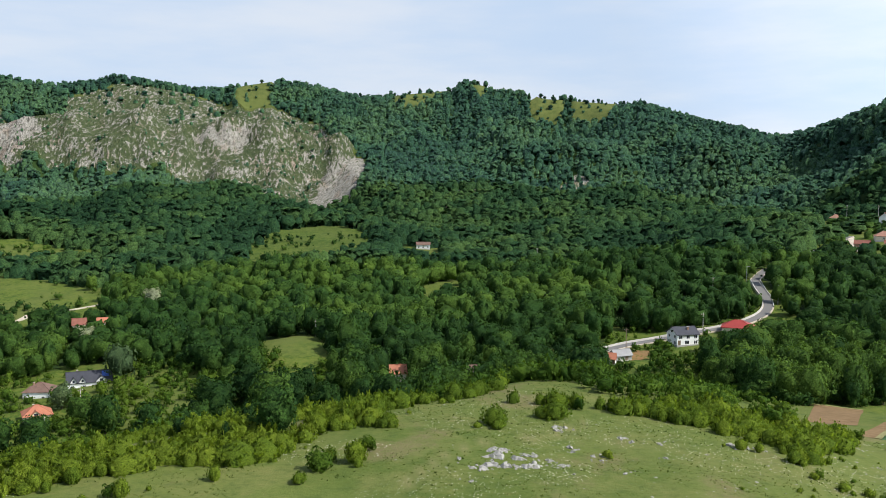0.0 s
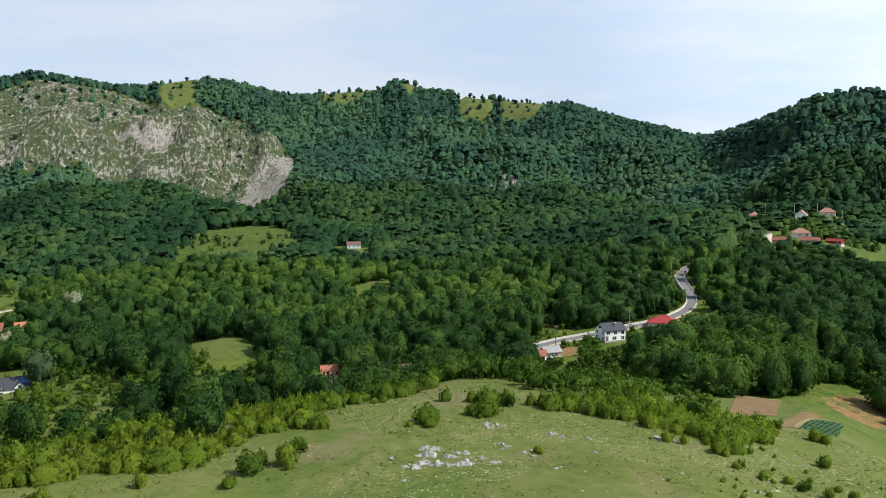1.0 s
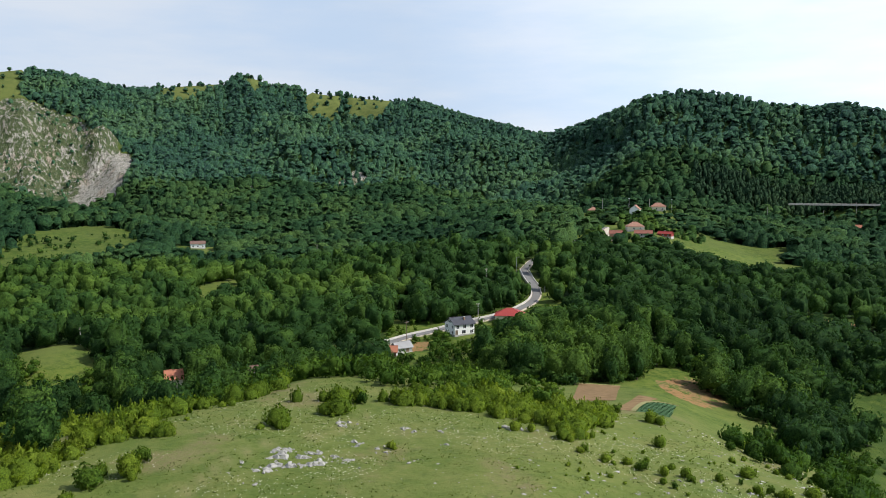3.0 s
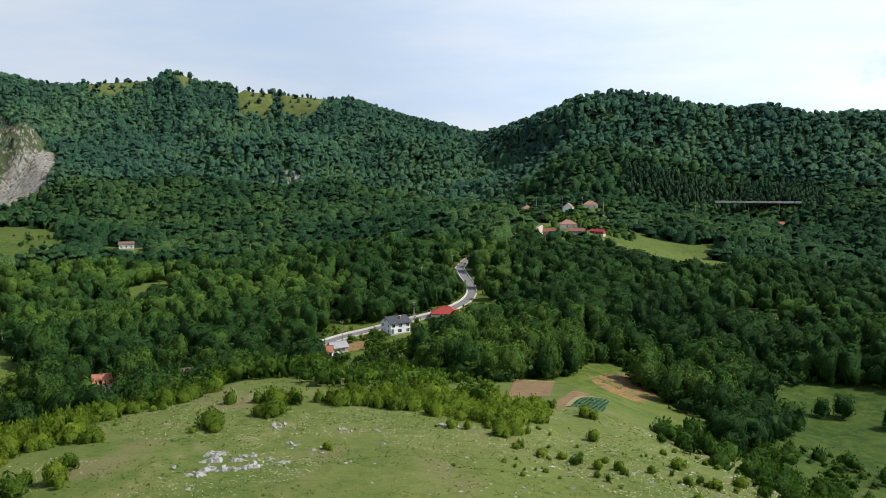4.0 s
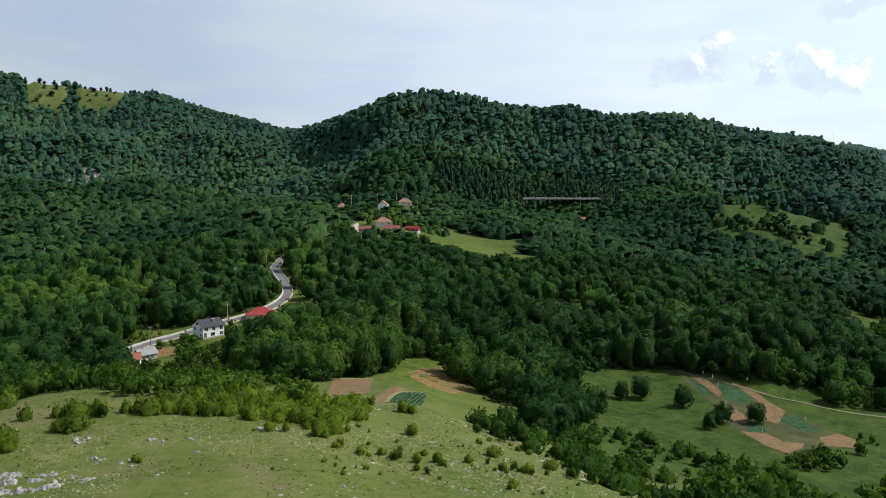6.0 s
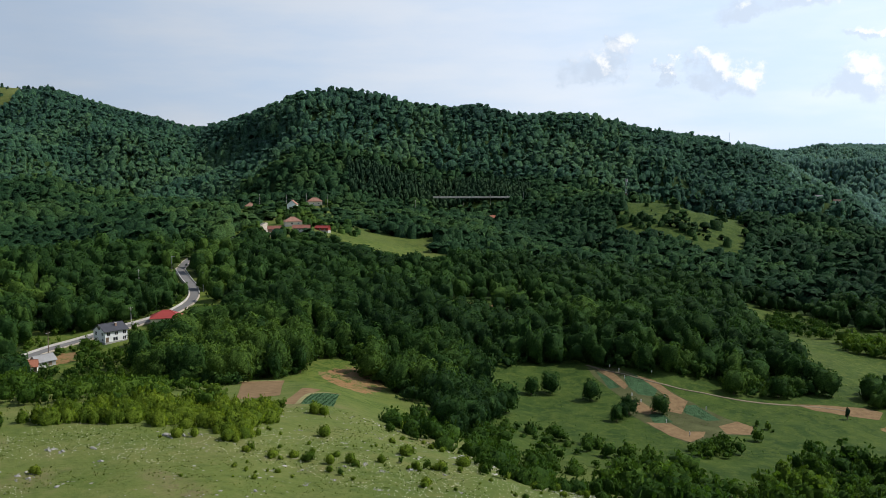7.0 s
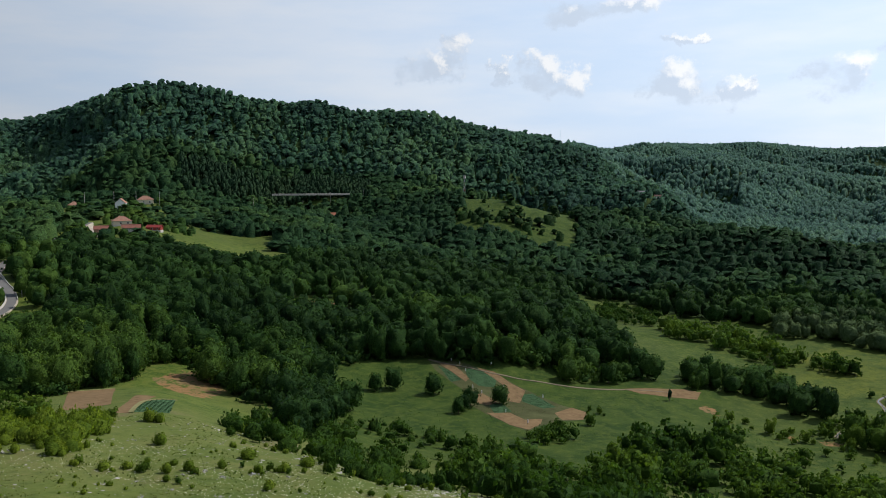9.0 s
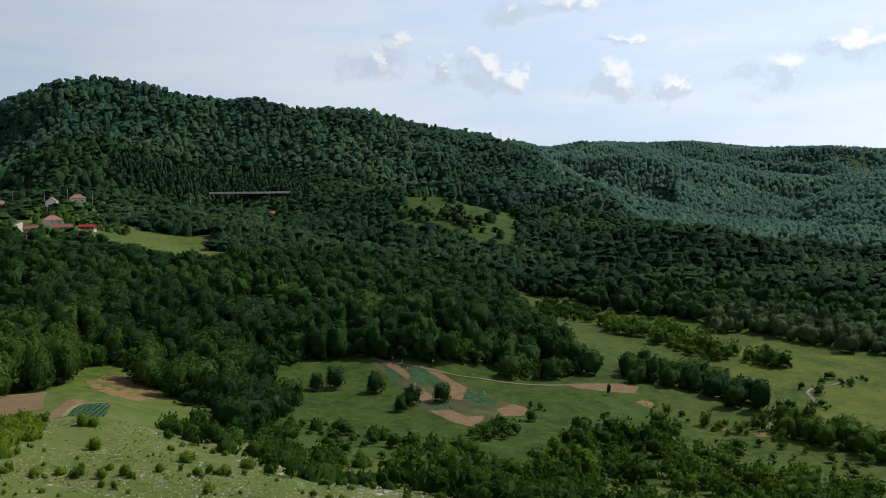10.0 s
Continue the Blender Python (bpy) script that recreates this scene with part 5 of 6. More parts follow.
# bearing and distance of the hill hamlet's houses
HAMLET = [(26.1, 503), (27.3, 518), (27.85, 497), (29.25, 512), (24.6, 640), (27.3, 600), (28.75, 655), (31.7, 740), (40.6, 740), (61.95, 905), (60.85, 900)]


def wooded_or_open(x, y):
    """Open ground between the lower houses, kept off their plots and sight lines."""
    r, a = np.hypot(x, y), bearing_of(x, y)
    ok = r > ring(a, [q[0] for q in BROW]) + 10
    for b, d, half, front in CLEARED:
        ok &= ~((abs(a - b) < half) & (r > d - front) & (r < d + 9))
    for hx, hy, clear in ((-118, 245, 5.4), (-128, 269, 5.8), (-118, 279, 7.6)):
        ok &= np.hypot(x - hx, y - hy) > clear
    for polygon in FIELDS.values():
        ok &= ~inside(x, y, polygon)
    return ok


grow_scrub()


# ---------------------------------------------------------------- houses, road, poles
TRODDEN = plain("trodden_earth", (0.17, 0.138, 0.090), 0.95, scale=0.8, vary=0.3)


def height_at(x, y):
    return float(land(np.array([x]), np.array([y]))[0])


def bm_part(name, bm, material, parent, label="", smooth=False):
    """One mesh object under a thing or a part."""
    me = bpy.data.meshes.new(name)
    bmesh.ops.recalc_face_normals(bm, faces=bm.faces)
    bm.to_mesh(me)
    bm.free()
    for f in me.polygons:
        f.use_smooth = smooth
    me.materials.append(material)
    ob = new(name, me)
    ob.parent = parent
    return tagged(ob, label)


def add_box(bm, lo, hi, bevel=0.0):
    vs = [bm.verts.new((x, y, z)) for x in (lo[0], hi[0]) for y in (lo[1], hi[1]) for z in (lo[2], hi[2])]
    fs = [bm.faces.new([vs[i] for i in q]) for q in ((0, 1, 3, 2), (4, 6, 7, 5), (0, 4, 5, 1), (2, 3, 7, 6), (0, 2, 6, 4), (1, 5, 7, 3))]
    if bevel:
        bmesh.ops.bevel(bm, geom=list({e for f in fs for e in f.edges}), offset=bevel, segments=1, affect="EDGES")
    return bm


def box(lo, hi, bevel=0.0):
    return add_box(bmesh.new(), lo, hi, bevel)


def prism(bm, outline, axis, a, b):
    """A flat outline drawn out between two values of an axis."""
    def at(p, q):
        return (p[0], q, p[1]) if axis == "y" else (q, p[0], p[1])
    first, second = [bm.verts.new(at(p, a)) for p in outline], [bm.verts.new(at(p, b)) for p in outline]
    bm.faces.new(first), bm.faces.new(second[::-1])
    for i in range(len(outline)):
        j = (i + 1) % len(outline)
        bm.faces.new([first[i], second[i], second[j], first[j]])
    return bm


def roof_slab(bm, corners, thick=0.18):
    """A roof plane with thickness from its corners, in order round it."""
    low = [bm.verts.new(c) for c in corners]
    high = [bm.verts.new((c[0], c[1], c[2] + thick)) for c in corners]
    bm.faces.new(low[::-1]), bm.faces.new(high)
    for i in range(len(corners)):
        j = (i + 1) % len(corners)
        bm.faces.new([low[i], low[j], high[j], high[i]])


def house(name, x, y, facing, long, wide, wall_h, roof_h, wall, roof, label, style="gable", over=0.45, windows=(), door=None, chimney=None,
          dormers=(), z=None, base=None, patch=None, balcony=None, size=0.8):
    """A house whose ridge runs along its own y; facing: the bearing of its +y gable. windows: (side, along, sill, width, height), the sides
    being 'n' (+y), 's' (-y), 'e' (+x), 'w' (-x). Parts: wall, plinth, roof planes, ridge, window > frame, pane, door, chimney, dormer."""
    top = new(name)
    z = height_at(x, y) if z is None else z
    top.matrix_world = pose(x, y, z, 0, 0, -facing) @ Matrix.Scale(size, 4)
    tagged(top, label, "house", "houses of the valley")
    hw, hl = wide / 2, long / 2
    bm = bmesh.new()
    if style == "gable":
        prism(bm, [(-hw, -1.5), (hw, -1.5), (hw, wall_h), (0, wall_h + roof_h), (-hw, wall_h)], "y", -hl, hl)
    else:
        add_box(bm, (-hw, -hl, -1.5), (hw, hl, wall_h))
    bm_part("wall", bm, wall, top)
    bm_part("plinth", box((-hw - 0.06, -hl - 0.06, -1.5), (hw + 0.06, hl + 0.06, 0.45), 0.02), base or CONCRETE, top)
    drop = over * roof_h / hw
    if style == "gable":
        for s in (-1, 1):
            bm = bmesh.new()
            roof_slab(bm, [(s * (hw + over), -hl - over, wall_h - drop + 0.02), (s * (hw + over), hl + over, wall_h - drop + 0.02),
                           (0, hl + over, wall_h + roof_h + 0.02), (0, -hl - over, wall_h + roof_h + 0.02)])
            bm_part("roof", bm, roof, top)
        bm_part("ridge", box((-0.14, -hl - over - 0.03, wall_h + roof_h + 0.12), (0.14, hl + over + 0.03, wall_h + roof_h + 0.30), 0.04), roof, top)
    else:
        run = max(hl - hw, 0.3)
        ex, ey, ez, rz = hw + over, hl + over, wall_h - 0.02, wall_h + roof_h
        for s in (-1, 1):
            bm = bmesh.new()
            roof_slab(bm, [(s * ex, -ey, ez), (s * ex, ey, ez), (0, run, rz), (0, -run, rz)])
            bm_part("roof", bm, roof, top)
            bm = bmesh.new()
            roof_slab(bm, [(-ex, s * ey, ez), (ex, s * ey, ez), (0, s * run, rz)])
            bm_part("roof", bm, roof, top)
        bm_part("ridge", box((-0.14, -run - 0.2, rz + 0.1), (0.14, run + 0.2, rz + 0.28), 0.04), roof, top)
        for sx in (-1, 1):
            for sy in (-1, 1):
                v, f = taper([(0, 0, 0), (0, 0, 1)], [0.12, 0.12], 5)
                a, b = Vector((sx * ex, sy * ey, ez + 0.15)), Vector((0, sy * run, rz + 0.18))
                turn = (b - a).to_track_quat("Z", "Y")
                v = np.array([a + turn @ Vector((q[0], q[1], q[2] * (b - a).length)) for q in v])
                part("hip", v, f, roof, top)
    if balcony:
        side, along, sill, w = balcony
        s = 1 if side == "e" else -1
        rail = bm_part("balcony", box((s * hw if s > 0 else -hw - 1.1, along - w / 2, sill - 0.15), (hw + 1.1 if s > 0 else -hw, along + w / 2, sill)), CONCRETE, top)
        bm_part("railing", box((s * (hw + 1.0) - 0.04, along - w / 2, sill), (s * (hw + 1.0) + 0.04, along + w / 2, sill + 0.9)), WHITE_PAINT, rail)

    def opening(kind, side, along, sill, w, h):
        s = 1 if side in "ne" else -1
        fr, pn = bmesh.new(), bmesh.new()
        for a0, a1, b0, b1 in ((-w / 2 - 0.08, -w / 2, -0.08, h + 0.08), (w / 2, w / 2 + 0.08, -0.08, h + 0.08), (-w / 2, w / 2, -0.08, 0), (-w / 2, w / 2, h, h + 0.08),
                               (-0.03, 0.03, 0, h)):
            if side in "ns":
                add_box(fr, (along + a0, s * (hl - 0.02), sill + b0), (along + a1, s * (hl + 0.05), sill + b1))
            else:
                add_box(fr, (s * (hw - 0.02), along + a0, sill + b0), (s * (hw + 0.05), along + a1, sill + b1))
        if side in "ns":
            add_box(pn, (along - w / 2, s * (hl - 0.03), sill), (along + w / 2, s * (hl + 0.015), sill + h))
        else:
            add_box(pn, (s * (hw - 0.03), along - w / 2, sill), (s * (hw + 0.015), along + w / 2, sill + h))
        f = bm_part(kind, fr, WHITE_PAINT if kind == "window" else TIMBER, top)
        bm_part("pane" if kind == "window" else "panel", pn, GLASS if kind == "window" else TIMBER, f)
    for q in windows:
        opening("window", *q)
    if door:
        opening("door", *door)
    if chimney:
        cx, cy = chimney
        zc = wall_h + roof_h * (1 - abs(cx) / hw)
        stack = bm_part("chimney", box((cx - 0.3, cy - 0.3, zc - 0.4), (cx + 0.3, cy + 0.3, zc + 1.1), 0.03), BROWN_WALL, top)
        bm_part("cap", box((cx - 0.38, cy - 0.38, zc + 1.1), (cx + 0.38, cy + 0.38, zc + 1.22), 0.02), CONCRETE, stack)
    for along, w, side in dormers:
        s = 1 if side == "e" else -1
        x0, x1 = s * hw * 0.2, s * (hw + over * 0.6)
        bm = prism(bmesh.new(), [(along - w / 2, wall_h), (along + w / 2, wall_h), (along, wall_h + roof_h * 0.62)], "x", x0, x1)
        d = bm_part("dormer", bm, wall, top)
        for t in (-1, 1):
            bm = bmesh.new()
            roof_slab(bm, [(x0 - s * 0.8, along + t * (w / 2 + 0.3), wall_h - 0.12), (x1 + s * 0.4, along + t * (w / 2 + 0.3), wall_h - 0.12),
                           (x1 + s * 0.4, along, wall_h + roof_h * 0.64), (x0 - s * 0.8, along, wall_h + roof_h * 0.64)], 0.14)
            bm_part("dormer_roof", bm, roof, d)
        bm_part("pane", box((min(x1, x1 + s * 0.03), along - w * 0.16, wall_h + 0.2), (max(x1, x1 + s * 0.03), along + w * 0.16, wall_h + roof_h * 0.32)), GLASS, d)
    if patch:
        s, y0, y1, u0, u1 = patch
        bm = bmesh.new()
        def on(u, yy):
            return (s * (hw + over) * (1 - u), yy, wall_h - drop + 0.24 + (roof_h + drop) * u)
        roof_slab(bm, [on(u0, y0), on(u0, y1), on(u1, y1), on(u1, y0)], 0.03)
        bm_part("tarpaulin", bm, TARP, top, "blue plastic sheet")
    return top


def build_houses():
    house("house", 81.2, 287.0, 254, 8.4, 7.0, 4.1, 2.0, WHITEWASH, SLATE, "white two-storey house with a dark slate gable roof by the road",
          windows=[("n", -2.0, 2.6, 1.0, 1.1), ("n", 1.8, 2.6, 1.0, 1.1), ("n", 0.1, 4.5, 1.5, 0.8), ("n", -2.0, 0.7, 1.0, 0.9), ("n", 2.0, 0.7, 1.0, 0.9), ("w", -3.0, 2.6, 1.2, 1.1), ("w", 0.0, 2.6, 1.2, 1.1), ("w", 2.9, 2.6, 1.2, 1.1),
                   ("w", -3.0, 0.7, 1.2, 1.1), ("w", 0.4, 0.7, 1.6, 1.2), ("e", -2.5, 2.6, 1.2, 1.1), ("e", 2.5, 2.6, 1.2, 1.1)], door=("w", 3.4, 0.1, 0.9, 1.9), chimney=(-1.5, -1.0), base=GREY_WALL, size=0.96)
    house("house", 52.6, 266, 285, 4.4, 3.6, 2.6, 1.8, WHITEWASH, TILE_ORANGE, "small white house with an orange tiled roof below the road",
          windows=[("n", 0, 1.0, 0.9, 1.0), ("w", 0.5, 1.0, 0.9, 1.0)], door=("w", -1.6, 0.1, 0.9, 1.9))
    house("shed", 57.0, 271, 250, 7.5, 4.6, 2.4, 1.9, GREY_WALL, SHEET_GREY, "old grey shed with a weathered sheet roof by the road", windows=[("w", 1.5, 1.0, 0.8, 0.8)], door=("w", -1.5, 0.1, 1.2, 1.9))
    house("house", 104.5, 300.5, 292, 11.5, 9.0, 4.0, 2.6, CREAM, SHEET_RED, "house with a bright red sheet-metal roof half hidden by trees", style="hip", z=5.9, size=0.9, windows=[("w", -2, 1.2, 1.1, 1.3), ("w", 2, 1.2, 1.1, 1.3)])
    house("house", -13.6, 258, 262, 6.0, 5.2, 3.6, 2.6, CREAM, TILE_ORANGE, "small house with a bright orange roof among trees", windows=[("w", 0, 1.2, 1.0, 1.2)])
    house("hut", 9.5, 261, 255, 4.5, 3.4, 2.6, 1.2, BROWN_WALL, TILE_OLD, "small brown brick hut among bushes", windows=[("w", 0, 1.0, 0.8, 0.8)])
    # the lower hamlet in the west
    house("house", -118.4, 246, 240, 9.5, 8.5, 3.4, 3.0, CREAM, TILE_ORANGE, "house with a salmon-red tiled hip roof and cross gable", style="hip", z=-10.6,
          windows=[("w", -2, 1.0, 1.1, 1.3), ("w", 2, 1.0, 1.1, 1.3)], dormers=[(0.6, 4.0, "w")], chimney=(1.5, 1.0))
    house("house", -128.6, 270, 262, 10.5, 9.5, 4.2, 3.0, WHITEWASH, TILE_OLD, "white house with a brown tiled hip roof", style="hip", z=-10.2,
          windows=[("w", -2.4, 1.2, 1.1, 1.3), ("w", 2.0, 1.2, 1.1, 1.3), ("n", -2, 1.2, 1.1, 1.3), ("n", 2, 1.2, 1.1, 1.3)], chimney=(-1.2, 2.0))
    house("house", -117.5, 281, 246, 17.0, 9.0, 3.4, 3.6, WHITEWASH, SLATE, "long white house with a dark blue-black roof and gabled dormers", z=-8.8,
          windows=[("w", -6.5, 0.9, 1.2, 1.3), ("w", -2.5, 0.9, 1.2, 1.3), ("w", 2.0, 0.9, 1.2, 1.3), ("w", 6.5, 0.9, 1.2, 1.3)],
          dormers=[(6.0, 2.6, "w"), (2.6, 2.6, "w"), (-4.6, 4.4, "w")], chimney=(0.6, 4.5), patch=(-1, -7.6, -4.9, 0.45, 0.9))
    house("house", -151, 353, 250, 6.5, 6.0, 4.0, 2.8, CREAM, TILE_RED, "small house with a red roof at the meadow's edge", windows=[("w", 0, 1.2, 1.0, 1.2)])
    house("house", -142, 356, 245, 6.5, 5.0, 3.6, 2.0, CREAM, TILE_ORANGE, "low outbuilding with an orange tiled roof", windows=[("w", 0, 1.2, 1.0, 1.2)])
    house("house", -13.5, 586, 270, 11.5, 7.0, 3.6, 2.0, WHITEWASH, TILE_OLD, "long low white farmhouse in a clearing", windows=[("w", -3.8, 1.0, 1.1, 1.2), ("w", 0, 1.0, 1.1, 1.2), ("w", 3.8, 1.0, 1.1, 1.2)])
    house("hut", *bearing_place(36.7, 352), 300, 4.0, 3.0, 2.2, 1.2, TIMBER, TILE_OLD, "small timber hut in a forest clearing", door=("w", 0, 0.1, 0.9, 1.8))
    # the hill hamlet
    for x, y, facing, long, wide, wall_h, roof_h, wall, roof, style, label in (
            (0, 0, 300, 9, 6, 2.8, 2.0, BROWN_WALL, TILE_RED, "gable", "low brick house with a red tiled roof in the hamlet"),
            (1, 0, 290, 12.5, 9.5, 3.0, 3.2, CREAM, TILE_PINK, "hip", "yellow house with a tan tiled hip roof in the hamlet"),
            (2, 0, 298, 12, 6, 2.8, 1.9, GREY_WALL, TILE_RED, "gable", "grey farm building with a dark red roof"),
            (3, 0, 325, 10.5, 4.5, 2.4, 1.4, SHEET_RED, SHEET_RED, "gable", "red sheet-metal barn at the hamlet's edge"),
            (4, 0, 295, 9.5, 9, 3.2, 3.0, CREAM, TILE_PINK, "hip", "house with an orange hip roof below the forest"),
            (5, 0, 215, 11, 8, 4.4, 3.4, WHITEWASH, TILE_PINK, "gable", "white gabled house with a pale tiled roof in the upper hamlet"),
            (6, 0, 300, 13.5, 9.5, 3.6, 3.4, CREAM, TILE_PINK, "hip", "wide house with a pinkish tiled hip roof in the upper hamlet"),
            (7, 0, 300, 8, 6, 2.8, 2.2, WHITEWASH, TILE_ORANGE, "gable", "small white house with an orange roof by the far road"),
            (8, 0, 310, 7, 6, 3.4, 2.4, CREAM, TILE_ORANGE, "gable", "small pinkish house alone among the trees"),
            (9, 0, 330, 9.5, 6, 3.0, 2.0, WHITEWASH, TILE_OLD, "gable", "white farmhouse in the far valley"),
            (10, 0, 330, 9, 5.5, 2.8, 1.8, GREY_WALL, SHEET_GREY, "gable", "grey barn in the far valley")):
        b, d = HAMLET[x]
        px, py = bearing_place(b, d)
        house("barn" if "barn" in label else "house", px, py, facing, long, wide, wall_h, roof_h, wall, roof, label, style=style,
              windows=[("w", -long * 0.28, 1.0, 1.1, 1.3), ("w", long * 0.1, 1.0, 1.1, 1.3), ("n", -wide * 0.2, 1.0, 1.0, 1.2), ("n", wide * 0.2, 1.0, 1.0, 1.2)], chimney=(0.8, 1.0) if long > 9 else None)


build_houses()


def ribbon(name, line, half, lift, material, label, kind="structure", category="road", offset=0.0, thick=0.25):
    """A strip that follows the ground along a line."""
    pts = [Vector((p[0], p[1], 0)) for p in line]
    fine = []
    for i in range(len(pts) - 1):
        p0, p1, p2, p3 = pts[max(i - 1, 0)], pts[i], pts[i + 1], pts[min(i + 2, len(pts) - 1)]
        for k in range(8):
            t = k / 8
            fine.append(0.5 * (2 * p1 + (p2 - p0) * t + (2 * p0 - 5 * p1 + 4 * p2 - p3) * t * t + (3 * p1 - p0 - 3 * p2 + p3) * t ** 3))
    fine.append(pts[-1])
    vs, fs = [], []
    for i, p in enumerate(fine):
        d = (fine[min(i + 1, len(fine) - 1)] - fine[max(i - 1, 0)]).normalized()
        n = Vector((d.y, -d.x, 0))
        mid = p + n * offset
        zc = height_at(p.x, p.y) + lift
        for s, dz in ((-1, -thick), (-1, 0), (1, 0), (1, -thick)):
            q = mid + n * half * s
            vs.append((q.x, q.y, zc + dz))
    for i in range(len(fine) - 1):
        for j in range(3):
            a = i * 4 + j
            fs.append((a, a + 1, a + 5, a + 4))
    ob = mesh_object(name, np.array(vs), np.array(fs), material, smooth=False)
    return tagged(ob, label, category, kind=kind)


ribbon("road", ROAD, 1.65, 0.55, ASPHALT, "grey asphalt country road winding uphill", thick=1.6)
ribbon("road_verge", ROAD, 2.2, 0.40, GRAVEL, "pale gravel verge beside the asphalt road", category="verge", thick=1.6)
ribbon("kerb_wall", ROAD[:13], 0.16, 1.1, CONCRETE, "low white concrete wall along the road", category="wall", offset=-2.1, thick=1.4)
ribbon("kerb_wall", ROAD[9:13], 0.13, 0.95, CONCRETE, "low white concrete wall along the road", category="wall", offset=2.1, thick=1.4)
ribbon("track", TRACKS["white_track"], 1.6, 0.15, GRAVEL, "pale gravel farm track across the meadow", category="track")
ribbon("track", TRACKS["farm_track"], 0.7, 0.06, TRODDEN, "earth farm track above the garden plots", category="track")
ribbon("track", TRACKS["lane"], 2.0, 0.2, GRAVEL, "pale lane up to the hamlet", category="track")


TAN_WALL = plain("tan_concrete", (0.56, 0.49, 0.42), 0.9, scale=0.6, vary=0.25)


def retaining_wall():
    """The pale wall that carries the far hillside road, with its coping and posts."""
    top = new("retaining_wall")
    tagged(top, "long pale concrete retaining wall under the hill road", "wall")
    p, q = bearing_place(36.6, 770), bearing_place(41.7, 772)
    for k in range(12):
        t0, t1 = k / 12, (k + 0.96) / 12
        a = (p[0] + (q[0] - p[0]) * t0, p[1] + (q[1] - p[1]) * t0)
        b = (p[0] + (q[0] - p[0]) * t1, p[1] + (q[1] - p[1]) * t1)
        run = math.hypot(b[0] - a[0], b[1] - a[1])
        bm = box((0, -0.3, -1.2), (run, 0.3, 0.5), 0.05)
        ob = bm_part("panel", bm, TAN_WALL, top)
        ob.matrix_world = pose(a[0], a[1], 39.6, 0, 0, math.degrees(math.atan2(b[1] - a[1], b[0] - a[0])))
    return top


retaining_wall()


def pole(name, x, y, tall, material, label, arm=False, lamp=False, z=None):
    """A pole with cross arm and insulators, or with a lamp head."""
    top = new(name)
    z = height_at(x, y) if z is None else z
    top.matrix_world = pose(x, y, z, 0, 0, random.uniform(0, 90))
    tagged(top, label, "street lamp" if lamp else "pole", "poles of the valley")
    v, f = taper([(0, 0, -0.5), (0, 0, tall * 0.5), (0, 0, tall)], [0.14, 0.12, 0.09], 8)
    part("shaft", v, f, material, top, smooth=True)
    if arm:
        a = bm_part("cross_arm", box((-0.9, -0.06, tall - 0.7), (0.9, 0.06, tall - 0.55), 0.01), TIMBER, top)
        for s in (-0.8, 0.0, 0.8):
            v, f = taper([(s, 0, tall - 0.55), (s, 0, tall - 0.4), (s, 0, tall - 0.3)], [0.05, 0.07, 0.03], 6)
            part("insulator", v, f, WHITE_PAINT, a)
    if lamp:
        a = bm_part("arm", box((0, -0.05, tall - 0.12), (1.5, 0.05, tall - 0.02), 0.01), material, top)
        bm_part("lamp_head", box((1.2, -0.14, tall - 0.2), (1.9, 0.14, tall - 0.06), 0.03), STEEL, a)
    return top


def build_poles():
    for x, y, tall, lamp in ((-46, 308, 6.0, False), (-106, 247, 8.5, False), (60, 277, 9.0, False), (93.5, 305, 6.5, False), (56, 508, 8, False), (115, 363, 7, False)):
        pole("utility_pole", x, y, tall, TIMBER if tall > 8.6 else CONCRETE, "dark wooden utility pole beside the road" if tall > 8.6 else "slim grey utility pole", arm=True)
    for b, d, tall in ((21.5, 366, 8.0), (19.6, 398, 7.5)):
        pole("street_lamp", *bearing_place(b, d), tall, STEEL, "grey steel street lamp at the road bend", lamp=True)
    for b, d in ((26.9, 610), (28.2, 625), (29.6, 640), (25.2, 640), (33.2, 700), (35.4, 760), (38.6, 768), (40.4, 770), (42.6, 775)):
        pole("utility_pole", *bearing_place(b, d), 11.0, CONCRETE, "pale concrete utility pole below the forest", arm=True)


build_poles()


def lattice_mast(b, d, tall):
    """The radio mast: three legs, cross bracing, antenna panels."""
    x, y = bearing_place(b, d)
    top = new("radio_mast")
    top.matrix_world = pose(x, y, height_at(x, y), 0, 0, 20)
    tagged(top, "red and white steel lattice radio mast on the hillside", "mast")
    legs = []
    for k in range(3):
        w = 2.094 * k
        v, f = taper([(1.6 * math.cos(w), 1.6 * math.sin(w), -0.5), (0.5 * math.cos(w), 0.5 * math.sin(w), tall)], [0.16, 0.11], 6)
        legs.append(part("leg", v, f, STEEL, top))
    for j in range(9):
        z0, z1 = tall * j / 9, tall * (j + 1) / 9
        q0, q1 = 1.6 - 1.1 * j / 9, 1.6 - 1.1 * (j + 1) / 9
        for k in range(3):
            a, b2 = 2.094 * k, 2.094 * (k + 1)
            v, f = taper([(q0 * math.cos(a), q0 * math.sin(a), z0), (q1 * math.cos(b2), q1 * math.sin(b2), z1)], [0.08, 0.08], 4)
            part("brace", v, f, WHITE_PAINT if j % 2 else SHEET_RED, top)
    for k in range(3):
        w = 2.094 * k + 0.5
        ob = bm_part("antenna_panel", box((-0.3, -0.12, tall - 3.2), (0.3, 0.12, tall - 0.4), 0.04), WHITE_PAINT, top)
        ob.matrix_basis = pose(0.9 * math.cos(w), 0.9 * math.sin(w), 0, 0, 0, math.degrees(w) + 90)


lattice_mast(49.3, 822, 30.0)
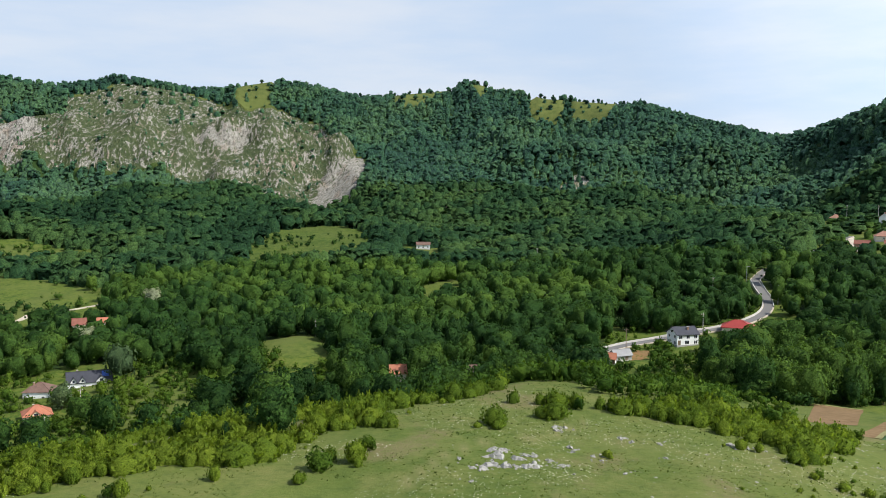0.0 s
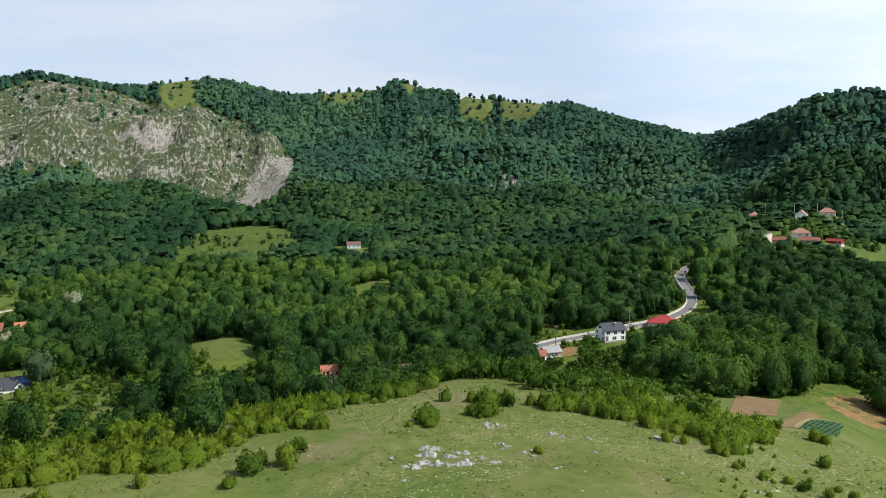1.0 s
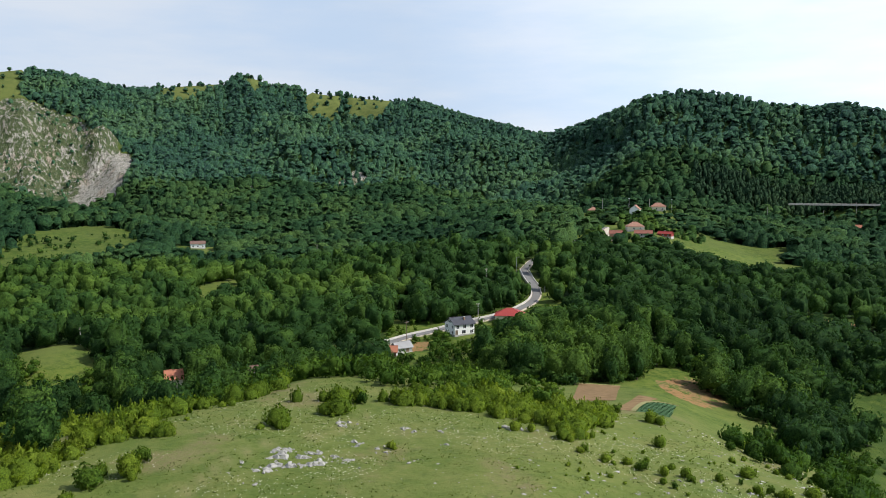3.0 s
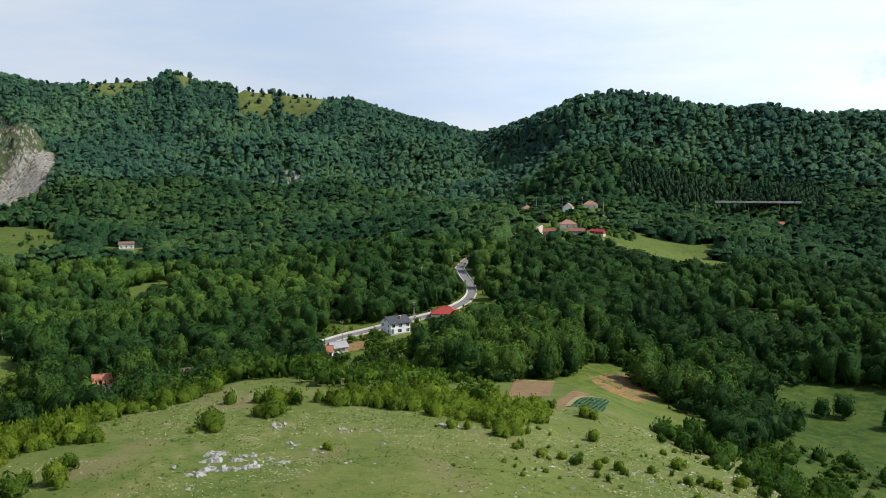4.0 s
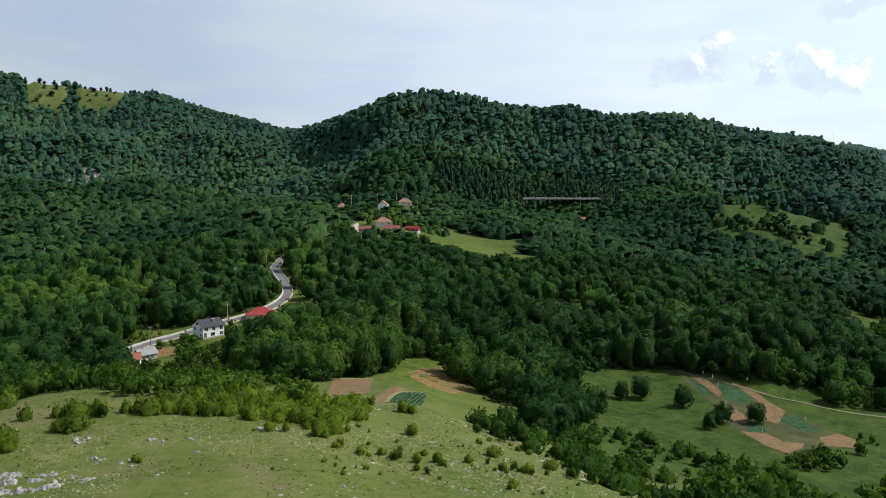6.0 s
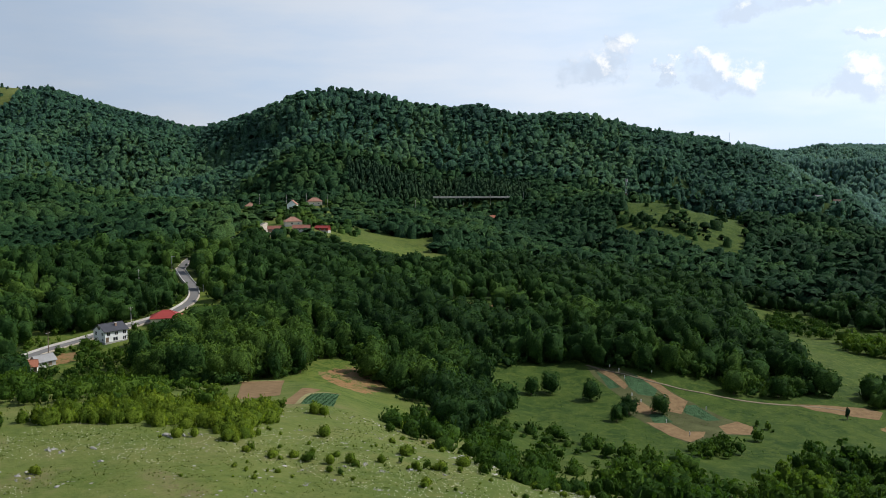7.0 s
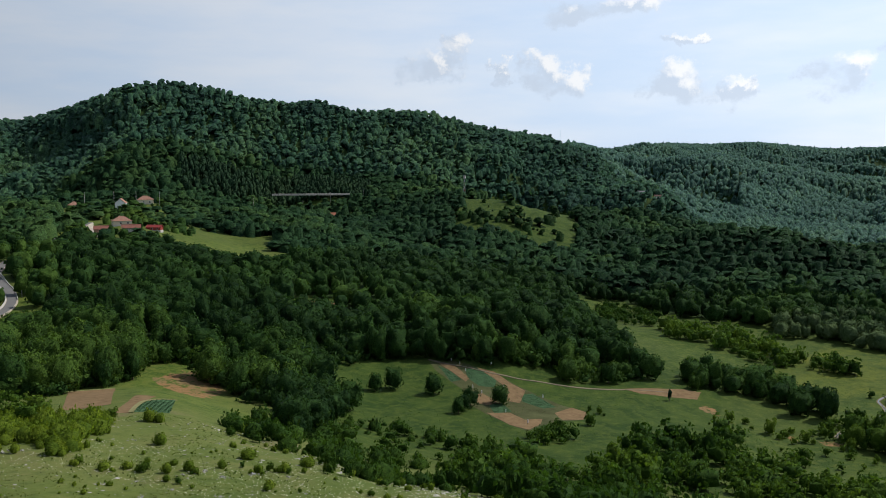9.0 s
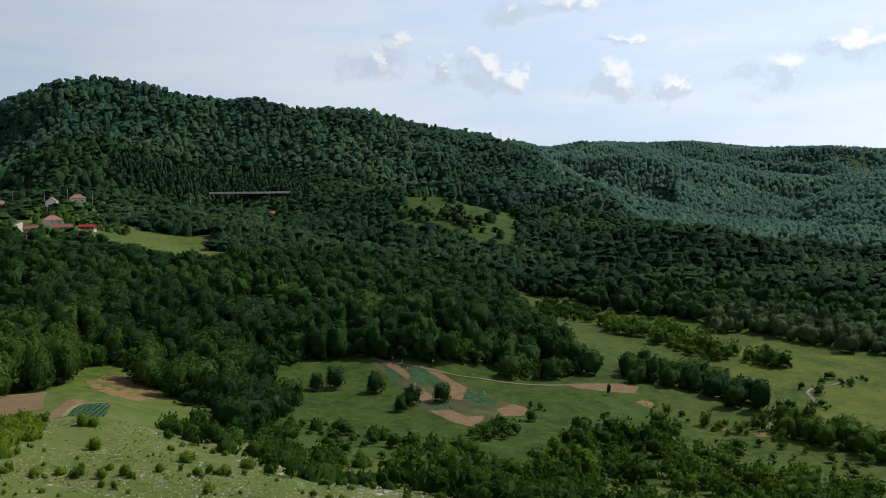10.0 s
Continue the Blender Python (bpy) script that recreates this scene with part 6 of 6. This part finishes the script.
pole("antenna", *bearing_place(55.6, 1035), 24.0, STEEL, "thin steel antenna rising over the ridge", z=float(land(*[np.array([q]) for q in bearing_place(55.6, 1035)])[0]))


# ---------------------------------------------------------------- the meadow: bushes, stones, grass and flowers
def bush_base(k, material, label):
    v, f, n = (SHOOTS if k < 4 else BUSHES)[k % 4]
    v = v.copy()
    v[:, 2] -= 0.1 if k < 4 else 0.25
    ob = mesh_object("bush", v, f, material, True, n)
    return tagged(ob, label, "bush", "bushes on the meadow")


def build_bushes():
    bases = [bush_base(k, LEAF_HAZEL, "rounded hazel bush of bright upright shoots on the meadow") for k in range(4)]
    bases += [bush_base(4, LEAF_SCRUB, "dark green hawthorn bush on the stony meadow"), bush_base(5, LEAF_SCRUB, "dark green hawthorn bush on the stony meadow")]
    used = set()
    places = [(-8.3, 100, 2.8), (-7.6, 103, 2.1), (-5.9, 102, 3.2), (-5.1, 106, 2.2), (-15.2, 99, 2.1), (-9.7, 96, 1.5), (11.2, 106, 1.1), (3.6, 118, 2.9),
              (-3.6, 118, 2.0), (14.2, 135, 1.5), (16.4, 133, 2.8), (7.7, 123, 2.9), (6.8, 123, 2.1), (12.7, 139, 1.7), (19.6, 117, 1.6), (20.7, 117, 1.5)]
    places += [(23.1, 116, 2.4), (22.3, 120, 2.2), (24.3, 110, 1.7), (25.7, 108, 1.6), (27.1, 109, 1.4), (-22.1, 106, 1.9), (-23.8, 105, 2.2), (-26.0, 104, 2.6),
               (9.0, 130, 2.7), (2.4, 116, 0.9), (22.8, 115, 2.4), (28.1, 107, 1.8), (29.5, 106, 1.8), (30.9, 107, 1.9), (34.7, 116, 2.2), (33.0, 109, 1.5)]
    places += [(38.6, 114, 2.0), (37.1, 109, 1.8), (35.4, 108, 1.6), (39.9, 113, 1.7), (33.6, 137, 1.7), (34.4, 147, 2.0), (36.1, 109, 1.7), (41.6, 114, 1.4),
               (43.1, 118, 1.8), (45.0, 116, 1.6), (47.0, 114, 1.6), (51.6, 112, 1.6), (73.9, 245, 3.4), (69.2, 252, 5.0), (57.8, 228, 3.8), (66.7, 257, 3.6)]
    places += [(58.4, 241, 2.3), (71.3, 248, 3.8)]
    for i in range(45):
        b = random.uniform(-29, 52)
        d = random.uniform(94, float(ring(b, [q[0] for q in BROW])) + 22)
        if abs(b - 5) < 9 and d < 122 and random.random() < 0.8:
            continue
        places.append((b, d, random.choice((0.5, 0.6, 0.8, 1.0, 1.3, 1.8)) * (1.3 if b > 22 or b < -12 else 0.8)))
    places = [(b, d, tall * 0.8 if 22 < b < 56 and d < 130 else tall) for b, d, tall in places]
    for i in range(60):
        places.append((random.uniform(23, 47), random.uniform(98, 128), random.choice((0.3, 0.4, 0.5, 0.6, 0.9))))
    for b, d, tall in list(places):
        for j in range(random.choice((0, 1, 1, 2))):
            places.append((b + random.uniform(-0.5, 0.5) * tall * 0.6, d + random.uniform(-0.9, 0.9) * tall, tall * random.uniform(0.35, 0.8)))
    for i, (b, d, tall) in enumerate(places):
        if any(inside(np.array([q[0]]), np.array([q[1]]), zone)[0] for q in (bearing_place(b, d),) for zone in list(EARTH.values()) + list(CROPS.values())):
            continue
        k = (4 + i % 2) if i in (3, 36, 38) or (d > 150) or i % 9 == 0 else i % 4
        x, y = bearing_place(b, d)
        wide = tall * random.uniform(0.38, 0.66)
        m = pose(x, y, height_at(x, y), 0, 0, random.uniform(0, 360)) @ Matrix.Diagonal((wide, wide * random.uniform(0.8, 1.2), tall * 0.58, 1))
        if k in used:
            copy_thing(bases[k], Matrix.Identity(4)).matrix_basis = m
        else:
            bases[k].matrix_basis = m
            used.add(k)


def stone_shape(q, level=2, flat=0.6):
    v, f = ICO[level]
    v = v.copy()
    n = q.normal(size=(6, 3))
    n /= np.linalg.norm(n, axis=1)[:, None]
    for k in range(6):
        cut = q.uniform(0.5, 0.85)
        over = np.clip(v @ n[k] - cut, 0, None)
        v -= over[:, None] * n[k] * 0.9
    v *= q.uniform(0.72, 1.15, (len(v), 1))
    v[:, 2] *= flat
    return v, f


def build_stones():
    q = np.random.default_rng(21)
    places = [(3.45, 106, 2.6), (3.73, 104.5, 2.8), (4.02, 106, 2.4), (4.23, 106, 2), (3.94, 103, 2.4), (3.52, 103, 2.2), (3.02, 103, 1.8), (4.94, 103, 2.2), (5.23, 103, 2.4), (5.44, 103, 1.8), (5.87, 104.5, 2.2), (6.23, 104.5, 2), (2.1, 98.5, 2), (2.87, 98.5, 2.6), (3.23, 100, 3), (3.58, 100, 2.2), (4.29, 100, 2.8), (4.58, 100, 2.8), (5.15, 100, 1.8), (5.58, 100, 2.2), (5.93, 100, 2.2), (6.29, 101.5, 2.4), (6.44, 100, 2), (7.3, 103, 1.8)]
    places += [(7.45, 103, 1.6), (8.02, 101.5, 1.8), (8.31, 101.5, 2), (8.53, 101.5, 1.4), (8.68, 109, 2), (8.82, 107.5, 1.8), (10.2, 106, 1.4), (10.77, 104.5, 1.6), (11.14, 106, 1.6), (7.61, 118, 1.8), (7.82, 116.5, 2), (8.32, 118, 1.6), (11.94, 115, 1.8), (12.23, 115, 1.4), (12.73, 113.5, 1.6), (14.54, 113.5, 1.8), (18.94, 118, 2.2), (19.58, 118, 2.4), (19.94, 118, 2), (20.65, 118, 2), (1.2, 101.5, 1.6), (2.01, 94, 1.4), (12.37, 100, 1.4), (8.96, 98.5, 1.2)]
    places += [(14.91, 107.5, 1.4)]
    places += [(25.4, 102, 1.1), (27.6, 103, 1.0), (27.9, 97, 0.9), (29.8, 99, 1.0), (30.5, 105, 1.2), (31.9, 107, 1.3), (33.0, 104, 1.3), (35.0, 107, 1.2), (37.3, 106, 1.2), (38.5, 98, 1.0), (32.8, 96, 1.1), (27.5, 125, 1.0), (32.9, 126, 1.2), (36.5, 134, 1.0), (34.9, 97, 0.8), (24.5, 94, 1.0), (40.0, 158, 1.0)]
    for b, d, w in list(places):
        for k in range(3 if b < 22 else 6):
            places.append((b + q.normal() * 0.32, d + q.normal() * 0.7, w * q.uniform(0.25, 0.6)))
    base = []
    for k in range(6):
        v, f = stone_shape(q, 2, 0.5)
        ob = mesh_object("boulder", v, f, LIMESTONE, smooth=False)
        base.append(tagged(ob, "pale weathered limestone boulder in short grass", "boulder", "boulders on the meadow"))
    for i, (b, d, w) in enumerate(places):
        x, y = bearing_place(b, d)
        m = pose(x, y, height_at(x, y) - 0.02 * w, q.uniform(-15, 15), q.uniform(-15, 15), q.uniform(0, 360)) @ Matrix.Diagonal((w * 0.30, w * 0.22, w * q.uniform(0.26, 0.46), 1))
        if i < 6:
            base[i].matrix_basis = m
        else:
            copy_thing(base[i % 6], Matrix.Identity(4)).matrix_basis = m
    # the small stones, far too many to tell one by one
    xs, ys, ws = [], [], []
    for k in range(5600):
        b = q.uniform(-29, 58)
        d = 84 + 62 * q.random() ** 0.9
        x, y = bearing_place(b, d)
        lumps = fractal(np.array([x]), np.array([y]), 16, 55, 3)[0] + 0.30 * np.clip((b - 12) / 14, -0.7, 1)
        if lumps > 0.10:
            xs.append(x), ys.append(y), ws.append(q.uniform(0.11, 0.32) * (1.4 if b > 14 else 0.8) * (2.0 if q.random() < 0.12 else 1.0))
    shapes = [stone_shape(q, 1, 0.6) for k in range(5)]
    x, y, w = np.array(xs), np.array(ys), np.array(ws)
    planted("loose_stones", q, x, y, w, w * 1.1, shapes, LIMESTONE, "loose pale limestone scattered over the meadow", 0.3, "stones")


def blades(name, q, x, y, size, material, label, category, per=5, flat=False):
    """Tufts of blades, or little flower heads, as one mesh."""
    n = len(x)
    z = land(x, y)
    c = np.repeat(np.stack([x, y, z], 1), per, 0)
    s = np.repeat(size, per)[:, None]
    w = q.uniform(0, 6.283, n * per)
    side = np.stack([np.cos(w), np.sin(w), np.zeros_like(w)], 1)
    root = c + np.stack([q.normal(size=n * per), q.normal(size=n * per), np.zeros(n * per)], 1) * s * 0.45
    lean = np.stack([q.normal(size=n * per), q.normal(size=n * per), np.zeros(n * per)], 1) * s * 0.35
    if flat:
        up = np.array([[0, 0, 1.0]]) * s * 2.2
        v = np.stack([root + up - side * s, root + up + np.cross(side, [0, 0, 1.0]) * s, root + up + side * s], 1)
    else:
        v = np.stack([root - side * s * 0.22 - np.array([0, 0, 0.05]), root + side * s * 0.22 - np.array([0, 0, 0.05]), root + lean + np.array([[0, 0, 1.0]]) * s], 1)
    f = np.arange(n * per * 3).reshape(-1, 3)
    ob = mesh_object(name, v.reshape(-1, 3), f, material, smooth=False)
    return tagged(ob, label, category, kind="stuff")


TURF = leaf_material("turf_blades", (0.070, 0.115, 0.026), (0.125, 0.165, 0.040), (0.190, 0.210, 0.064), 0.45, 0.2, 0.05)


def build_grass():
    q = np.random.default_rng(33)
    b, d = q.uniform(-29, 60, 15000), 82 + 66 * q.random(15000) ** 0.8
    x, y = d * np.sin(np.radians(b)), d * np.cos(np.radians(b))
    k = (fractal(x, y, 9, 61, 3) > -0.05) & (d < ring(b, [w[0] for w in BROW]) + 25)
    blades("grass_tufts", q, x[k], y[k], q.uniform(0.08, 0.22, k.sum()), TURF, "short tufts of grazed meadow grass", "grass", 5)
    b, d = q.uniform(-29, 50, 15000), 82 + 60 * q.random(15000)
    x, y = d * np.sin(np.radians(b)), d * np.cos(np.radians(b))
    k = (fractal(x, y, 13, 81, 3) > 0.06) & (d < ring(b, [w[0] for w in BROW]) + 10)
    blades("meadow_flowers", q, x[k], y[k], q.uniform(0.04, 0.08, k.sum()), FLOWER, "small white and pale yellow flower heads over the meadow", "flowers", 3, True)
    b, d = q.uniform(36, 80, 9000), 150 + 170 * q.random(9000)
    x, y = d * np.sin(np.radians(b)), d * np.cos(np.radians(b))
    k = (fractal(x, y, 12, 91, 3) > 0.0) & ~wooded(x, y)
    blades("valley_grass", q, x[k], y[k], q.uniform(0.10, 0.28, k.sum()), LEAF_SCRUB, "tall grass of the valley meadows", "grass", 5)


def draped(name, polygon, lift, material):
    """A sheet with straight edges that follows the ground."""
    bm = bmesh.new()
    face = bm.faces.new([bm.verts.new((p[0], p[1], 0)) for p in polygon])
    bmesh.ops.triangulate(bm, faces=[face])
    bmesh.ops.subdivide_edges(bm, edges=bm.edges[:], cuts=7, use_grid_fill=True)
    for v in bm.verts:
        v.co.z = height_at(v.co.x, v.co.y) + lift
    bmesh.ops.recalc_face_normals(bm, faces=bm.faces)
    if sum(f.normal.z for f in bm.faces) < 0:
        bmesh.ops.reverse_faces(bm, faces=bm.faces)
    me = bpy.data.meshes.new(name)
    bm.to_mesh(me)
    bm.free()
    me.materials.append(material)
    return new(name, me)


def build_plots():
    """Rows of crops on the garden plots, and the white stakes set among them."""
    q = np.random.default_rng(44)
    for name, polygon in CROPS.items():
        p = np.array(polygon, float)
        axis = (p[1] - p[0]) / np.linalg.norm(p[1] - p[0])
        cross = np.array([axis[1], -axis[0]])
        mid = p.mean(0)
        u, v = np.meshgrid(np.arange(-30, 30, 0.5), np.arange(-30, 30, 0.75))
        x = mid[0] + u.ravel() * axis[0] + v.ravel() * cross[0] + q.normal(size=u.size) * 0.1
        y = mid[1] + u.ravel() * axis[1] + v.ravel() * cross[1] + q.normal(size=u.size) * 0.1
        k = inside(x, y, polygon)
        blades("crop_rows", q, x[k], y[k], q.uniform(0.16, 0.3, k.sum()), CROP, "rows of green vegetables on a garden plot", "crops", 6)
        bed = draped("crop_bed", polygon, 0.04, BED)
        tagged(bed, "bed of young green vegetables with dark soil showing", "plot", kind="structure")
    fallow = draped("garden_plot", FALLOW_PLOT, 0.02, FALLOW)
    tagged(fallow, "weedy fallow garden ground between the vegetable beds", "plot", kind="structure")
    edge = CROPS["crop_a"]
    ribbon("plot_border", [edge[0], edge[1], edge[2]], 0.45, 0.12, STRAW, "straw-yellow dry grass border of a garden plot", category="border", thick=0.3)
    edge = EARTH["soil"]
    ribbon("plot_border", [edge[1], edge[2]], 0.3, 0.12, STRAW, "straw-yellow dry grass border of a garden plot", category="border", thick=0.3)
    for name in ("soil", "tilled_a", "tilled_b", "tilled_c", "tilled_d", "tilled_e", "plot_edge", "track_bank"):
        plot = draped("garden_plot", EARTH[name], 0.05, EARTH_CLOD)
        tagged(plot, "tilled plot of reddish-brown earth", "plot", kind="structure")
    for name in ("soil", "tilled_a", "tilled_b", "tilled_c", "tilled_d", "tilled_e", "plot_edge", "track_bank"):
        polygon = EARTH[name]
        p = np.array(polygon, float)
        axis = (p[2] - p[1]) / np.linalg.norm(p[2] - p[1])
        cross = np.array([axis[1], -axis[0]])
        u, v = np.meshgrid(np.arange(-40, 40, 1.3), np.arange(-40, 40, 0.9))
        x = p.mean(0)[0] + u.ravel() * axis[0] + v.ravel() * cross[0]
        y = p.mean(0)[1] + u.ravel() * axis[1] + v.ravel() * cross[1]
        k = inside(x, y, polygon)
        w = q.uniform(0.16, 0.34, k.sum())
        planted("tilled_ridges", q, x[k], y[k], w * 1.7, w, [stone_shape(q, 1, 0.6) for j in range(3)], EARTH_CLOD, "rows of freshly tilled brown earth", 0.45, "soil")
    base = new("stake")
    tagged(base, "white rag tied to a wooden stake on the plots", "stake", "stakes on the garden plots")
    v, f = taper([(0, 0, -0.3), (0, 0, 1.5)], [0.04, 0.03], 5)
    part("stick", v, f, TIMBER, base)
    bm_part("rag", box((-0.16, -0.07, 0.55), (0.16, 0.07, 1.45), 0.05), WHITE_PAINT, base, "white cloth")
    spots = [(206, 182.9), (204.5, 177.8), (201.1, 172.5), (192.3, 162.1), (190.5, 157.2), (199.3, 155.8), (181.9, 141.5), (178.3, 131.4), (202.6, 143.9), (210.9, 170.1)]
    for i, (x, y) in enumerate(spots):
        m = pose(x, y, height_at(x, y), 0, 0, 37 * i)
        if i:
            copy_thing(base, m)
        else:
            base.matrix_basis = m


EARTH_CLOD = plain("tilled_earth", (0.190, 0.127, 0.068), 0.95, scale=1.5, vary=0.35, spec=0.04)
FALLOW_PLOT = [(202.3, 189.2), (207.1, 183.9), (206.8, 172.8), (206.9, 165.6), (205.4, 155.4), (205.3, 150.5), (203.1, 137.9), (203.4, 129.2), (196.9, 125.6), (189.5, 128.6), (180.2, 128.8), (173.4, 127.9), (174.3, 134.3), (177.5, 144.7), (181.3, 154.1), (189, 161.3), (193.1, 172.6), (197.1, 181.6)]
FALLOW = plain("fallow_ground", (0.072, 0.078, 0.034), 0.95, scale=0.5, vary=0.45, spec=0.04)
BED = plain("vegetable_bed", (0.050, 0.098, 0.046), 0.95, scale=1.2, vary=0.5, spec=0.04)
build_bushes()
build_stones()
build_grass()
build_plots()
ribbon("stream_bank", STREAM, 0.6, 0.06, TRODDEN, "earth bank of the winding stream", category="bank", thick=1.0)
ribbon("water", STREAM, 0.2, 0.09, WATER, "shallow stream winding through the valley field", category="water", thick=0.8)


def juniper(x, y, tall):
    """A narrow dark conifer beside the plots."""
    top = new("conifer")
    top.matrix_world = pose(x, y, height_at(x, y))
    tagged(top, "small dark columnar conifer beside the plots", "tree")
    v, f = taper([(0, 0, -0.3), (0, 0, 0.5 * tall)], [0.12, 0.06], 6)
    part("trunk", v, f, BARK, top)
    v, f, n = crown_shape(np.random.default_rng(5), 200, 2, lobes=9, card=0.2, point=0.8)
    part("crown", v * np.array([tall * 0.2, tall * 0.2, tall * 0.47]) + np.array([0, 0, 0.2]), f, LEAF_PINE, top, smooth=True, normals=n)


juniper(236.8, 121.0, 4.2)


# ---------------------------------------------------------------- from plan units to metres
for ob in list(scene.objects):
    if ob.parent is None and ob.type in {"MESH", "EMPTY"}:
        ob.matrix_basis = Matrix.Scale(UNIT, 4) @ ob.matrix_basis
